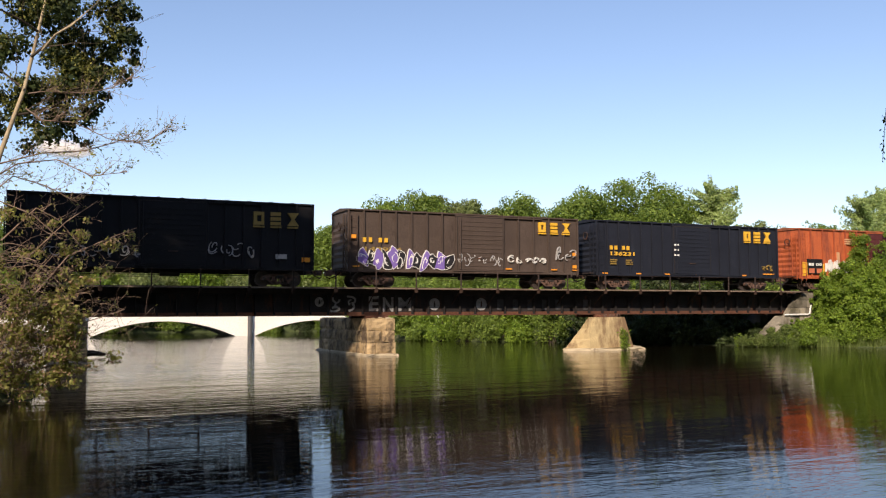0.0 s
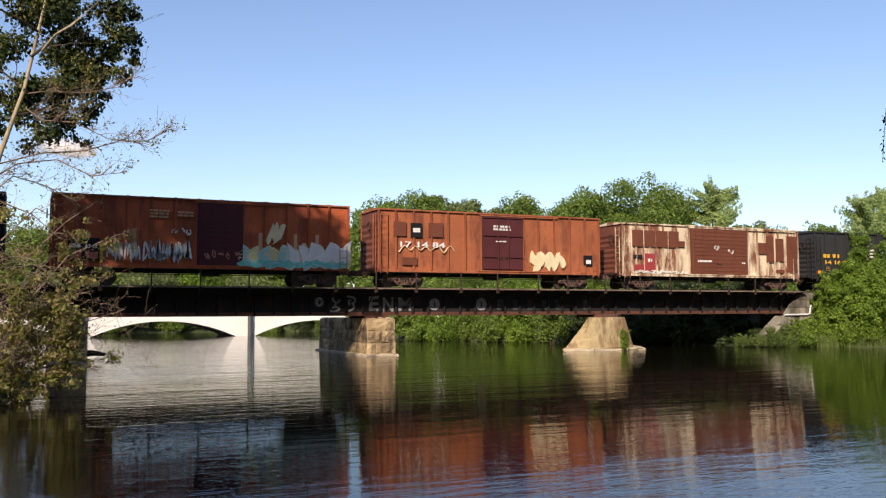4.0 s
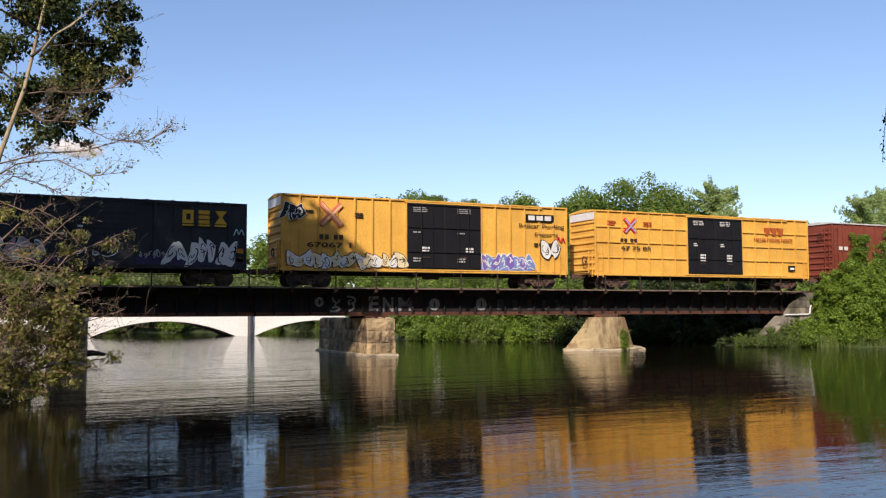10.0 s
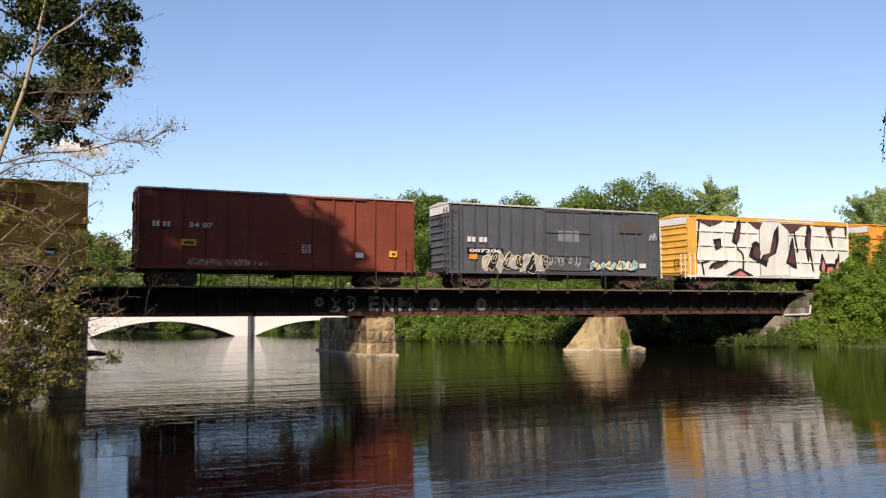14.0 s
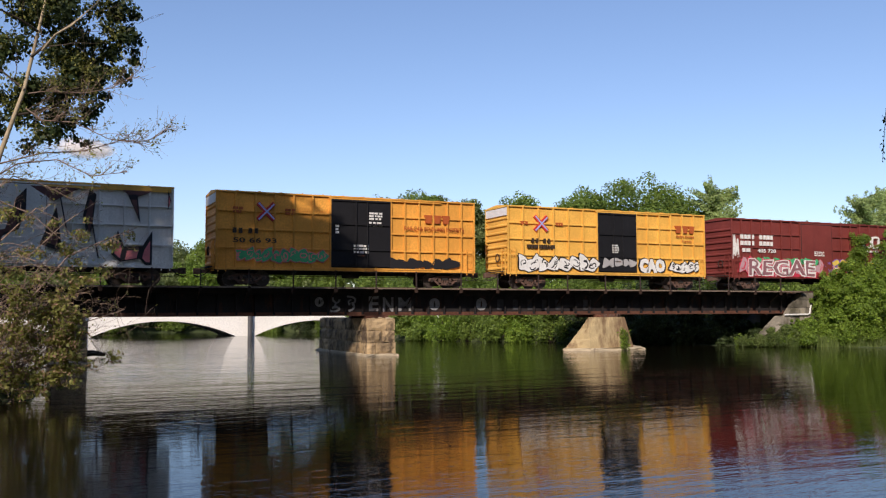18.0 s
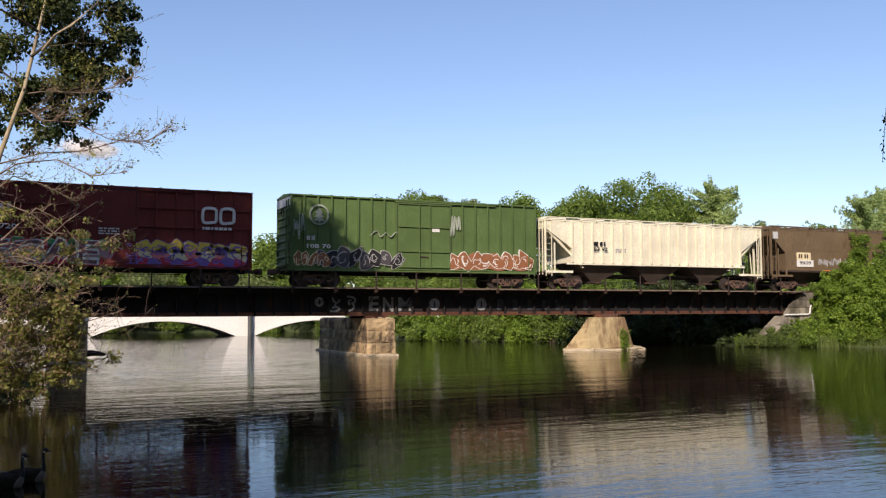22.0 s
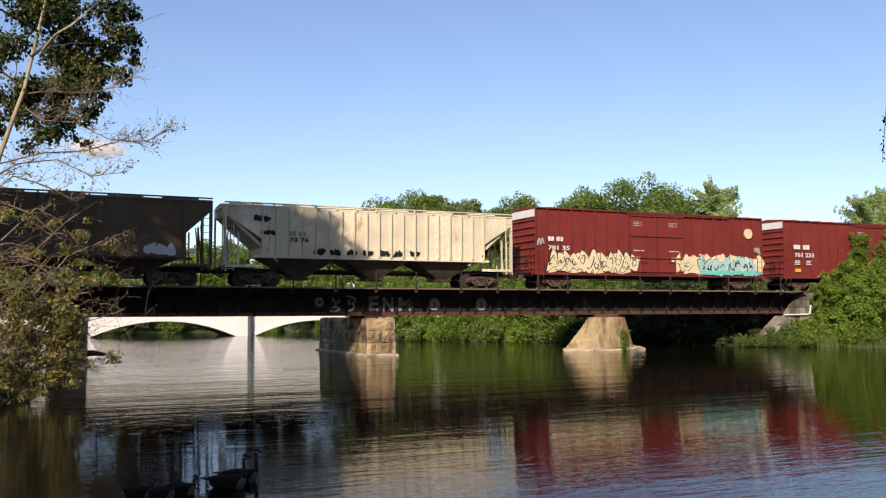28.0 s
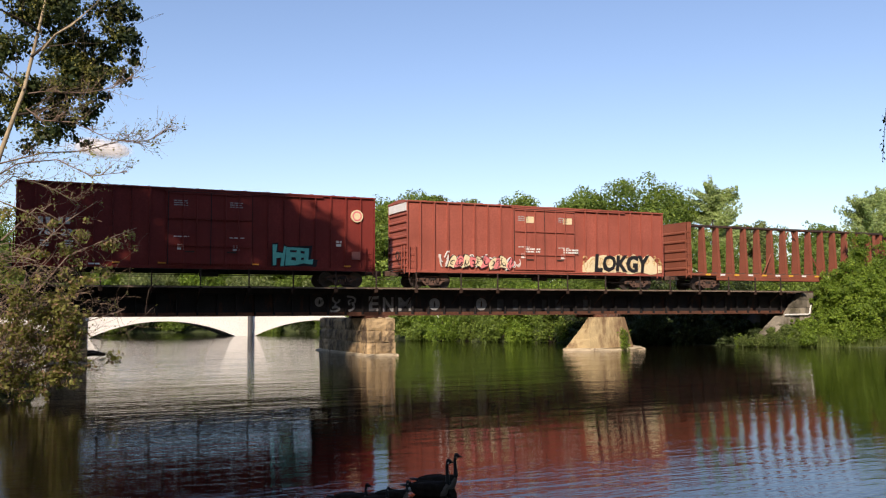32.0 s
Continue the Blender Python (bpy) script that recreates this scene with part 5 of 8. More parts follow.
def boxcar(s0, length, height, body, label, group="boxcars", frame_style="posts", panels=13, door=(0.42, 0.62), door_kind="corrugated", door_mat=None,
           roof=None, excess=False, post_mat=None, sill=0.88, end_mat=None, ladders="full", wide_posts=0.1):
    """A boxcar on two trucks; its body runs from -length / 2 to length / 2."""
    hx = length / 2
    car = thing("boxcar", label, "boxcar", (s0 + hx, TRACK_Y, RAIL), group=group)
    TRAIN.append((car, s0 + hx))
    H = height
    roof, post_mat, end_mat, door_mat = roof or body, post_mat or body, end_mat or body, door_mat or body
    part("body", Geo().box(-hx + 0.1, hx - 0.1, SIDE, -SIDE, 0.96, H - 0.07), body, car)
    # corrugated ends
    zs, out = np.linspace(1.0, H - 0.62, 9), []
    for i in range(8):
        a, c = zs[i], zs[i + 1]
        out += [(0.0, a), (0.0, a + 0.15), (0.085, a + 0.22), (0.085, a + 0.30), (0.0, a + 0.37)] if c - a > 0.4 else [(0.0, a), (0.06, (a + c) / 2)]
    out.append((0.0, H - 0.1))
    for s in (-1, 1):
        pts = [(s * (hx - 0.09 + dx), z) for dx, z in out]
        part("end_wall", Geo().prism([(s * (hx - 0.3), 1.0), *pts, (s * (hx - 0.3), H - 0.1)], SIDE + 0.02, -SIDE - 0.02), end_mat, car)
        if excess:
            part("end_marking", Geo().box(min(s * (hx - 0.05), s * (hx + 0.004)), max(s * (hx - 0.05), s * (hx + 0.004)), SIDE + 0.03, -SIDE - 0.03, H - 0.62, H - 0.14), M["white"], car, "white painted upper end panel")
    g = Geo().section([(-1.53, H - 0.09), (-1.53, H - 0.01), (0, H + 0.13), (1.53, H - 0.01), (1.53, H - 0.09)], -hx, hx)
    k = int(length / 1.2)
    for i in range(1, k):
        x = -hx + length * i / k
        g.section([(-1.54, H - 0.04), (-1.54, H + 0.02), (0, H + 0.16), (1.54, H + 0.02), (1.54, H - 0.04)], x - 0.03, x + 0.03)
    part("roof", g, roof, car)
    for y0, y1 in ((-1.50, -1.38), (1.38, 1.50)):
        part("side_sill", Geo().box(-hx, hx, y0, y1, sill, 1.05, 0.01), body, car)
    # posts, one object each on the near side, in mirrored pairs on the other
    da, db = -hx + door[0] * length, -hx + door[1] * length
    pm = Geo().box(-wide_posts / 2, wide_posts / 2, FACE, SIDE + 0.01, 1.02, H - 0.09, 0.012).mesh("post")
    pm.materials.append(post_mat)
    xs = [-hx + 0.06, hx - 0.06, da - 0.05, db + 0.05]
    nl = max(2, round(panels * door[0] / (1 - door[1] + door[0])))
    nr = max(2, panels - nl)
    xs += [-hx + (da + hx) * i / nl for i in range(1, nl)] + [db + (hx - db) * i / nr for i in range(1, nr)]
    for x in xs:
        for turn in (0, math.pi):
            p = part("post", pm, post_mat, car)
            p.location, p.rotation_euler = (x, 0, 0), (0, 0, turn)
    if frame_style == "grid":
        for fz in (0.26, 0.5, 0.74):
            z = 1.0 + (H - 1.0) * fz
            for a, c in ((-hx, da - 0.1), (db + 0.1, hx)):
                part("rib", Geo().box(a, c, FACE + 0.012, SIDE + 0.01, z - 0.045, z + 0.045, 0.01), post_mat, car)
                part("rib", Geo().box(a, c, -SIDE - 0.01, -FACE - 0.012, z - 0.045, z + 0.045, 0.01), post_mat, car)
    part("far_door", Geo().box(da, db, -SIDE - 0.02, -FACE + 0.01, 1.1, H - 0.2, 0.012), door_mat, car)
    # door
    nd = 2 if door_kind == "double_plug" else 1
    for i in range(nd):
        a, c = da + (db - da) * i / nd + 0.01, da + (db - da) * (i + 1) / nd - 0.01
        d = Geo().box(a, c, FACE - 0.012, SIDE, 1.08, H - 0.2, 0.012)
        dr = part("door", d, door_mat, car)
        # dark strips drawn along the door edges to stand for the shadowed gap
        gap_strip = Geo()
        for x in (a, c):
            gap_strip.box(x - 0.012, x + 0.012, FACE - 0.016, SIDE, 1.08, H - 0.2)
        gap_strip.box(a + 0.02, c - 0.02, FACE - 0.015, SIDE, H - 0.235, H - 0.2)
        part("door_seal", gap_strip, M["under"], dr, "dark strip drawn for the door's shadowed gap")
        if door_kind == "corrugated":
            rm = Geo().prism([(a + 0.08, 0), (c - 0.08, 0), (c - 0.08, 0.09), (a + 0.08, 0.09)], FACE - 0.035, FACE - 0.012).mesh("door_rib")
            rm.materials.append(door_mat)
            z = 1.3
            while z < H - 0.4:
                part("door_rib", rm, door_mat, dr).location = (0, 0, z)
                z += 0.27
        elif door_kind != "smooth":
            for z in (1.15, (H + 0.9) * 0.34, (H + 0.9) * 0.58, H - 0.3):
                part("door_rib", Geo().box(a + 0.04, c - 0.04, FACE - 0.085, FACE - 0.012, z, z + 0.06), door_mat, dr)
        if door_kind != "smooth":
            for x in ((a + c) / 2 - 0.35, (a + c) / 2 + 0.35) if door_kind != "corrugated" else (a + 0.15,):
                part("lock_bar", Geo().tube([(x, FACE - 0.10, 1.12), (x, FACE - 0.10, H - 0.3)], 0.034, 6), door_mat, dr)
            part("door_handle", Geo().box((a + c) / 2 - 0.25, (a + c) / 2 + 0.25, FACE - 0.06, FACE - 0.03, 1.75, 1.82), M["steel"], dr)
    part("door_track", Geo().box(da - 0.3, min(db + (db - da) * 0.9, hx - 0.2), FACE - 0.02, SIDE, 1.0, 1.07), post_mat, car)
    part("door_header", Geo().box(da - 0.15, min(db + (db - da) * 0.9, hx - 0.2), FACE - 0.02, SIDE, H - 0.19, H - 0.12), post_mat, car)
    top = H - 0.3 if ladders == "full" else 2.5
    ladder(car, -hx + 0.15, FACE, 0.75, top, post_mat)
    ladder(car, hx - 0.6, FACE, 0.75, 2.3, post_mat)
    ladder(car, -hx - 0.05, -1.25, 0.8, top, post_mat, along="y")
    for s in (-1, 1):
        part("sill_step", Geo().tube([(s * (hx - 0.15), -1.48, 0.95), (s * (hx - 0.15), -1.48, 0.45), (s * (hx - 0.6), -1.48, 0.45), (s * (hx - 0.6), -1.48, 0.95)], 0.018, 5), M["steel"], car)
    part("crossover_platform", Geo().box(-hx - 0.28, -hx + 0.02, -1.1, 1.1, 1.02, 1.07), M["steel"], car)
    part("brake_wheel", Geo().disc(0, -0.03, 0.03, 0, 0.26, 14, 0.22), M["steel"], car).matrix_local = Matrix.Translation((-hx - 0.2, -0.55, 1.9 if ladders != "full" else H - 1.0)) @ Matrix.Rotation(math.pi / 2, 4, "Z")
    underframe(car, hx)
    trucks(car, hx - 1.85, s0 + hx)
    couplers(car, hx)
    return car, length, H


# -- marks and lettering on the car sides --
DEEP = 0.006


def at_x(car, f):
    return (f - 0.5) * car[1]


def plate(car, name, f0, f1, z0, z1, m, label="", out=0.0):
    """A painted rectangle or a small sheet on the side, from f0 to f1 of the car's length."""
    return part(name, Geo().box(at_x(car, f0), at_x(car, f1), FACE - DEEP - out, SIDE, z0, z1), m, car[0], label)


def bars(car, f, z, width, rows, m, height=0.09, gap=0.06, seed=0, out=0.0, name="stencil", label=""):
    """Small unreadable lettering as short bars."""
    rng = np.random.default_rng(seed)
    for r in range(rows):
        x, end = at_x(car, f), at_x(car, f) + width
        zz = z - r * (height + gap)
        while x < end - 0.04:
            w = min(rng.uniform(0.08, 0.3), end - x)
            part(name, Geo().box(x, x + w, FACE - DEEP - out, SIDE, zz - height, zz), m, car[0], label)
            x += w + rng.uniform(0.035, 0.09)


def spaced_mark(car, f, z, height, m, width=1.7, n=4, out=0.0):
    """A reporting mark as evenly spaced plain blocks."""
    x0, y = at_x(car, f), FACE - DEEP - out
    step = width / n
    for k in range(n):
        g = Geo()
        x = x0 + step * k * 0.86 + (0.14 * width if k >= n / 2 else 0)
        w = min(step * 0.56, height * 0.66)
        g.box(x, x + w, y, SIDE, z - height, z)
        part("reporting_mark", g, m, car[0])


def words(car, text, f, z, height, m, width=None, fat=0.008, out=0.0, name="lettering", label="", parent=None, jag=0.0, lean=0.0):
    me = text_mesh(text, height, m, 0.012, fat)
    xs = [v.co.x for v in me.vertices]
    zs = [v.co.z for v in me.vertices]
    sx = width / (max(xs) - min(xs)) if width else 1.0
    sz = height / (max(zs) - min(zs))
    me.transform(Matrix.Translation((-min(xs), 0, -min(zs))))
    me.transform(Matrix.Diagonal((sx, 1, sz, 1)))
    if jag:
        for v in me.vertices:
            q = noise.noise_vector((v.co.x * 1.7, 3.1, v.co.z * 1.7))
            v.co.x += q.x * jag + lean * v.co.z
            v.co.z += q.z * jag
    ob = part(name, me, m, parent or car[0], label)
    ob.location = (at_x(car, f), FACE - DEEP - out + 0.008, z)
    return ob


def stroke(g, pts, w, y0, y1):
    """A ribbon of width w along points in the x-z plane, as one solid strip."""
    k = len(pts)
    left, right = [], []
    for i in range(k):
        d = Vector((pts[min(i + 1, k - 1)][0] - pts[max(i - 1, 0)][0], pts[min(i + 1, k - 1)][1] - pts[max(i - 1, 0)][1]))
        d = d.normalized() if d.length > 1e-6 else Vector((1, 0))
        left.append((pts[i][0] - d.y * w / 2, pts[i][1] + d.x * w / 2))
        right.append((pts[i][0] + d.y * w / 2, pts[i][1] - d.x * w / 2))
    v = [(x, y, z) for y in (y0, y1) for side in (left, right) for x, z in side]
    f = []
    for i in range(k - 1):
        f += [(i, i + 1, k + i + 1, k + i), (2 * k + i, 3 * k + i, 3 * k + i + 1, 2 * k + i + 1), (i, 2 * k + i, 2 * k + i + 1, i + 1), (k + i, k + i + 1, 3 * k + i + 1, 3 * k + i)]
    f += [(0, k, 3 * k, 2 * k), (k - 1, 3 * k - 1, 4 * k - 1, 2 * k - 1)]
    g.add(v, f)


def smooth_path(pts, n=4):
    out = []
    for i in range(len(pts) - 1):
        p0, p1, p2, p3 = pts[max(i - 1, 0)], pts[i], pts[i + 1], pts[min(i + 2, len(pts) - 1)]
        for j in range(n):
            t = j / n
            out.append(tuple(0.5 * (2 * p1[c] + (p2[c] - p0[c]) * t + (2 * p0[c] - 5 * p1[c] + 4 * p2[c] - p3[c]) * t * t + (3 * p1[c] - p0[c] - 3 * p2[c] + p3[c]) * t ** 3) for c in (0, 1)))
    return out + [pts[-1]]


def shard(cx, cz, rx, rz, tilt, rng):
    """A swollen, pointed paint shape with an uneven edge."""
    k = int(rng.integers(6, 9))
    pts = []
    for i in range(k):
        a = 2 * math.pi * (i + rng.uniform(-0.3, 0.3)) / k
        r = rng.uniform(0.62, 0.9) if i % 2 else rng.uniform(0.95, 1.3)
        x, z = math.copysign(abs(math.cos(a)) ** 0.6, math.cos(a)) * r, math.copysign(abs(math.sin(a)) ** 0.6, math.sin(a)) * r
        pts.append((cx + rx * x + tilt * rz * z, min(max(cz + rz * z, cz - rz * 1.05), cz + rz * 1.25)))
    return smooth_path(pts + [pts[0]], 2)[:-1]


def grown(pts, w):
    """The outline moved outward by about w."""
    cx, cz = sum(p[0] for p in pts) / len(pts), sum(p[1] for p in pts) / len(pts)
    out = []
    for x, z in pts:
        d = math.hypot(x - cx, z - cz) + 1e-6
        out.append((x + (x - cx) / d * w, z + (z - cz) / d * w))
    return out


def graffiti(car, f0, f1, z0, z1, fill, edge=None, seed=0, letters=4, fat=0.26, cloud=None, second=None, out=0.0):
    """Spray-painted piece that cannot be read: crowded swollen shapes with an edge and bent inner lines, or, with no edge, bare bent lines."""
    rng = np.random.default_rng(seed)
    xa, xb = at_x(car, f0), at_x(car, f1)
    n = max(2, round(letters * 1.7))
    w, h = (xb - xa) / n, z1 - z0
    y = FACE - DEEP - out
    if cloud:
        g = Geo()
        k = 44
        ph = rng.uniform(0, 6.28, 3)
        for i in range(k):
            quad = []
            for j in (i, i + 1):
                u = j / k
                soft = min(1.0, 6 * min(u, 1 - u) + 0.25)
                quad.append((xa + (xb - xa) * u, z0 + h * 0.05 * (1 + math.sin(23 * u + ph[0])), z1 - h * (1 - soft) * 0.6 - h * (0.12 + 0.10 * abs(math.sin(9 * u * letters / 4 + ph[1])) + 0.06 * math.sin(31 * u + ph[2]))))
            (p, a, b), (q, c, d) = quad
            g.prism([(p, a), (q, c), (q, d), (p, b)], y, SIDE)
        part("graffiti_cloud", g, cloud, car[0])
        y -= 0.003
    line = max(0.04, 0.17 * fat)

    def bent(cx, cz, rx, rz, tilt):
        a, turn = rng.uniform(0, 6.28), rng.uniform(1.2, 3.6) * (-1) ** int(rng.integers(0, 2))
        ex, ez, r0, r1 = rng.uniform(0.35, 0.85), rng.uniform(0.35, 0.85), rng.uniform(0.7, 1.0), rng.uniform(0.2, 1.0)
        ox, oz = rng.uniform(-0.25, 0.25), rng.uniform(-0.25, 0.25)
        pts = []
        for i in range(6):
            r, b = r0 + (r1 - r0) * i / 5, a + turn * i / 5
            u, v = ox + ex * r * math.cos(b), oz + ez * r * math.sin(b)
            pts.append((cx + rx * u + tilt * rz * v, cz + rz * v))
        return smooth_path(pts, 3)

    for i in range(n):
        cx, cz = xa + w * (i + 0.5 + rng.uniform(-0.15, 0.15)), z0 + h * (0.48 + rng.uniform(-0.08, 0.08))
        rx, rz, tilt = w * rng.uniform(0.50, 0.75), h * rng.uniform(0.34, 0.48), rng.uniform(-0.3, 0.5)
        yy = y - 0.0012 * i
        if edge or fat >= 0.2:
            body = shard(cx, cz, rx, rz, tilt, rng)
            if edge:
                part("graffiti_outline", Geo().prism(grown(body, line), yy, SIDE), edge, car[0])
            part("graffiti_shape", Geo().prism(body, yy - 0.004, SIDE if not edge else yy), second if second and i % 2 else fill, car[0])
        g = Geo()
        for q in range(3):
            if edge:
                stroke(g, bent(cx, cz, rx, rz, tilt), line * rng.uniform(0.7, 1.5), yy - 0.0075 - 0.0006 * q, yy - 0.004)
            else:
                stroke(g, bent(cx, cz, rx * 1.1, rz * 1.1, tilt), max(0.045, 0.22 * fat * min(w * 1.4, h)), yy - 0.0045 - 0.0006 * q, SIDE)
        part("graffiti_line", g, edge or fill, car[0])


def scribble(car, f0, f1, z0, z1, m, seed=0, width=0.05, loops=6):
    rng = np.random.default_rng(seed)
    xa, xb = at_x(car, f0), at_x(car, f1)
    pts = [(xa + (xb - xa) * (i / (2 * loops) + rng.normal(0, 0.02)), z0 + (z1 - z0) * (rng.uniform(0.65, 1) if i % 2 else rng.uniform(0, 0.35))) for i in range(2 * loops + 1)]
    g = Geo()
    stroke(g, smooth_path(pts), width, FACE - DEEP - 0.002, SIDE)
    part("graffiti_tag", g, m, car[0])


def blocks_mark(car, f, z, m, size=0.72, gap=1.35, under=True):
    """The road's three-piece mark as plain shapes: a hollow block, a stack of bars and an hourglass, underlined."""
    x, y = at_x(car, f), FACE - DEEP
    s, x2, x3 = size, x + gap, x + 2 * gap
    for k, pieces in enumerate((((0, 0.28, 0, 1), (0.28, 0.60, 0.74, 1), (0.28, 0.60, 0, 0.26), (0.60, 0.82, 0.0, 1)), ((0, 0.8, 0.72, 1), (0, 0.8, 0.36, 0.62), (0, 0.8, 0, 0.26)))):
        g = Geo()
        for a, b, c, d in pieces:
            g.box(x + k * gap + a * s, x + k * gap + b * s, y - 0.001 * (c > 0.3), SIDE, z + c * s, z + d * s)
        part("road_mark", g, m, car[0], "plain block mark")
    g = Geo()
    g.prism([(x3, z), (x3 + 0.9 * s, z), (x3 + 0.55 * s, z + 0.5 * s), (x3 + 0.35 * s, z + 0.5 * s)], y, SIDE)
    g.prism([(x3, z + s), (x3 + 0.35 * s, z + 0.5 * s), (x3 + 0.55 * s, z + 0.5 * s), (x3 + 0.9 * s, z + s)], y, SIDE)
    part("road_mark", g, m, car[0], "plain hourglass mark")
    if under:
        for q in (x, x2, x3):
            part("mark_underline", Geo().box(q, q + 0.85 * s, y, SIDE, z - 0.2 * s, z - 0.08 * s), m, car[0])


def sill_tags(car, fs, m, z=1.07, w=0.38, h=0.075):
    for f in fs:
        x = at_x(car, f)
        part("reflector", Geo().box(x, x + w, FACE - DEEP, SIDE, z - h, z), m, car[0])


def crossed(car, f, z, r, a, b):
    """A crossed-bars emblem."""
    x, y = at_x(car, f), FACE - DEEP
    g = Geo()
    stroke(g, [(x - r, z - r), (x + r, z + r)], r * 0.5, y, SIDE)
    stroke(g, [(x - r, z + r), (x + r, z - r)], r * 0.5, y - 0.001, SIDE)
    part("emblem", g, a, car[0], "crossed bars emblem")
    g = Geo()
    stroke(g, [(x - r * 0.9, z - r), (x + r, z + r * 0.9)], r * 0.2, y - 0.004, y)
    stroke(g, [(x - r * 0.9, z + r), (x + r, z - r * 0.9)], r * 0.2, y - 0.005, y)
    part("emblem_stripe", g, b, car[0])


def tee_mark(car, f, z, m, s=0.55):
    """The leasing pool's mark as three plain blocks."""
    x, y = at_x(car, f), FACE - DEEP
    g = Geo()
    for k in range(3):
        a = x + k * s * 1.15
        g.prism([(a + 0.18 * s, z), (a + 0.82 * s, z), (a + s, z + s), (a, z + s)], y, SIDE)
    part("pool_mark", g, m, car[0], "plain block mark")


def hopper(s0, length, height, body, label, smooth_side=False, ribs=18, low=1.68):
    """A covered hopper car with sloped ends, end cages and three outlets."""
    hx = length / 2
    car = thing("hopper_car", label, "hopper car", (s0 + hx, TRACK_Y, RAIL), group="covered hopper cars")
    TRAIN.append((car, s0 + hx))
    H, cut = height, 1.45 if smooth_side else 2.05
    side = [(-hx + 0.1, H - 0.1), (-hx + 0.1, H - 0.6), (-hx + cut, H - 1.85), (-hx + cut, low), (hx - cut, low), (hx - cut, H - 1.85), (hx - 0.1, H - 0.6), (hx - 0.1, H - 0.1)]
    part("body", Geo().prism(side[::-1], -1.5, 1.5), body, car)
    for s in (-1, 1):
        g = Geo().prism([(s * (hx - 0.2), H - 0.7), (s * (hx - 2.9), 1.35), (s * (hx - 3.05), 1.35), (s * (hx - 0.4), H - 0.6)], -1.38, 1.38)
        part("slope_sheet", g, body, car)
        for y in (-1.46, 1.46):
            part("end_post", Geo().box(min(s * hx, s * (hx - 0.1)), max(s * hx, s * (hx - 0.1)), y - 0.05, y + 0.05, 1.0, H - 0.1), body, car)
            part("cage_post", Geo().box(s * (hx - 0.75) - 0.04, s * (hx - 0.75) + 0.04, y - 0.04, y + 0.04, 1.1, H - 1.5), body, car)
            part("end_sill", Geo().box(min(s * hx, s * (hx - 2.1)), max(s * hx, s * (hx - 2.1)), y - 0.05, y + 0.05, 1.0, 1.15), body, car)
        for y in (-0.8, 0.0, 0.8):
            part("end_brace", Geo().tube([(s * (hx - 0.3), y, 1.1), (s * (hx - 0.5), y, H - 1.3)], 0.04, 5), body, car)
        part("end_platform", Geo().box(min(s * hx, s * (hx - 2.0)), max(s * hx, s * (hx - 2.0)), -1.4, 1.4, 1.02, 1.08), M["under"], car)
        ladder(car, s * (hx - 0.28) - 0.21, -1.51, 0.8, H, body)
        ladder(car, s * (hx - 0.02), -1.2, 0.9, H, body, along="y")
    part("roof", Geo().section([(-1.52, H - 0.12), (-1.52, H - 0.03), (-1.2, H + 0.06), (0, H + 0.16), (1.2, H + 0.06), (1.52, H - 0.03), (1.52, H - 0.12)], -hx, hx), body, car)
    part("running_board", Geo().box(-hx, hx, -1.60, -1.34, H + 0.10, H + 0.15), body, car)
    for i in range(int(length / 1.2)):
        x = -hx + 0.3 + 1.2 * i
        part("board_bracket", Geo().box(x - 0.04, x + 0.04, -1.59, -1.45, H - 0.08, H + 0.10), body, car)
    part("running_board", Geo().box(-hx + 0.2, hx - 0.2, 1.0, 1.25, H + 0.12, H + 0.16), M["steel"], car)
    for k in range(6):
        x = -hx + length * (k + 0.5) / 6
        part("hatch", Geo().box(x - 0.9, x + 0.9, -0.32, 0.32, H + 0.12, H + 0.24, 0.03), body, car)
    if not smooth_side:
        rm = Geo().box(-0.045, 0.045, -1.62, -1.49, low, H - 0.12, 0.008).mesh("post")
        rm.materials.append(body)
        for i in range(ribs + 1):
            x = -hx + cut + (length - 2 * cut) * i / ribs
            for turn in (0, math.pi):
                p = part("post", rm, body, car)
                p.location, p.rotation_euler = (x, 0, 0), (0, 0, turn)
    else:
        part("seam", Geo().box(-hx + cut, hx - cut, -1.515, -1.49, low + (H - low) * 0.48, low + (H - low) * 0.48 + 0.04), body, car)
        for x in (-hx + cut, hx - cut):
            part("post", Geo().box(x - 0.08, x + 0.08, -1.56, -1.49, 1.0, H - 0.12, 0.02), body, car)
    part("side_sill", Geo().box(-hx + cut - 0.4, hx - cut + 0.4, -1.54, -1.42, low - 0.14, low, 0.01), body if not smooth_side else M["steel"], car)
    for k in range(3):
        x = (k - 1) * (length - 2 * cut) / 3.05
        w = (length - 2 * cut) / 6.3
        g = Geo()
        top, bot = low - 0.02, 0.50
        v = [(x - w, -1.4, top), (x + w, -1.4, top), (x + w, 1.4, top), (x - w, 1.4, top), (x - 0.35, -0.55, bot), (x + 0.35, -0.55, bot), (x + 0.35, 0.55, bot), (x - 0.35, 0.55, bot)]
        g.add(v, [(0, 1, 2, 3), (7, 6, 5, 4), (0, 4, 5, 1), (1, 5, 6, 2), (2, 6, 7, 3), (3, 7, 4, 0)])
        hp = part("hopper_outlet", g, M["hopper_low"], car, "grimy sloped hopper outlet")
        part("outlet_gate", Geo().box(x - 0.5, x + 0.5, -0.75, 0.75, 0.38, 0.50), M["steel"], hp)
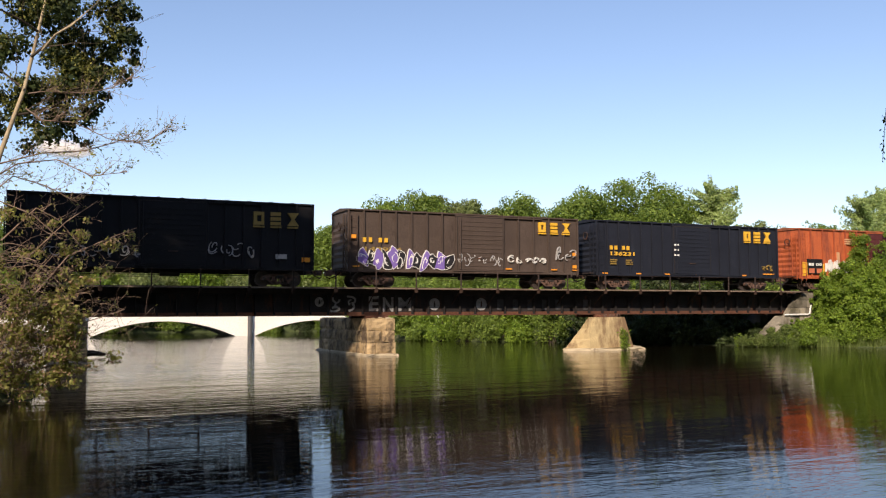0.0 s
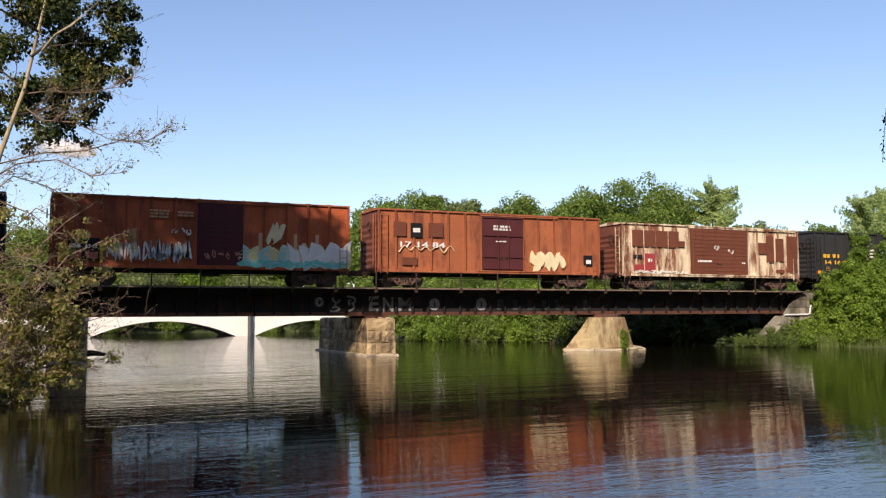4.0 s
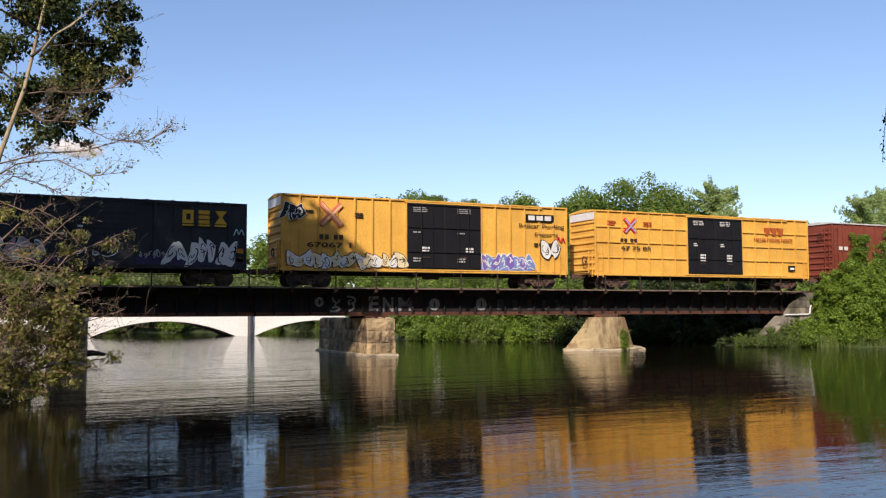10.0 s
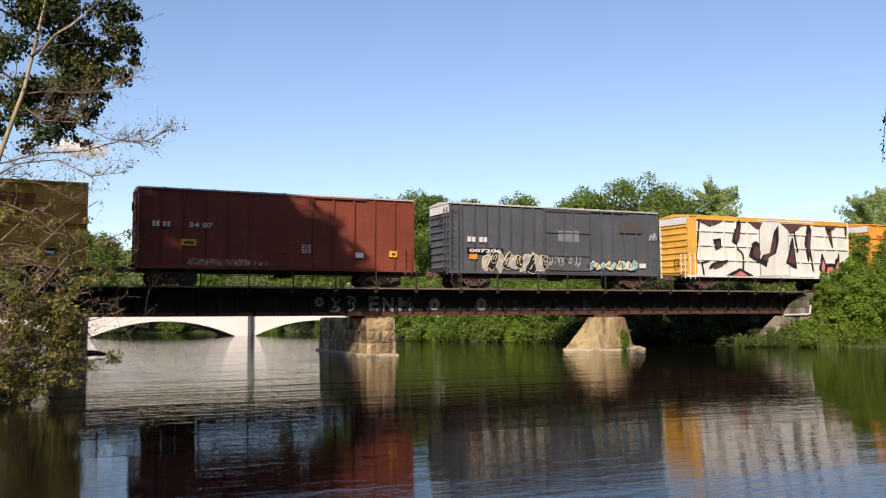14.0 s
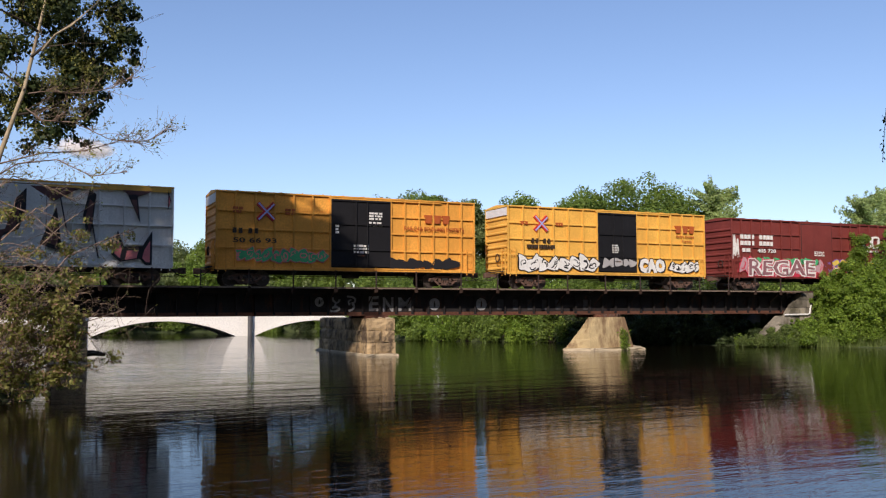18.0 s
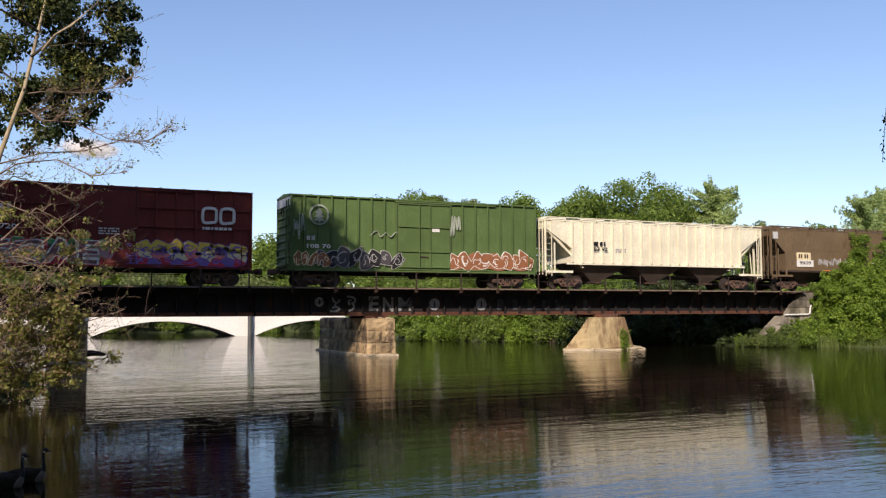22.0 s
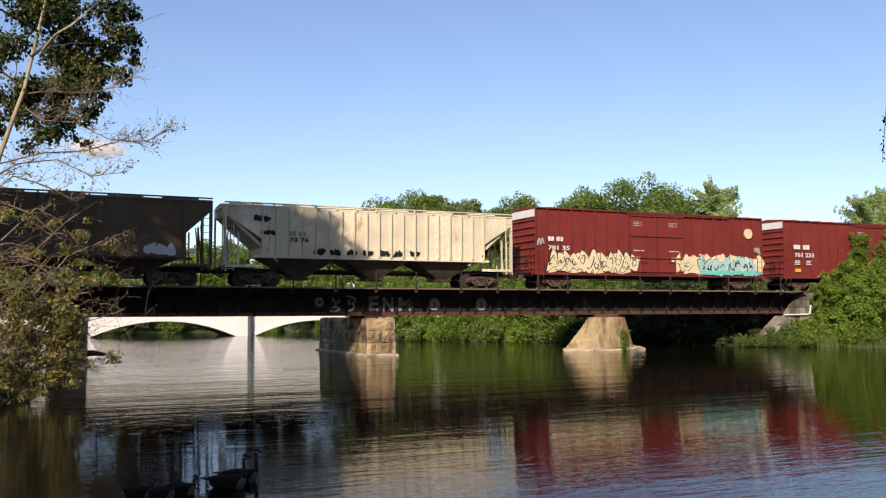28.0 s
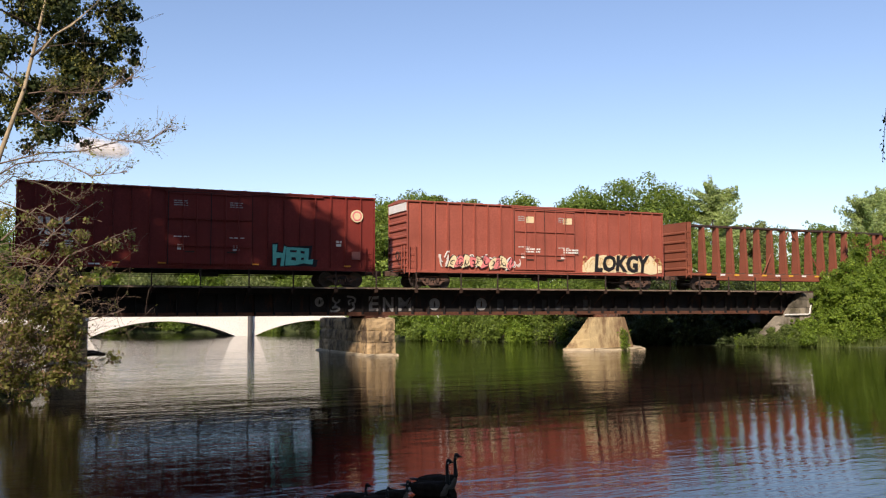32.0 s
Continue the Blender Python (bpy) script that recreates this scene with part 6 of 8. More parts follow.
    part("centre_sill", Geo().box(-hx, hx, -0.2, 0.2, 0.72, 1.0), M["under"], car)
    trucks(car, hx - 1.95, s0 + hx)
    couplers(car, hx)
    return car, length, H


M["hopper_low"] = surface("grimy_hopper_bottom", (0.10, 0.075, 0.055), 0.35, 1.2, 10, 0.85, stain=(0.03, 0.025, 0.02), amount=0.45, blotch=0.8)


def centrebeam(s0, length, height, body, label):
    hx = length / 2
    car = thing("centrebeam_flatcar", label, "flatcar", (s0 + hx, TRACK_Y, RAIL))
    TRAIN.append((car, s0 + hx))
    H = height
    part("deck", Geo().box(-hx, hx, -1.42, 1.42, 0.98, 1.14, 0.02), body, car)
    part("side_sill", Geo().box(-hx + 2.6, hx - 2.6, -1.44, -1.36, 0.68, 1.0), body, car)
    for s in (-1, 1):
        a = s * (hx - 0.02)
        out, z = [], 1.14
        while z < H - 0.5:
            out += [(a, z), (a, z + 0.2), (a + s * 0.09, z + 0.27), (a + s * 0.09, z + 0.36), (a, z + 0.43)]
            z += 0.62
        part("bulkhead", Geo().prism([(a - s * 0.22, 1.14), *out, (a, H), (a - s * 0.22, H)], -1.46, 1.46), body, car)
        part("bulkhead_post", Geo().box(min(a - s * 0.34, a), max(a - s * 0.34, a), -1.52, -1.40, 0.98, H, 0.02), body, car)
        ladder(car, a - 0.2, -1.52, 0.8, H - 0.4, body)
    n = int(length / 1.22)
    post = Geo().add([(-0.11, -0.36, 1.14), (0.11, -0.36, 1.14), (0.11, 0.36, 1.14), (-0.11, 0.36, 1.14), (-0.10, -0.2, H - 0.14), (0.10, -0.2, H - 0.14), (0.10, 0.2, H - 0.14), (-0.10, 0.2, H - 0.14)],
                     [(0, 1, 5, 4), (1, 2, 6, 5), (2, 3, 7, 6), (3, 0, 4, 7), (4, 5, 6, 7), (3, 2, 1, 0)])
    post = post.mesh("post")
    post.materials.append(body)
    for k in range(1, n):
        x = -hx + length * k / n
        part("post", post, body, car).location = (x, 0, 0)
        part("deck_riser", Geo().prism([(x - 0.08, 1.14), (x + 0.08, 1.14), (x + 0.08, 1.22), (x - 0.08, 1.22)], -1.4, 1.4), M["truck"], car)
        part("strap_winch", Geo().box(x + 0.35, x + 0.75, -1.47, -1.42, 1.0, 1.12), ink("yellow_reflector", (0.75, 0.42, 0.05)) if k % 2 else M["white"], car)
    part("top_chord", Geo().box(-hx + 0.1, hx - 0.1, -0.24, 0.24, H - 0.16, H, 0.02), M["steel"], car)
    for s in (-1, 1):
        part("brace", Geo().tube([(s * 0.15, -0.1, H - 0.2), (s * 0.75, -0.2, H - 1.2)], 0.05, 5), body, car)
        part("brace", Geo().tube([(s * 2.9, -0.25, 1.2), (s * 1.8, -0.2, H - 1.6)], 0.05, 5), body, car)
    part("centre_sill", Geo().box(-hx, hx, -0.25, 0.25, 0.7, 1.0), M["under"], car)
    trucks(car, hx - 2.1, s0 + hx)
    couplers(car, hx)
    return car, length, H

# -- paints --
P = {
    "rust_brown": paint("brown_oxide_paint", (0.12, 0.05, 0.032), 0.35),
    "black": paint("dull_black_paint", (0.016, 0.016, 0.018), 0.12, (0.05, 0.035, 0.028)),
    "drab": paint("dark_brown_grey_paint", (0.085, 0.062, 0.050), 0.25, (0.04, 0.028, 0.022)),
    "navy": paint("blue_black_paint", (0.017, 0.020, 0.030), 0.10, (0.05, 0.04, 0.035)),
    "charcoal": paint("charcoal_paint", (0.036, 0.037, 0.038), 0.12, (0.02, 0.018, 0.017)),
    "slate": paint("faded_charcoal_paint", (0.052, 0.054, 0.056), 0.15, (0.03, 0.026, 0.024)),
    "orange_red": paint("sun_faded_oxide_red_paint", (0.48, 0.118, 0.045), 0.55, (0.24, 0.06, 0.032)),
    "rust_orange": paint("rusty_orange_brown_paint", (0.40, 0.13, 0.058), 0.56, (0.20, 0.066, 0.036)),
    "cream": paint("cream_paint_with_rust", (0.76, 0.64, 0.44), 0.70, (0.20, 0.07, 0.04)),
    "patch": paint("oxide_patch_paint", (0.17, 0.058, 0.034), 0.3, (0.09, 0.035, 0.022)),
    "yellow": paint("yellow_boxcar_paint", (0.86, 0.46, 0.085), 0.12, (0.42, 0.18, 0.04)),
    "ochre": paint("deep_yellow_boxcar_paint", (0.80, 0.375, 0.065), 0.16, (0.36, 0.14, 0.035)),
    "red_brown": paint("boxcar_red_paint", (0.24, 0.062, 0.038), 0.2, (0.13, 0.04, 0.028)),
    "grey": paint("blue_grey_paint", (0.105, 0.112, 0.128), 0.22, (0.06, 0.05, 0.045)),
    "maroon": paint("maroon_paint", (0.20, 0.042, 0.034), 0.12, (0.11, 0.03, 0.025)),
    "green": paint("leaf_green_paint", (0.105, 0.165, 0.055), 0.14, (0.07, 0.08, 0.035)),
    "red": paint("deep_red_paint", (0.215, 0.036, 0.028), 0.14, (0.12, 0.028, 0.022)),
    "pink_red": paint("chalky_red_paint", (0.37, 0.105, 0.072), 0.16, (0.26, 0.07, 0.05)),
    "door_black": paint("black_door_paint", (0.014, 0.014, 0.016), 0.08, (0.04, 0.035, 0.03)),
    "plum": paint("plum_door_paint", (0.10, 0.028, 0.030), 0.18, (0.06, 0.02, 0.02)),
    "hop_cream": paint("cream_hopper_paint", (0.86, 0.79, 0.60), 0.12, (0.55, 0.36, 0.18)),
    "hop_worn": paint("worn_cream_hopper_paint", (0.82, 0.73, 0.52), 0.30, (0.44, 0.22, 0.09)),
    "hop_brown": paint("brown_grey_hopper_paint", (0.165, 0.115, 0.066), 0.3, (0.10, 0.06, 0.035)),
    "beam_red": paint("faded_red_beam_paint", (0.26, 0.085, 0.05), 0.3, (0.14, 0.05, 0.032)),
    "sprayed_white": paint("white_spray_over_yellow", (0.87, 0.84, 0.75), 0.06, (0.62, 0.5, 0.34)),
    "galv": paint("galvanised_roof", (0.62, 0.60, 0.54), 0.2, (0.38, 0.26, 0.17), 0.5),
}
Y_MARK = ink("yellow_mark_paint", (0.80, 0.45, 0.04))
Y_DIM = ink("dull_yellow_mark_paint", (0.30, 0.20, 0.05), 0.3)
ORANGE = ink("orange_reflector", (0.85, 0.32, 0.03))
WHITE = ink("white_mark_paint", (0.78, 0.77, 0.72))
DIRTY = ink("dirty_white_spray", (0.42, 0.41, 0.40), 0.4)
CREAM = ink("cream_spray", (0.80, 0.68, 0.42))
BLACK = ink("black_spray", (0.015, 0.014, 0.016), 0.05)
TEAL = ink("teal_spray", (0.14, 0.60, 0.50))
AQUA = ink("pale_aqua_spray", (0.40, 0.62, 0.58))
GREENS = ink("bright_green_spray", (0.06, 0.42, 0.16))
PINK = ink("pink_spray", (0.75, 0.22, 0.22))
CRIMSON = ink("crimson_spray", (0.55, 0.04, 0.07))
VIOLET = ink("violet_spray", (0.20, 0.13, 0.42))
BLUE = ink("blue_spray", (0.20, 0.28, 0.55))
BROWN = ink("brown_spray", (0.30, 0.12, 0.05))
RED = ink("red_mark_paint", (0.62, 0.05, 0.04))
LETTER = ink("black_brown_lettering", (0.05, 0.03, 0.015))
RUSTRED = ink("rust_red_mark", (0.45, 0.10, 0.02))


def build_train():
    boxcar(-19.0, 15.7, 4.6, P["rust_brown"], "rust-brown steel boxcar leading the visible cars")

    c = boxcar(-0.85, 15.65, 4.62, P["black"], "black boxcar with faded white graffiti and yellow block marks", door=(0.40, 0.62))
    blocks_mark(c, 0.78, 3.35, Y_DIM, 0.72, 0.95)
    graffiti(c, 0.12, 0.42, 1.15, 2.3, DIRTY, None, 11, 4, 0.14)
    graffiti(c, 0.58, 0.80, 1.4, 2.6, INK["dirty_white_spray"], None, 12, 3, 0.10)
    plate(c, "stencil_panel", 0.86, 0.90, 1.5, 1.75, DIRTY)
    plate(c, "reflector", 0.955, 0.985, 1.35, 1.6, ORANGE)

    c = boxcar(16.79, 15.64, 4.50, P["drab"], "dark brown-grey boxcar with white and blue graffiti", panels=12, door=(0.445, 0.645))
    blocks_mark(c, 0.81, 3.55, Y_MARK, 0.62, 0.88)
    plate(c, "reflector", 0.012, 0.032, 2.75, 3.0, ORANGE)
    spaced_mark(c, 0.06, 2.85, 0.26, INK["yellow_mark_paint"], 1.7)
    words(c, "143974", 0.065, 2.05, 0.26, Y_DIM, 2.3)
    graffiti(c, 0.04, 0.42, 1.0, 2.25, VIOLET, WHITE, 13, 7, 0.17, second=BLACK)
    graffiti(c, 0.44, 0.64, 1.25, 2.2, DIRTY, None, 14, 4, 0.12, out=0.03)
    graffiti(c, 0.66, 0.85, 1.35, 2.1, WHITE, None, 15, 3, 0.09)
    graffiti(c, 0.88, 0.98, 1.3, 3.1, DIRTY, None, 16, 1, 0.07)
    sill_tags(c, (0.02, 0.53, 0.66, 0.87, 0.97), ORANGE, 1.22)
    plate(c, "reflector", 0.972, 0.99, 1.3, 1.5, ORANGE)
    plate(c, "reflector", 0.972, 0.99, 2.1, 2.3, ORANGE)

    c = boxcar(33.80, 15.75, 4.52, P["navy"], "blue-black boxcar with yellow block marks", panels=14, door=(0.40, 0.60))
    blocks_mark(c, 0.80, 3.50, Y_MARK, 0.66, 0.92)
    spaced_mark(c, 0.07, 2.85, 0.26, Y_MARK, 1.7)
    words(c, "136231", 0.07, 2.2, 0.26, Y_MARK, 1.9)
    bars(c, 0.07, 1.95, 0.5, 3, Y_DIM, 0.07, seed=5)
    bars(c, 0.15, 1.95, 0.5, 3, Y_DIM, 0.07, seed=6)
    for z in (3.1, 2.75, 2.4):
        bars(c, 0.40, z, 0.4, 1, WHITE, 0.12, seed=int(z * 10), out=0.03)
    sill_tags(c, (0.03, 0.20, 0.35, 0.5, 0.65, 0.78), ORANGE)
    plate(c, "reflector", 0.91, 0.97, 1.12, 1.2, ORANGE)
    graffiti(c, 0.90, 0.97, 1.3, 1.9, Y_DIM, None, 17, 2, 0.1)

    c = boxcar(51.64, 15.67, 4.62, P["orange_red"], "sun-faded orange-red boxcar with patches and graffiti", panels=11, door=(0.455, 0.61), door_mat=P["plum"], roof=P["rust_orange"])
    plate(c, "patch_panel", 0.05, 0.145, 1.25, 2.35, P["door_black"], "black painted patch")
    words(c, "6342", 0.10, 1.85, 0.2, WHITE, 0.6, out=0.01)
    bars(c, 0.055, 2.05, 0.5, 1, WHITE, 0.2, seed=9, out=0.01)
    plate(c, "patch_panel", 0.055, 0.09, 1.3, 1.65, ink("salmon_patch", (0.55, 0.16, 0.08)), out=0.012)
    plate(c, "patch_panel", 0.105, 0.14, 1.3, 1.65, INK["salmon_patch"], out=0.012)
    plate(c, "stencil_stripe", 0.02, 0.045, 1.1, 2.1, Y_MARK)
    plate(c, "stencil_stripe", 0.147, 0.155, 1.1, 2.0, Y_MARK)
    bars(c, 0.30, 3.95, 1.0, 3, ink("tan_stencil", (0.62, 0.36, 0.2)), 0.1, seed=3, out=0.03)
    bars(c, 0.39, 3.9, 0.8, 2, INK["tan_stencil"], 0.1, seed=4, out=0.03)
    scribble(c, 0.168, 0.215, 1.15, 2.45, WHITE, 21, 0.07, 5)
    scribble(c, 0.222, 0.27, 1.15, 2.45, WHITE, 121, 0.07, 5)
    scribble(c, 0.285, 0.435, 1.15, 2.4, WHITE, 22, 0.09, 14)
    scribble(c, 0.29, 0.43, 1.3, 1.8, WHITE, 122, 0.08, 10)
    graffiti(c, 0.37, 0.44, 2.55, 3.1, WHITE, None, 23, 2, 0.14)
    graffiti(c, 0.47, 0.60, 1.3, 2.1, ink("dull_pink_spray", (0.5, 0.2, 0.16)), None, 123, 3, 0.12, out=0.03)
    graffiti(c, 0.59, 0.99, 1.0, 2.35, AQUA, CREAM, 24, 6, 0.22, second=ink("pale_yellow_spray", (0.66, 0.60, 0.28)))
    graffiti(c, 0.60, 0.98, 1.0, 1.45, TEAL, AQUA, 124, 7, 0.22, out=0.012)
    graffiti(c, 0.78, 0.99, 1.1, 2.6, WHITE, None, 25, 4, 0.22, out=0.016)
    graffiti(c, 0.70, 0.75, 2.3, 3.6, CREAM, None, 26, 2, 0.22)
    for f in (0.245, 0.665, 0.79, 0.87):
        plate(c, "patch_panel", f, f + 0.013, 1.9, 2.9, INK["tan_stencil"])

    c = boxcar(69.04, 15.45, 4.60, P["rust_orange"], "rust-orange boxcar with a plum door and white number", panels=11, door=(0.44, 0.625), door_kind="plug", door_mat=P["plum"], end_mat=P["patch"])
    plate(c, "patch_panel", 0.065, 0.115, 3.0, 3.85, P["patch"], "dark oxide patch")
    plate(c, "patch_panel", 0.135, 0.18, 2.95, 3.8, P["door_black"], "black sign patch")
    plate(c, "sign_bars", 0.142, 0.172, 3.25, 3.5, WHITE, out=0.01)
    plate(c, "patch_panel", 0.21, 0.27, 3.0, 3.85, P["patch"], "dark oxide patch")
    words(c, "17 14 84", 0.09, 2.35, 0.34, WHITE, 2.9)
    scribble(c, 0.08, 0.32, 2.0, 2.6, CREAM, 27, 0.035, 5)
    plate(c, "patch_panel", 0.10, 0.16, 1.3, 1.75, P["patch"])
    bars(c, 0.49, 3.85, 1.2, 2, WHITE, 0.12, seed=8, out=0.04)
    bars(c, 0.50, 2.9, 0.8, 1, WHITE, 0.07, seed=8, out=0.04)
    graffiti(c, 0.66, 0.82, 1.1, 2.4, CREAM, None, 28, 4, 0.24)
    plate(c, "stencil_panel", 0.92, 0.96, 1.5, 2.15, P["door_black"])
    plate(c, "stencil_bars", 0.928, 0.952, 1.6, 1.85, WHITE, out=0.01)

    c = boxcar(86.26, 15.71, 4.42, P["cream"], "cream boxcar with rust-brown patches and wide brown doors", panels=10, door=(0.36, 0.685), door_mat=P["patch"], end_mat=P["patch"], roof=P["cream"])
    for a, b in ((0.055, 0.108), (0.118, 0.17), (0.182, 0.238), (0.247, 0.297)):
        plate(c, "patch_panel", a, b, 2.85, 3.95, P["patch"], "rust-brown painted-out patch")
    plate(c, "patch_panel", 0.30, 0.33, 2.9, 3.3, P["patch"])
    plate(c, "patch_panel", 0.12, 0.17, 1.2, 2.4, ink("crimson_patch", (0.34, 0.05, 0.05)), "crimson patch")
    plate(c, "patch_panel", 0.06, 0.11, 1.2, 1.65, INK["crimson_patch"])
    bars(c, 0.06, 2.3, 0.7, 1, BLACK, 0.25, seed=1)
    bars(c, 0.13, 2.05, 0.35, 1, WHITE, 0.22, seed=1, out=0.008)
    for a, b, z0, z1 in ((0.75, 0.80, 2.6, 3.4), (0.805, 0.845, 2.0, 3.9), (0.862, 0.905, 2.1, 3.75), (0.93, 0.99, 1.3, 3.95), (0.862, 0.905, 1.25, 1.5)):
        plate(c, "patch_panel", a, b, z0, z1, P["patch"], "rust-brown painted-out patch")
    graffiti(c, 0.49, 0.52, 2.7, 3.2, WHITE, None, 31, 1, 0.14, out=0.03)
    graffiti(c, 0.57, 0.60, 2.55, 2.95, WHITE, None, 32, 1, 0.14, out=0.03)
    bars(c, 0.40, 2.05, 1.2, 1, WHITE, 0.14, seed=3, out=0.03)
    bars(c, 0.65, 1.95, 0.3, 1, WHITE, 0.1, seed=3, out=0.03)
    graffiti(c, 0.06, 0.34, 1.0, 1.35, WHITE, None, 33, 8, 0.14)

    c = boxcar(103.59, 15.56, 4.42, P["charcoal"], "charcoal boxcar with yellow block marks and numbers", panels=12, door=(0.43, 0.635))
    blocks_mark(c, 0.79, 3.35, Y_MARK, 0.70, 0.80)
    spaced_mark(c, 0.06, 2.75, 0.28, Y_MARK, 1.7)
    words(c, "14 16 28", 0.065, 1.98, 0.30, Y_MARK, 2.6)
    bars(c, 0.07, 1.8, 0.4, 3, Y_DIM, 0.06, seed=5)
    plate(c, "reflector", 0.012, 0.045, 1.2, 1.5, ORANGE)
    plate(c, "reflector", 0.965, 0.99, 1.15, 1.4, ORANGE)
    for f, z in ((0.375, 3.2), (0.375, 2.95), (0.375, 2.7), (0.44, 3.05)):
        bars(c, f, z, 0.35, 1, WHITE, 0.13, seed=int(z * 7), out=0.03)
    bars(c, 0.43, 2.0, 0.12, 1, WHITE, 0.18, seed=4, out=0.03)
    scribble(c, 0.63, 0.66, 1.6, 1.95, WHITE, 34, 0.03, 2)
    plate(c, "stencil_panel", 0.865, 0.88, 1.45, 1.65, WHITE)
    sill_tags(c, (0.2, 0.38, 0.52, 0.66, 0.83), ORANGE)

    c = boxcar(120.69, 15.59, 4.47, P["slate"], "faded charcoal boxcar with white graffiti along the sill", panels=12, door=(0.43, 0.63))
    blocks_mark(c, 0.78, 3.3, Y_MARK, 0.70, 0.85)
    spaced_mark(c, 0.055, 2.95, 0.26, Y_MARK, 1.7)
    words(c, "14 10 42", 0.06, 2.25, 0.28, Y_MARK, 2.4)
    plate(c, "patch_stripe", 0.0, 0.99, 1.06, 1.48, ink("navy_lower_paint", (0.045, 0.035, 0.085), 0.4))
    graffiti(c, 0.14, 0.35, 1.1, 2.4, WHITE, BLACK, 35, 4, 0.22, second=ink("pale_mauve_spray", (0.55, 0.42, 0.46)))
    graffiti(c, 0.44, 0.57, 1.2, 2.2, WHITE, None, 36, 2, 0.07, out=0.03)
    graffiti(c, 0.64, 0.74, 1.3, 1.9, DIRTY, None, 37, 4, 0.1)
    graffiti(c, 0.73, 0.96, 1.05, 2.5, WHITE, BLACK, 38, 4, 0.26)
    scribble(c, 0.955, 0.99, 2.6, 3.2, AQUA, 39, 0.05, 2)
    for z in (1.25, 1.75):
        plate(c, "reflector", 0.008, 0.035, z, z + 0.3, ORANGE)
        plate(c, "reflector", 0.965, 0.99, z, z + 0.25, ORANGE)
    for f, z in ((0.36, 3.1), (0.45, 3.0), (0.40, 2.6)):
        bars(c, f, z, 0.3, 1, WHITE, 0.11, seed=int(z * 7), out=0.03)

    def yellow_car(s0, length, m, label, door, kind, style, panels):
        return boxcar(s0, length, 5.18, m, label, "yellow boxcars", style, panels, door, kind, P["door_black"], roof=m, excess=True, ladders="short")

    c = yellow_car(138.16, 18.7, P["yellow"], "yellow high-roofed boxcar with black double doors and graffiti", (0.405, 0.665), "double_plug", "posts", 13)
    crossed(c, 0.155, 4.1, 0.62, ink("pale_red_mark", (0.72, 0.20, 0.10)), ink("pale_orange_mark", (0.8, 0.5, 0.25)))
    bars(c, 0.075, 4.3, 0.5, 1, LETTER, 0.13, seed=2)
    bars(c, 0.23, 4.25, 0.5, 2, LETTER, 0.1, seed=4)
    graffiti(c, 0.0, 0.07, 3.7, 4.7, BLACK, WHITE, 41, 2, 0.16)
    spaced_mark(c, 0.12, 2.95, 0.28, LETTER, 1.5)
    words(c, "67067 1", 0.08, 2.2, 0.30, LETTER, 2.6)
    graffiti(c, 0.02, 0.40, 1.0, 2.0, WHITE, LETTER, 42, 8, 0.22, second=CREAM)
    plate(c, "mark_panel", 0.835, 0.945, 4.2, 4.65, P["door_black"], "black panel with plain white blocks")
    for k in range(3):
        plate(c, "mark_block", 0.845 + k * 0.032, 0.87 + k * 0.032, 4.28, 4.57, WHITE, out=0.01)
    words(c, "Railcar Pooling", 0.81, 3.75, 0.30, LETTER, 3.3, 0.002)
    words(c, "Experts", 0.87, 3.25, 0.26, LETTER, 1.7, 0.002)
    bars(c, 0.87, 2.85, 1.6, 1, LETTER, 0.22, seed=7)
    graffiti(c, 0.665, 0.86, 1.0, 2.1, VIOLET, WHITE, 43, 5, 0.28, second=BLUE, cloud=BLUE)
    graffiti(c, 0.90, 0.965, 1.9, 3.1, WHITE, BLACK, 44, 1, 0.2)
    scribble(c, 0.955, 0.99, 2.8, 3.3, RED, 45, 0.05, 2)
    for f in (0.425, 0.58):
        bars(c, f, 4.75, 0.9, 3, DIRTY, 0.05, seed=int(f * 50), out=0.03)
        bars(c, f, 3.3, 0.5, 1, DIRTY, 0.07, seed=int(f * 51), out=0.03)
        bars(c, f + 0.03, 2.4, 0.5, 2, WHITE, 0.12, seed=int(f * 52), out=0.05)
        bars(c, f, 1.75, 0.5, 2, DIRTY, 0.09, seed=int(f * 53), out=0.05)

    c = yellow_car(158.96, 18.85, P["yellow"], "yellow ribbed high-roofed boxcar with black double doors", (0.405, 0.66), "double_plug", "grid", 12)
    crossed(c, 0.15, 4.2, 0.45, RED, ink("pale_blue_mark", (0.35, 0.42, 0.7)))
    for f in (0.055, 0.21):
        bars(c, f, 4.5, 0.6, 2, RUSTRED, 0.13, seed=int(f * 90))
    spaced_mark(c, 0.11, 3.35, 0.26, LETTER, 1.4)
    words(c, "67 35 05", 0.11, 2.6, 0.26, LETTER, 2.4)
    tee_mark(c, 0.775, 3.95, RUSTRED, 0.55)
    words(c, "RAILCAR POOLING EXPERTS", 0.72, 3.5, 0.24, RUSTRED, 3.7, 0.002)
    for f in (0.43, 0.555):
        bars(c, f, 4.75, 0.9, 3, WHITE, 0.055, seed=int(f * 50), out=0.03)
        bars(c, f, 3.2, 0.35, 2, WHITE, 0.07, seed=int(f * 51), out=0.03)
        bars(c, f + 0.03, 2.45, 0.45, 3, WHITE, 0.12, seed=int(f * 52), out=0.05)
    plate(c, "stencil_panel", 0.895, 0.925, 1.4, 1.8, BLACK)
    plate(c, "stencil_bars", 0.899, 0.921, 1.5, 1.65, WHITE, out=0.01)

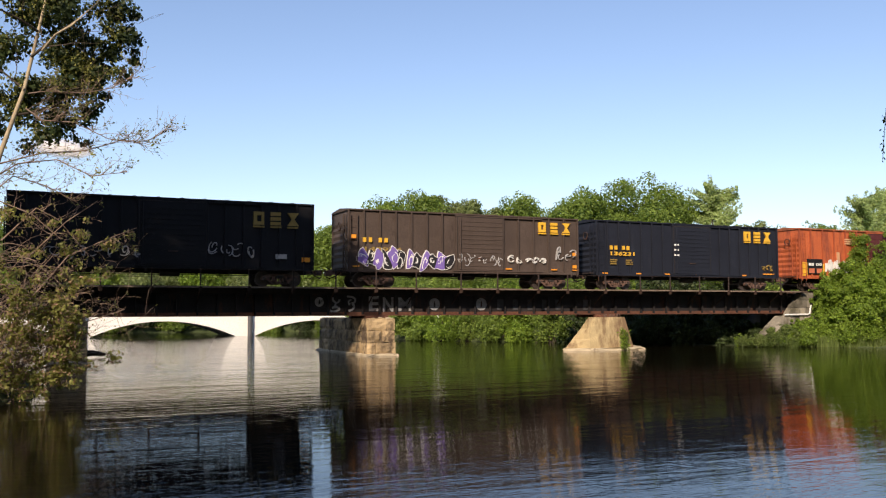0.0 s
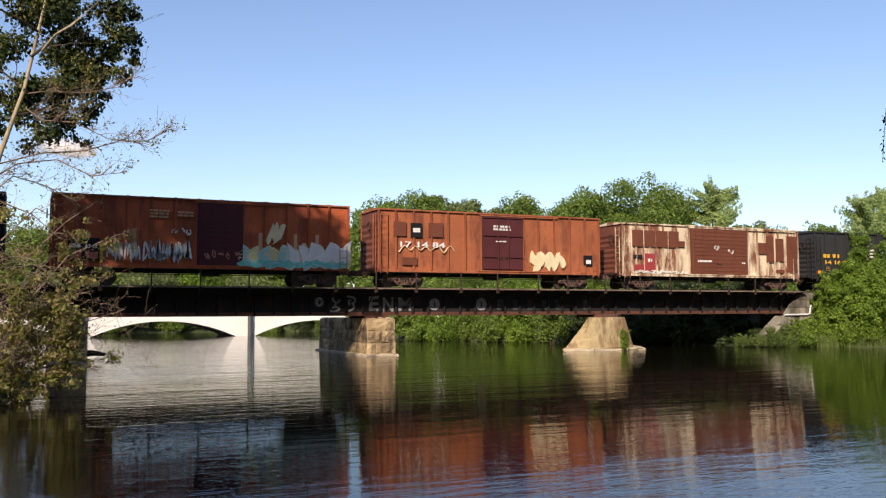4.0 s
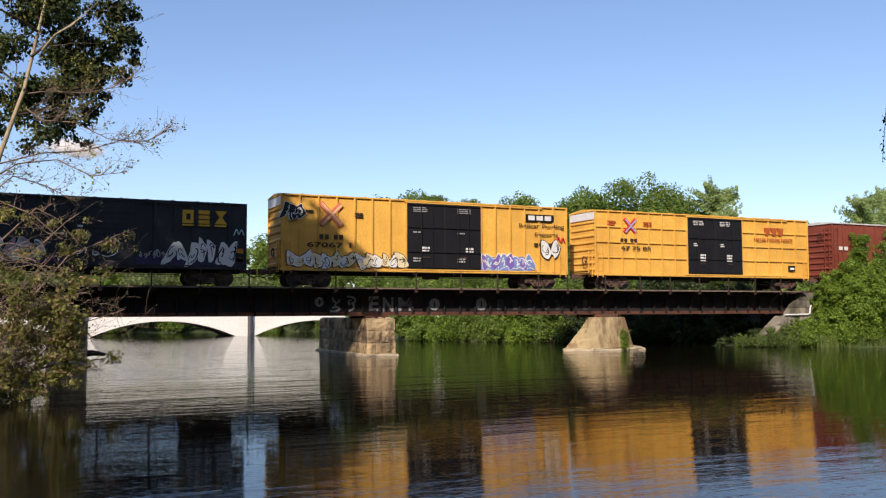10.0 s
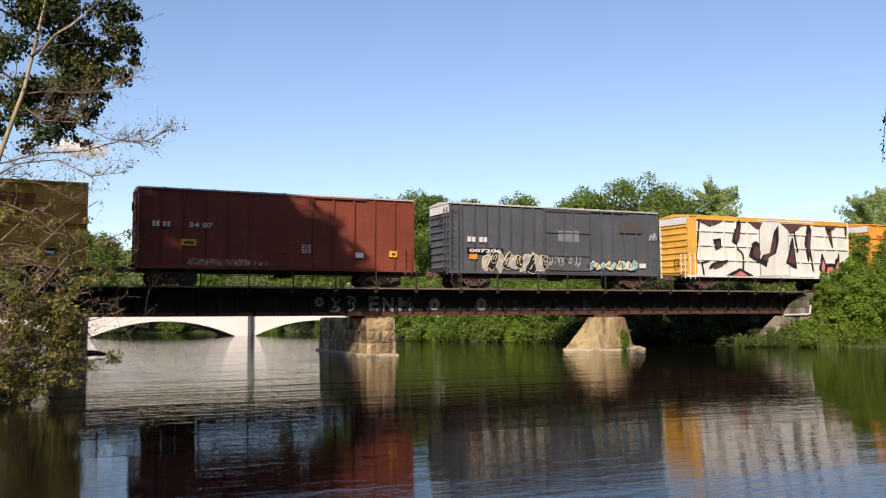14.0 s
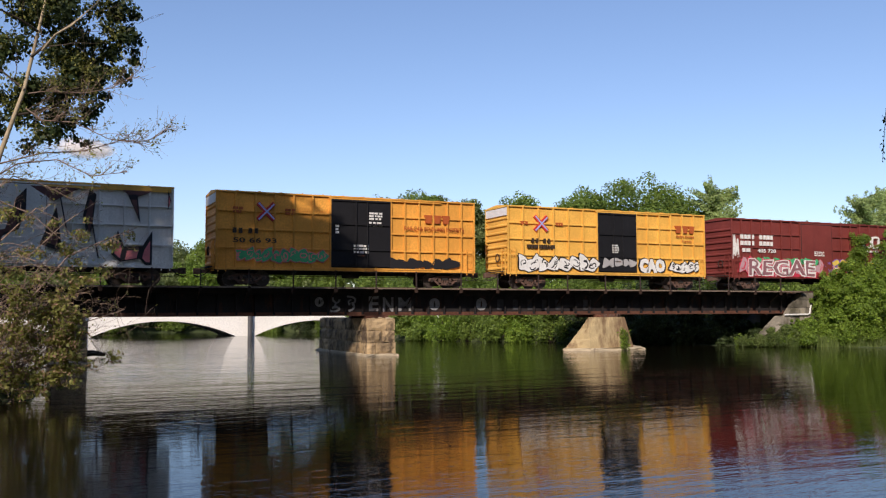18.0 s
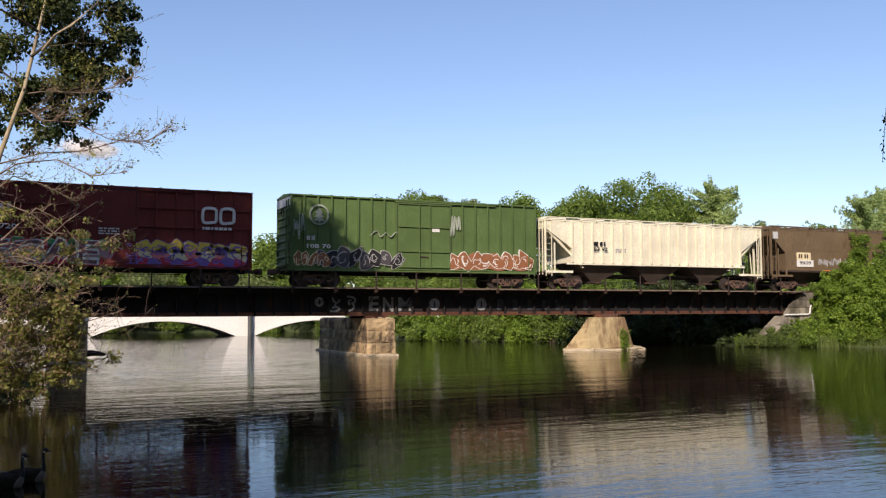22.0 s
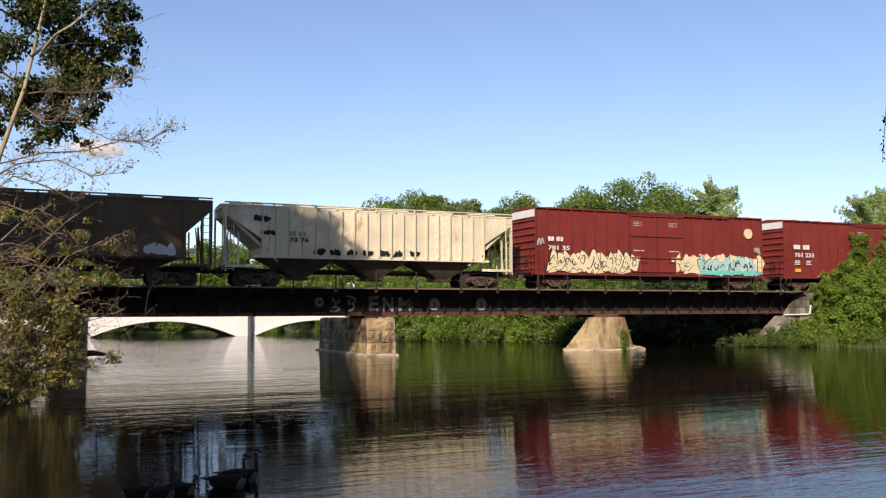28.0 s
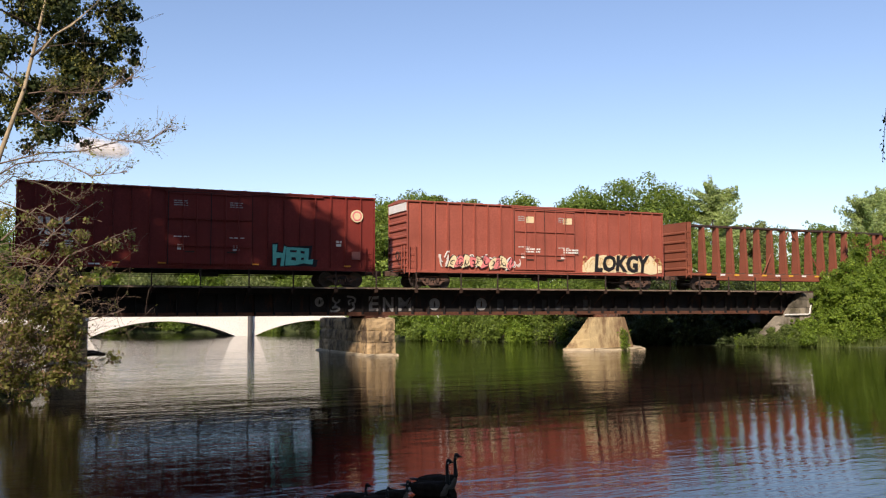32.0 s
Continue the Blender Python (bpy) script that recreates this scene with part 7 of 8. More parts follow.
    c = boxcar(180.26, 15.55, 5.16, P["red_brown"], "red-brown high-roofed boxcar with small white lettering", panels=10, door=(0.375, 0.60), roof=P["galv"], excess=False)
    spaced_mark(c, 0.045, 3.35, 0.27, WHITE, 0.95)
    words(c, "34 07", 0.165, 3.08, 0.27, WHITE, 1.25)
    for a, b, z in ((0.14, 0.19, 2.1), (0.90, 0.93, 1.75)):
        plate(c, "stencil_panel", a, b, z, z + 0.35, Y_MARK)
        plate(c, "stencil_bars", a + 0.008, b - 0.008, z + 0.1, z + 0.22, LETTER, out=0.01)
    plate(c, "stencil_panel", 0.765, 0.795, 1.65, 1.95, WHITE)
    bars(c, 0.56, 2.3, 0.5, 4, WHITE, 0.06, seed=7, out=0.03)
    graffiti(c, 0.16, 0.44, 1.0, 1.5, DIRTY, None, 47, 9, 0.12)
    plate(c, "rust_patch", 0.17, 0.40, 1.02, 1.45, P["rust_orange"], out=-0.003)

    c = boxcar(198.11, 15.6, 5.18, P["grey"], "blue-grey high-roofed boxcar with white graffiti along the sill", panels=14, door=(0.43, 0.645), door_kind="plug", roof=P["galv"], excess=True)
    spaced_mark(c, 0.08, 3.1, 0.3, WHITE, 1.4)
    plate(c, "number_panel", 0.078, 0.235, 2.1, 2.45, BLACK)
    words(c, "007206", 0.085, 2.16, 0.22, WHITE, 2.2, out=0.01)
    plate(c, "reflector", 0.088, 0.12, 1.75, 2.05, ORANGE)
    graffiti(c, 0.15, 0.44, 1.0, 2.25, DIRTY, CREAM, 48, 6, 0.2, second=BLACK)
    graffiti(c, 0.42, 0.60, 1.25, 2.4, DIRTY, None, 49, 5, 0.09, out=0.04)
    graffiti(c, 0.62, 0.88, 1.15, 1.9, CREAM, BLACK, 50, 6, 0.2, second=AQUA)
    plate(c, "patch_panel", 0.49, 0.59, 3.0, 3.7, ink("pale_grey_patch", (0.24, 0.25, 0.27)), out=0.04)
    plate(c, "patch_panel", 0.80, 0.91, 3.7, 4.4, ink("brown_grey_patch", (0.10, 0.085, 0.08)))
    scribble(c, 0.955, 0.99, 3.2, 3.8, DIRTY, 51, 0.06, 2)
    plate(c, "stencil_panel", 0.90, 0.93, 1.4, 1.7, WHITE)

    c = boxcar(216.2, 15.4, 5.18, P["sprayed_white"], "yellow boxcar covered by a giant white graffiti piece", "yellow boxcars", "grid", 11, (0.42, 0.60), "smooth", P["sprayed_white"],
               roof=P["yellow"], excess=True, ladders="short", end_mat=P["yellow"])
    white_piece(c)

    c = yellow_car(233.77, 15.64, P["ochre"], "deep yellow ribbed boxcar with a black door", (0.415, 0.645), "plug", "grid", 12)
    crossed(c, 0.175, 4.1, 0.46, RED, ink("pale_blue_mark", (0.35, 0.42, 0.7)))
    for f in (0.06, 0.245):
        bars(c, f, 4.3, 0.55, 2, RUSTRED, 0.13, seed=int(f * 90))
    spaced_mark(c, 0.06, 3.15, 0.28, LETTER, 1.5)
    words(c, "50 66 93", 0.06, 2.35, 0.28, LETTER, 2.4)
    tee_mark(c, 0.785, 3.8, RUSTRED, 0.5)
    words(c, "RAILCAR POOLING EXPERTS", 0.70, 3.35, 0.24, RUSTRED, 3.9, 0.002)
    graffiti(c, 0.07, 0.39, 1.25, 2.1, GREENS, PINK, 52, 6, 0.3)
    graffiti(c, 0.64, 0.93, 1.0, 1.75, BLACK, None, 53, 5, 0.3)
    bars(c, 0.56, 4.3, 0.8, 3, WHITE, 0.1, seed=9, out=0.03)
    bars(c, 0.56, 3.75, 0.8, 2, WHITE, 0.1, seed=8, out=0.03)
    bars(c, 0.50, 2.4, 0.9, 3, WHITE, 0.12, seed=7, out=0.05)
    bars(c, 0.43, 3.5, 0.2, 3, WHITE, 0.12, seed=6, out=0.05)

    c = yellow_car(251.67, 15.62, P["yellow"], "yellow ribbed boxcar with a black door and white graffiti", (0.43, 0.625), "plug", "grid", 12)
    crossed(c, 0.155, 4.1, 0.46, RED, INK["pale_blue_mark"])
    for f in (0.06, 0.225):
        bars(c, f, 4.2, 0.5, 1, RUSTRED, 0.2, seed=int(f * 90))
    spaced_mark(c, 0.11, 3.15, 0.26, LETTER, 1.5)
    bars(c, 0.09, 2.75, 2.0, 1, LETTER, 0.24, seed=6)
    tee_mark(c, 0.835, 3.85, RUSTRED, 0.5)
    words(c, "Railcar Pooling", 0.84, 3.5, 0.2, RUSTRED, 1.5, 0.001)
    words(c, "Experts", 0.87, 3.2, 0.18, RUSTRED, 0.8, 0.001)
    graffiti(c, 0.05, 0.43, 1.02, 2.15, WHITE, BLACK, 54, 5, 0.34)
    words(c, "CAO", 0.64, 1.1, 0.95, WHITE, 2.1, 0.11, out=0.012, jag=0.06)
    words(c, "CAO", 0.632, 1.04, 1.08, BLACK, 2.35, 0.15, jag=0.06)
    graffiti(c, 0.80, 0.96, 1.1, 1.9, WHITE, BLACK, 55, 3, 0.34)
    bars(c, 0.50, 2.9, 0.5, 4, WHITE, 0.09, seed=6, out=0.05)
    graffiti(c, 0.45, 0.61, 1.4, 2.1, DIRTY, None, 56, 3, 0.2, out=0.04)

    c = boxcar(269.67, 15.75, 5.10, P["maroon"], "maroon ribbed boxcar with white marks and large graffiti", frame_style="grid", panels=13, door=(0.42, 0.615), door_kind="smooth", ladders="short")
    for z in (3.95, 3.5):
        spaced_mark(c, 0.055, z, 0.3, WHITE, 3.1, 8)
    spaced_mark(c, 0.06, 2.98, 0.26, WHITE, 0.8)
    words(c, "405 720", 0.15, 2.7, 0.26, WHITE, 1.75)
    g = Geo()
    x0, y0 = at_x(c, 0.83), FACE - DEEP
    for q in (0.0, 0.95):
        stroke(g, smooth_path([(x0 + q + 0.7, 3.4), (x0 + q + 0.1, 3.35), (x0 + q, 3.7), (x0 + q + 0.1, 4.1), (x0 + q + 0.65, 4.1), (x0 + q + 0.72, 3.75), (x0 + q + 0.7, 3.4)]), 0.15, y0 - 0.001 * q, SIDE)
    part("road_mark", g, WHITE, c[0], "two rounded hollow white blocks")
    bars(c, 0.83, 3.12, 1.6, 1, WHITE, 0.14, seed=3)
    graffiti(c, 0.05, 0.55, 1.0, 2.35, ink("grey_pink_spray", (0.5, 0.3, 0.32)), CRIMSON, 91, 8, 0.2)
    words(c, "REGAE", 0.085, 0.98, 1.32, CRIMSON, 6.7, 0.16, out=0.012, jag=0.16, lean=0.06, name="graffiti_outline")
    words(c, "REGAE", 0.09, 1.03, 1.22, WHITE, 6.5, 0.11, out=0.022, jag=0.16, lean=0.06, name="graffiti_letters", label="hollow white graffiti letters with crimson edges")
    words(c, "REGAE", 0.094, 1.09, 1.1, ink("dull_crimson_spray", (0.27, 0.12, 0.13)), 6.35, 0.015, out=0.032, jag=0.16, lean=0.06, name="graffiti_fill")
    graffiti(c, 0.12, 0.52, 1.7, 2.4, GREENS, None, 57, 8, 0.3)
    plate(c, "graffiti_cloud", 0.28, 0.52, 1.0, 1.35, CRIMSON, out=-0.002)
    graffiti(c, 0.58, 0.97, 0.98, 1.5, VIOLET, VIOLET, 158, 6, 0.3, second=CRIMSON)
    graffiti(c, 0.56, 0.97, 1.6, 2.35, ink("yellow_spray", (0.75, 0.55, 0.08)), VIOLET, 159, 5, 0.24)
    graffiti(c, 0.58, 0.97, 1.1, 2.1, PINK, VIOLET, 58, 5, 0.3, second=CREAM)
    graffiti(c, 0.62, 0.95, 1.5, 2.2, WHITE, VIOLET, 59, 4, 0.22)
    scribble(c, 0.005, 0.04, 2.2, 3.9, WHITE, 60, 0.05, 4)
    bars(c, 0.50, 2.9, 1.0, 3, WHITE, 0.07, seed=6, out=0.02)

    c = boxcar(287.54, 15.85, 5.18, P["green"], "leaf-green boxcar with a faded round emblem and graffiti", panels=15, door=(0.405, 0.62), door_kind="plug", roof=P["green"], excess=True)
    x0, FADED = at_x(c, 0.105), ink("faded_pale_green_mark", (0.38, 0.42, 0.34))
    part("emblem_ring", Geo().disc(x0, FACE - DEEP, SIDE, 4.05, 0.58, 24, 0.50), FADED, c[0], "faded pale ring emblem")
    g = Geo()
    for k in range(3):
        g.prism([(x0 - 0.32 + k * 0.06, 3.7 + k * 0.22), (x0 + 0.32 - k * 0.06, 3.7 + k * 0.22), (x0, 4.02 + k * 0.22)], FACE - DEEP - 0.001 * k, SIDE)
    g.box(x0 - 0.05, x0 + 0.05, FACE - DEEP - 0.004, SIDE, 3.6, 3.8)
    part("emblem", g, FADED, c[0], "faded pale tree-shaped emblem")
    spaced_mark(c, 0.06, 2.85, 0.24, WHITE, 0.5)
    words(c, "108 70", 0.06, 2.15, 0.24, WHITE, 1.4)
    graffiti(c, 0.02, 0.14, 1.1, 1.95, BROWN, CREAM, 61, 3, 0.22)
    graffiti(c, 0.09, 0.42, 1.02, 2.2, ink("dark_grey_spray", (0.07, 0.065, 0.07)), DIRTY, 62, 5, 0.2, second=BLACK)
    graffiti(c, 0.62, 0.97, 1.05, 2.25, BROWN, WHITE, 63, 5, 0.24, cloud=ink("rust_cloud_spray", (0.32, 0.13, 0.06)))
    scribble(c, 0.595, 0.665, 3.1, 4.5, FADED, 64, 0.08, 5)
    scribble(c, 0.01, 0.05, 2.6, 4.2, FADED, 164, 0.06, 4)
    plate(c, "mark_panel", 0.545, 0.575, 3.3, 3.55, WHITE, out=0.03)
    scribble(c, 0.30, 0.42, 2.9, 3.3, FADED, 65, 0.03, 3)

    c = hopper(304.0, 18.1, 4.42, P["hop_cream"], "cream ribbed covered hopper car", ribs=18)
    spaced_mark(c, 0.20, 3.05, 0.24, BLACK, 1.0, out=0.09)
    words(c, "87 92", 0.20, 2.45, 0.24, BLACK, 1.1, out=0.09)
    bars(c, 0.30, 2.65, 0.8, 2, DIRTY, 0.1, seed=5)
    bars(c, 0.90, 1.95, 0.25, 1, BLACK, 0.16, seed=5)

    for s0, f in ((322.95, 0), (340.95, 1)):
        c = hopper(s0, 17.3, 4.55, P["hop_brown"], "brown-grey smooth-sided covered hopper car with white graffiti" if not f else "brown-grey smooth-sided covered hopper car with a number panel", True, low=1.48)
        plate(c, "placard", 0.015, 0.04, 3.75, 4.25, ink("pale_grey_placard", (0.55, 0.56, 0.56)), out=0.03)
        if not f:
            plate(c, "number_panel", 0.145, 0.225, 2.25, 2.8, CREAM, "cream number panel")
            spaced_mark(c, 0.155, 2.68, 0.3, LETTER, 1.0, out=0.01)
            plate(c, "number_panel", 0.145, 0.24, 1.75, 2.25, WHITE, "white number panel")
            words(c, "95039", 0.16, 1.92, 0.24, LETTER, 1.1, out=0.01)
            scribble(c, 0.27, 0.46, 1.75, 2.45, DIRTY, 66, 0.07, 15)
            scribble(c, 0.40, 0.70, 1.5, 2.35, WHITE, 166, 0.10, 22)
            scribble(c, 0.42, 0.72, 1.5, 2.1, WHITE, 167, 0.12, 15)
            graffiti(c, 0.66, 0.84, 1.5, 2.5, WHITE, ink("grey_spray", (0.24, 0.22, 0.2)), 168, 3, 0.2)
            graffiti(c, 0.70, 0.80, 1.5, 2.5, WHITE, None, 67, 2, 0.16)
            plate(c, "stencil_panel", 0.83, 0.855, 1.7, 1.95, WHITE)
            part("emblem_ring", Geo().disc(at_x(c, 0.87), FACE - DEEP, -1.48, 3.2, 0.22, 16, 0.14), WHITE, c[0])
            bars(c, 0.82, 3.35, 0.7, 1, WHITE, 0.18, seed=3)
            bars(c, 0.89, 3.35, 0.6, 1, WHITE, 0.18, seed=4)
            sill_tags(c, (0.3, 0.5, 0.7, 0.83), ORANGE, 1.52, 0.6)
        else:
            plate(c, "number_panel", 0.14, 0.205, 1.95, 2.5, BLACK, "black number panel")
            words(c, "195079", 0.142, 2.0, 0.2, WHITE, 1.0, out=0.01)
            bars(c, 0.142, 2.45, 0.9, 1, WHITE, 0.18, seed=4, out=0.01)
            plate(c, "stencil_panel", 0.255, 0.27, 2.1, 2.3, WHITE)
            graffiti(c, 0.80, 0.89, 1.55, 2.2, WHITE, None, 68, 2, 0.2)
            for a in (0.30, 0.45, 0.61):
                plate(c, "rust_patch", a, a + 0.03, 1.6, 1.95, ink("ochre_smear", (0.34, 0.22, 0.1)))
            plate(c, "stencil_panel", 0.93, 0.95, 1.7, 1.95, WHITE)

    c = hopper(358.9, 17.75, 4.42, P["hop_worn"], "worn cream covered hopper car with rust streaks", ribs=18)
    spaced_mark(c, 0.20, 3.05, 0.24, DIRTY, 1.0, out=0.09)
    words(c, "73 76", 0.20, 2.45, 0.24, BLACK, 1.1, out=0.09)
    for k in range(7):
        graffiti(c, 0.28 + k * 0.055, 0.315 + k * 0.055, 1.75, 2.15, BLACK, None, 70 + k, 2, 0.2)
    graffiti(c, 0.09, 0.14, 3.5, 3.9, BLACK, None, 78, 2, 0.2)
    graffiti(c, 0.11, 0.16, 2.8, 3.1, BLACK, None, 79, 2, 0.2)
    bars(c, 0.88, 2.0, 0.25, 1, BLACK, 0.16, seed=5)

    def red_car(s0, label, m, length=18.9):
        c = boxcar(s0, length, 5.17, m, label, "red boxcars", "posts", 16, (0.385, 0.62), "double_plug", m, roof=m, excess=True, ladders="short", wide_posts=0.07)
        for f in (0.40, 0.555):
            bars(c, f, 4.5, 0.7, 3, DIRTY, 0.055, seed=int(f * 60), out=0.03)
            bars(c, f, 2.6, 0.8, 1, WHITE, 0.05, seed=int(f * 61), out=0.03)
            bars(c, f + 0.01, 2.15, 0.34, 2, WHITE, 0.11, seed=int(f * 62), out=0.05)
        return c

    c = red_car(378.28, "deep red high-roofed boxcar with cream and aqua graffiti", P["red"])
    spaced_mark(c, 0.05, 3.3, 0.28, WHITE, 1.2)
    words(c, "781 35", 0.05, 2.45, 0.28, WHITE, 1.6)
    part("emblem_disc", Geo().disc(at_x(c, 0.93), FACE - DEEP, SIDE, 4.0, 0.36, 20), CREAM, c[0], "cream disc emblem")
    graffiti(c, 0.05, 0.41, 1.0, 2.5, CREAM, BLACK, 80, 7, 0.3, cloud=CREAM)
    graffiti(c, 0.58, 0.66, 1.2, 2.2, CREAM, BLACK, 81, 2, 0.24)
    graffiti(c, 0.58, 0.995, 1.0, 2.55, CREAM, None, 87, 9, 0.2, cloud=CREAM)
    graffiti(c, 0.68, 0.96, 1.0, 2.4, AQUA, BLACK, 82, 5, 0.34, out=0.012)
    graffiti(c, 0.70, 0.98, 1.0, 1.4, TEAL, None, 88, 6, 0.4, out=0.028)
    scribble(c, 0.01, 0.035, 2.7, 3.3, DIRTY, 83, 0.06, 2)
    scribble(c, 0.96, 0.985, 2.5, 3.2, DIRTY, 84, 0.06, 2)

    c = red_car(399.20, "deep red high-roofed boxcar with small teal graffiti", P["red"])
    spaced_mark(c, 0.055, 3.35, 0.32, WHITE, 1.6)
    words(c, "761 233", 0.055, 2.45, 0.32, WHITE, 1.9)
    bars(c, 0.06, 2.2, 0.4, 3, WHITE, 0.06, seed=5)
    bars(c, 0.12, 2.2, 0.4, 3, WHITE, 0.06, seed=6)
    part("emblem_ring", Geo().disc(at_x(c, 0.94), FACE - DEEP, SIDE, 4.05, 0.36, 20), CREAM, c[0], "cream disc emblem")
    part("emblem", Geo().disc(at_x(c, 0.94), FACE - DEEP - 0.004, FACE, 4.05, 0.29, 20, 0.2), INK["pink_spray"], c[0])
    words(c, "HEEL", 0.68, 1.2, 1.0, TEAL, 2.35, 0.07, out=0.020, jag=0.22, lean=0.06, name="graffiti_letters", label="teal graffiti letters with black edges")
    words(c, "HEEL", 0.676, 1.1, 1.2, BLACK, 2.6, 0.15, out=0.008, jag=0.22, lean=0.06, name="graffiti_outline")
    bars(c, 0.875, 2.6, 0.3, 2, WHITE, 0.13, seed=8)
    plate(c, "stencil_panel", 0.925, 0.95, 1.55, 2.0, ink("dull_red_patch", (0.3, 0.12, 0.1)))
    plate(c, "reflector", 0.06, 0.085, 1.35, 1.6, Y_MARK)
    sill_tags(c, (0.24, 0.36, 0.62, 0.9), ORANGE, 1.2)
    bars(c, 0.18, 1.1, 0.6, 1, WHITE, 0.08, seed=9)

    c = red_car(420.06, "chalky pink-red high-roofed boxcar with cream and black graffiti", P["pink_red"], 18.8)
    graffiti(c, 0.11, 0.41, 1.0, 2.2, WHITE, None, 84, 10, 0.12, second=CREAM)
    graffiti(c, 0.15, 0.38, 1.1, 2.0, CREAM, BLACK, 85, 6, 0.24, second=PINK, out=0.012)
    for f in (0.425, 0.575):
        plate(c, "emblem", f, f + 0.035, 4.1, 4.5, CREAM, out=0.03)
        bars(c, f, 2.5, 1.1, 2, WHITE, 0.1, seed=int(f * 60), out=0.04)
    graffiti(c, 0.655, 0.99, 0.98, 2.4, ink("tan_spray", (0.62, 0.42, 0.2)), None, 86, 8, 0.1, cloud=CREAM)
    words(c, "LOKGY", 0.70, 1.1, 1.15, BLACK, 4.3, 0.07, out=0.03, jag=0.08, lean=0.1, name="graffiti_letters", label="thick black graffiti letters on cream")

    centrebeam(440.9, 21.8, 4.66, P["beam_red"], "faded red centrebeam flatcar, empty, with bulkhead ends")
    boxcar(464.3, 15.6, 4.6, P["red_brown"], "red-brown boxcar at the end of the visible train")


def white_piece(c):
    """One giant white spray-painted piece with sharp dark and pink gaps; it cannot be read with certainty."""
    y = FACE - DEEP
    plate(c, "bare_yellow_strip", 0.0, 0.05, 1.05, 5.0, P["yellow"], "bare yellow strip")
    plate(c, "bare_yellow_strip", 0.05, 0.99, 4.86, 5.08, P["yellow"])
    gaps = [[(0.15, 3.54), (0.19, 3.62), (0.19, 3.03), (0.16, 2.82)],
            [(0.26, 3.39), (0.27, 4.09), (0.3, 5.07), (0.31, 4.61), (0.3, 3.71), (0.28, 3.2)],
            [(0.12, 1.49), (0.14, 1.88), (0.23, 2.13), (0.22, 1.9), (0.16, 1.59)],
            [(0.36, 2.42), (0.38, 3.34), (0.4, 3.51), (0.43, 3.26), (0.44, 2.55), (0.41, 1.97)],
            [(0.44, 2.55), (0.48, 2.66), (0.51, 4.23), (0.54, 4.76), (0.54, 3.62), (0.52, 2.67), (0.47, 2.31), (0.46, 1.63), (0.41, 1.97)],
            [(0.58, 1.96), (0.63, 3.87), (0.65, 1.65)],
            [(0.71, 3.48), (0.73, 4.9), (0.75, 4.59), (0.74, 3.07), (0.73, 2.09)],
            [(0.85, 4.66), (0.88, 4.68), (0.89, 3.24)],
            [(0.8, 1.56), (0.82, 2.77), (0.84, 1.96), (0.83, 1.17)],
            [(0.84, 1.96), (0.9, 2.02), (0.89, 1.35), (0.83, 1.17)],
            [(0.9, 2.02), (0.93, 2.81), (0.93, 1.02), (0.91, 1.02), (0.89, 1.35)],
            [(0.22, 1.02), (0.3, 1.55), (0.38, 1.02)],
            [(0.98, 4.98), (0.99, 4.42), (0.98, 3.96)]]
    lines = [[(0.07, 4.99), (0.06, 3.6), (0.05, 1.97), (0.12, 2.04)], [(0.3, 5.07), (0.28, 3.2), (0.32, 2.51), (0.32, 1.31)], [(0.52, 2.67), (0.53, 2.05), (0.57, 1.22), (0.59, 1.02)], [(0.74, 3.07), (0.76, 1.34)], [(0.64, 4.41), (0.66, 2.82)], [(0.08, 1.87), (0.09, 1.02)]]
    for k, line in enumerate(gaps):
        pts = [(at_x(c, f), z) for f, z in line]
        part("graffiti_gap", Geo().prism(pts, y - 0.004 - 0.0006 * k, SIDE), BLACK, c[0], "black graffiti gap")
        mx, mz = sum(p[0] for p in pts) / len(pts), sum(p[1] for p in pts) / len(pts)
        part("graffiti_shading", Geo().prism([(mx + (px - mx) * 0.62, mz + (pz - mz) * 0.62 - 0.08) for px, pz in pts], y - 0.016, y), DUSK if k < 8 else PINK, c[0], "dusky pink graffiti shading")
    for f0, f1, f2, z in ((0.05, 0.20, 0.13, 4.45), (0.36, 0.44, 0.42, 4.3), (0.55, 0.70, 0.62, 4.15), (0.83, 0.93, 0.87, 4.5)):
        part("graffiti_drip", Geo().prism([(at_x(c, f0), 4.88), (at_x(c, f1), 4.88), (at_x(c, f2), z)], y - 0.007, SIDE), DUSK, c[0], "dark dripping top edge")
    for line in lines:
        g = Geo()
        stroke(g, smooth_path([(at_x(c, f), z) for f, z in line]), 0.06, y - 0.003, SIDE)
        part("graffiti_line", g, BLACK, c[0])


DUSK = ink("dusky_pink_spray", (0.12, 0.05, 0.045), 0.4)
build_train()

# ---- geese, birds and a cloud ----
def lathe(g, rings, sides=12):
    """Rings of (x, y, z, half width, half height) across the x axis, closed at both ends."""
    k = len(g.v)
    for x, y, z, w, h in rings:
        g.v += [(x, y + w * math.cos(2 * math.pi * i / sides), z + h * math.sin(2 * math.pi * i / sides)) for i in range(sides)]
    for r in range(len(rings) - 1):
        g.f += [(k + r * sides + i, k + (r + 1) * sides + i, k + (r + 1) * sides + (i + 1) % sides, k + r * sides + (i + 1) % sides) for i in range(sides)]
    g.f += [tuple(k + i for i in range(sides)), tuple(k + (len(rings) - 1) * sides + i for i in range(sides - 1, -1, -1))]
    return g


BLACKF = surface("black_feathers", (0.012, 0.011, 0.011), 0.2, 8, 60, 0.6)
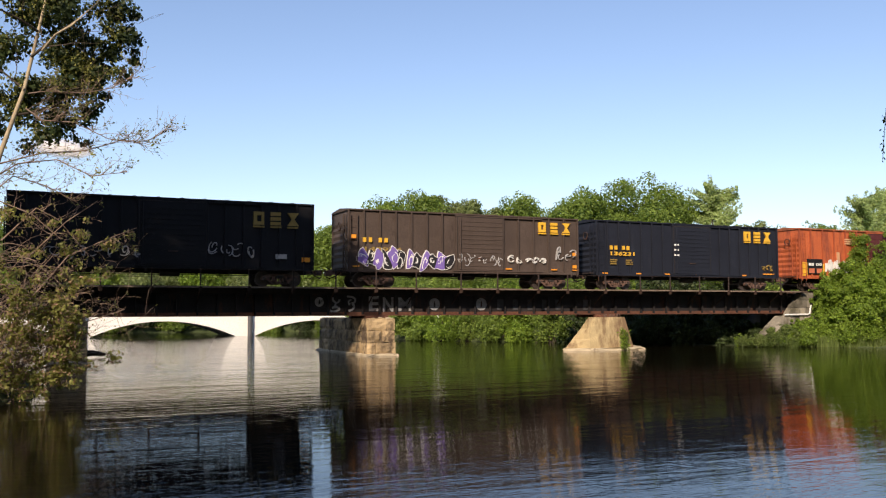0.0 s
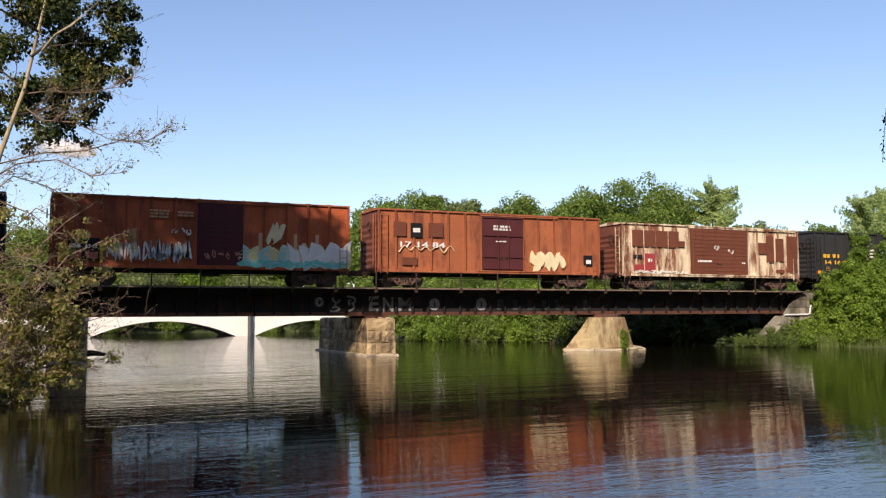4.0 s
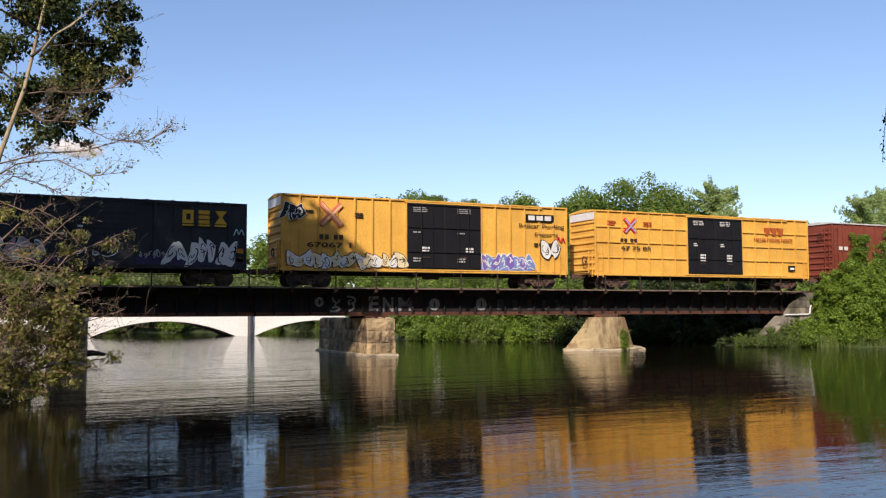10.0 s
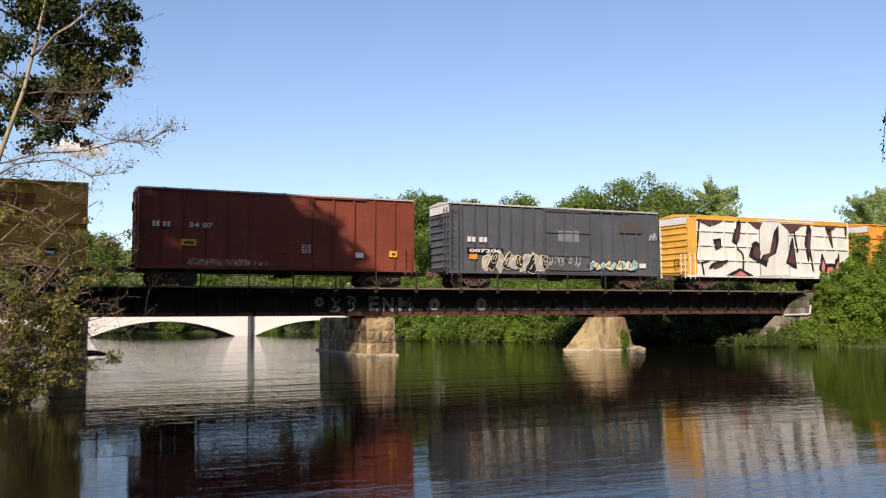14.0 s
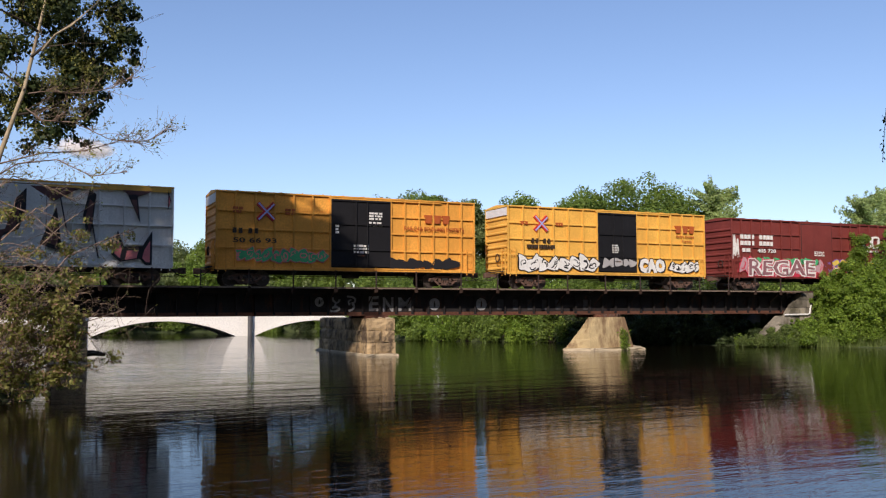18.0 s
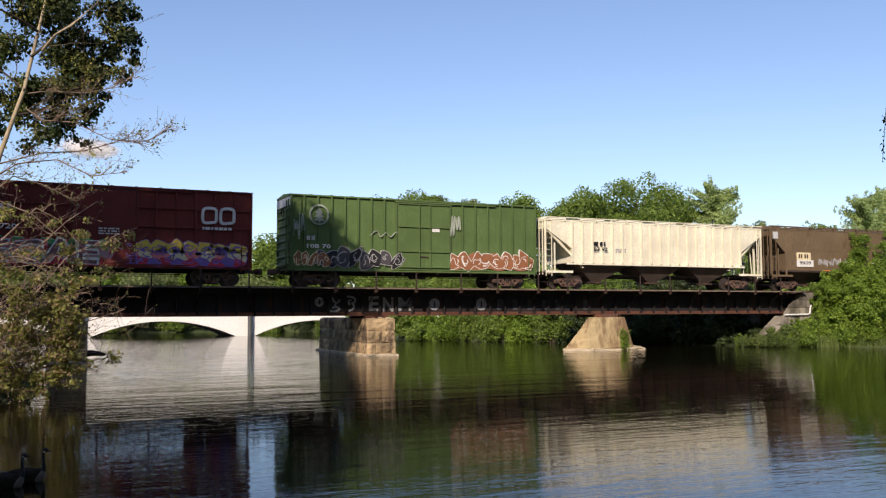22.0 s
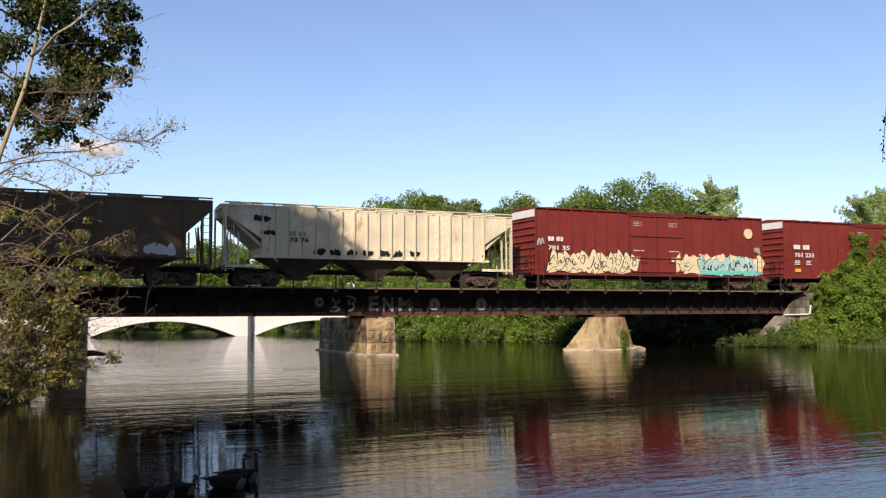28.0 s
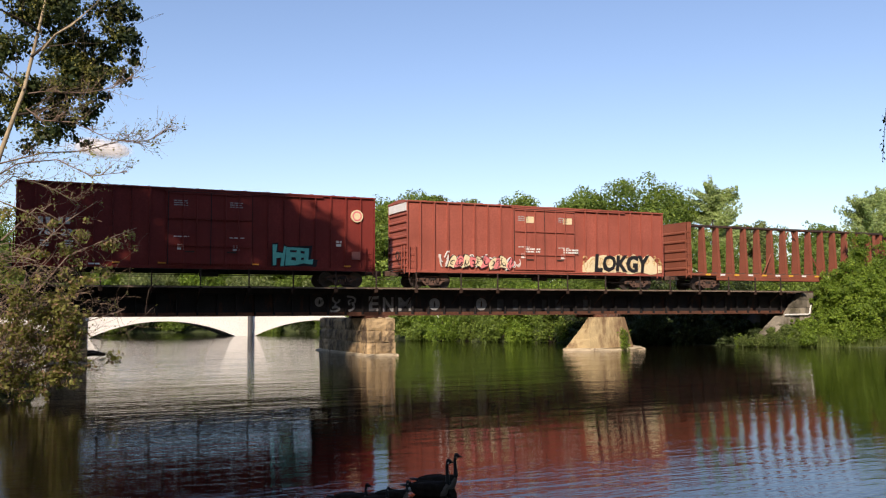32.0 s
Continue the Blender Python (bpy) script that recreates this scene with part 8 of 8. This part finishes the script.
BROWNF = surface("barred_brown_feathers", (0.026, 0.019, 0.014), 0.4, 14, 60, 0.9, spec=0.15, stain=(0.03, 0.023, 0.018), amount=0.4, stretch=(3, 1, 1), blotch=9)
PALEF = surface("pale_breast_feathers", (0.15, 0.125, 0.10), 0.15, 8, 50, 0.8)
WHITEF = surface("white_feathers", (0.42, 0.41, 0.39), 0.1, 8, 50, 0.8)


def goose(label, head_low=False, size=1.0):
    t = thing("goose", label, "goose", (0, 0, 0), group="swimming geese")
    part("body", lathe(Geo(), [(-0.44, 0, 0.12, 0.02, 0.02), (-0.36, 0, 0.10, 0.09, 0.06), (-0.2, 0, 0.07, 0.155, 0.125), (0.0, 0, 0.06, 0.18, 0.155), (0.18, 0, 0.07, 0.16, 0.15), (0.30, 0, 0.11, 0.11, 0.12), (0.36, 0, 0.14, 0.05, 0.06)]), BROWNF, t, smooth=True)
    part("breast", lathe(Geo(), [(0.16, 0, 0.04, 0.13, 0.12), (0.29, 0, 0.07, 0.125, 0.125), (0.365, 0, 0.12, 0.085, 0.09), (0.39, 0, 0.14, 0.03, 0.04)]), PALEF, t, "pale buff breast", smooth=True)
    for s in (-1, 1):
        part("wing", lathe(Geo(), [(-0.42, s * 0.03, 0.155, 0.02, 0.015), (-0.25, s * 0.11, 0.14, 0.05, 0.06), (0.0, s * 0.14, 0.13, 0.055, 0.085), (0.2, s * 0.11, 0.13, 0.045, 0.06), (0.27, s * 0.09, 0.13, 0.015, 0.02)]), BROWNF, t, smooth=True)
    part("tail", lathe(Geo(), [(-0.60, 0, 0.15, 0.05, 0.012), (-0.5, 0, 0.145, 0.07, 0.02), (-0.40, 0, 0.13, 0.06, 0.03)]), BLACKF, t, "black tail", smooth=True)
    part("rump", lathe(Geo(), [(-0.46, 0, 0.09, 0.03, 0.03), (-0.40, 0, 0.09, 0.085, 0.05), (-0.33, 0, 0.08, 0.08, 0.05)]), WHITEF, t, "white rump", smooth=True)
    up = 0.32 if head_low else 0.50
    line = [(0.31, 0, 0.14), (0.37, 0, 0.22), (0.36, 0, 0.34 * up / 0.5), (0.35, 0, up - 0.04), (0.375, 0, up + 0.03)]
    part("neck", Geo().tube(line, [0.068, 0.05, 0.036, 0.033, 0.036], 10), BLACKF, t, "slender black neck", smooth=True)
    head = part("head", lathe(Geo(), [(0.335, 0, up + 0.03, 0.02, 0.02), (0.365, 0, up + 0.04, 0.038, 0.042), (0.41, 0, up + 0.04, 0.038, 0.04), (0.45, 0, up + 0.03, 0.022, 0.024)]), BLACKF, t, smooth=True)
    part("bill", lathe(Geo(), [(0.44, 0, up + 0.028, 0.02, 0.02), (0.48, 0, up + 0.022, 0.016, 0.013), (0.515, 0, up + 0.016, 0.008, 0.006)], 8), BLACKF, head, smooth=True)
    for s in (-1, 1):
        part("cheek_patch", lathe(Geo(), [(0.366, s * 0.032, up + 0.012, 0.004, 0.008), (0.385, s * 0.034, up + 0.014, 0.006, 0.016), (0.400, s * 0.032, up + 0.018, 0.004, 0.008)], 8), WHITEF, head, "white cheek patch", smooth=True)
    for ob in (t, *t.children_recursive):
        if ob.data:
            ob.data.transform(Matrix.Diagonal((0.68 * size, 0.75 * size, 0.85 * size, 1)))
    return t


GEESE = [(goose("black-necked brown goose swimming with its head up"), 0.0, 0.0), (goose("black-necked brown goose swimming close beside another"), 0.30, 0.38),
         (goose("brown goose trailing with its neck drawn in", True, 0.8), -0.72, -0.38), (goose("brown goose trailing last with its neck drawn in", True, 0.8), -1.30, -0.5), (goose("young brown goose following the others", True, 0.72), -1.0, -0.62)]
SWIM = [(0.0, -11.0, 19.8), (12.0, -5.3, 17.2), (21.5, -0.3, 14.75), (22.5, 0.02, 14.6), (24.0, 0.62, 14.3), (25.0, 1.17, 14.05), (27.5, 2.47, 13.4), (28.5, 2.94, 13.03), (29.5, 3.48, 12.62), (30.5, 4.12, 12.17), (31.0, 4.43, 11.95), (31.5, 4.77, 11.72), (32.0, 5.13, 11.5)]


def bird(label):
    t = thing("bird", label, "bird", (0, 0, 0))
    part("body", lathe(Geo(), [(-0.13, 0, 0, 0.01, 0.008), (-0.05, 0, 0, 0.03, 0.03), (0.05, 0, 0, 0.03, 0.03), (0.11, 0, 0.01, 0.01, 0.01)], 8), BLACKF, t, smooth=True)
    for s in (-1, 1):
        part("wing", Geo().add([(0.06, s * 0.02, 0.01), (-0.04, s * 0.02, 0.01), (-0.08, s * 0.3, 0.10), (0.02, s * 0.16, 0.09), (0.06, s * 0.02, 0.0), (-0.04, s * 0.02, 0.0), (-0.08, s * 0.3, 0.092), (0.02, s * 0.16, 0.08)],
                               [(0, 1, 2, 3), (7, 6, 5, 4), (0, 3, 7, 4), (1, 5, 6, 2), (2, 6, 7, 3), (0, 4, 5, 1)]), BLACKF, t)
    return t


BIRDS = [(bird("small dark bird flying over the river"), [(0.0, (-70, 95, 62)), (16.0, (6, 54, 33)), (17.0, (36.1, 50, 16.4)), (18.0, (72, 44, 22)), (32.0, (190, 60, 60))]),
         (bird("dark swallow flying past the trees"), [(0.0, (-100, 85, 52)), (18.0, (-14, 72, 30)), (19.0, (53.06, 60, 14.44)), (19.2, (64.55, 58, 14.98)), (19.4, (80, 56, 15.4)), (32.0, (300, 60, 60))])]


def cloud(label, at, size, seed):
    """A low lens of overlapping billows, thinning out toward its rim."""
    rng = np.random.default_rng(seed)
    t = thing("cloud", label, "cloud", at)
    for k in range(2):
        g = Geo()
        x, z = 0.2 - 0.4 * k, 0.03 * (-1) ** k
        lathe(g, [(size * (x + 0.75 * math.cos(a)), size * 0.05 * k, size * z, max(size * 0.20 * math.sin(a), 0.01), max(size * 0.27 * math.sin(a), 0.01)) for a in np.linspace(math.pi, 0, 12)], 20)
        part("billow", g, CLOUD_M, t, smooth=True)
    return t


def cloud_material():
    m, n, l, b = shader("thin_white_cloud")
    b.inputs["Base Color"].default_value = (0.95, 0.90, 0.86, 1)
    b.inputs["Roughness"].default_value = 1.0
    b.inputs["Specular IOR Level"].default_value = 0.0
    co, mp, ln = n.new("ShaderNodeTexCoord"), n.new("ShaderNodeMapping"), n.new("ShaderNodeVectorMath")
    mp.inputs["Scale"].default_value = (1 / 52, 0.0, 1 / 15)
    ln.operation = "LENGTH"
    l.new(co.outputs["Object"], mp.inputs["Vector"])
    l.new(mp.outputs["Vector"], ln.inputs[0])
    dens, add = ramp_node(n, l, noise_node(n, l, 0.028, 5), 0.2, 0.8), n.new("ShaderNodeMath")
    add.operation = "ADD"
    l.new(ln.outputs["Value"], add.inputs[0])
    l.new(dens, add.inputs[1])
    fac = ramp_node(n, l, add.outputs[0], 1.55, 0.60)
    fac.node.inputs["To Max"].default_value = 0.96
    tr, tl, ms, mx = n.new("ShaderNodeBsdfTransparent"), n.new("ShaderNodeBsdfTranslucent"), n.new("ShaderNodeMixShader"), n.new("ShaderNodeMixShader")
    tl.inputs["Color"].default_value = (0.95, 0.90, 0.86, 1)
    l.new(b.outputs[0], ms.inputs[1])
    l.new(tl.outputs[0], ms.inputs[2])
    l.new(fac, mx.inputs["Fac"])
    l.new(tr.outputs[0], mx.inputs[1])
    l.new(ms.outputs[0], mx.inputs[2])
    l.new(mx.outputs[0], n["Material Output"].inputs["Surface"])
    return m


CLOUD_M = cloud_material()
CLOUD = cloud("small white fair-weather cloud", (60, 1500, 256), 74, 601)

# ---- what moves ----
def train_way(t):
    """Metres that the train has gone at t seconds."""
    return 12.66817 * t - 0.57455 * t * t / 32 + 0.39466 * t ** 3 / 1024


def motions():
    times_s = [0.0] + [float(k) for k in range(1, 32)] + [32.0]
    for car, mid in TRAIN:
        walk(car, [(t, pose(mid - train_way(t), TRACK_Y, RAIL)) for t in times_s])
    for w, at, along in WHEELS:
        # turning while the wheel is near the view, at rest angle before and after
        t_in = round(max(0.0, (along - 66) / 12.3) * 30) / 30
        t_out = min(32.0, (along + 2) / 12.3)
        ts = [0.0]
        t = t_in
        while t < t_out and t < 32.0:
            if t > ts[-1] + 0.02:
                ts.append(t)
            t += 1.0 / 30
        rows = [(t, pose(*at, 0, -math.degrees(train_way(t) / 0.42), 0)) for t in ts if t > 0 or t_in == 0]
        first = rows[0][1] if rows else pose(*at)
        last = rows[-1][1] if rows else pose(*at)
        if not rows or rows[0][0] > 0:
            rows.insert(0, (0.0, first))
        if rows[-1][0] < 32.0:
            rows.append((32.0, last))
        walk(w, rows)
    for k, (g, back, near) in enumerate(GEESE):
        rows = []
        for i, (t, x, y) in enumerate(SWIM):
            x2, y2 = SWIM[min(i + 1, len(SWIM) - 1)][1:]
            x1, y1 = SWIM[max(i - 1, 0)][1:]
            rows.append((t, pose(x + back * 0.9 + 0.04 * math.sin(i * 2.1 + k), y + near + 0.3 * max(0.0, -back), 0.0, 0, 0, math.degrees(math.atan2(y2 - y1, x2 - x1)) + 3 * math.sin(i + k))))
        walk(g, rows)
    for b, line in BIRDS:
        walk(b, [(t, pose(*at)) for t, at in line])
    walk(CLOUD, [(0.0, pose(52, 1500, 256)), (32.0, pose(108, 1500, 260))])
    walk(WATER, [(0.0, pose(0, 0, 0)), (32.0, pose(-3.0, -14.0, 0))])


motions()
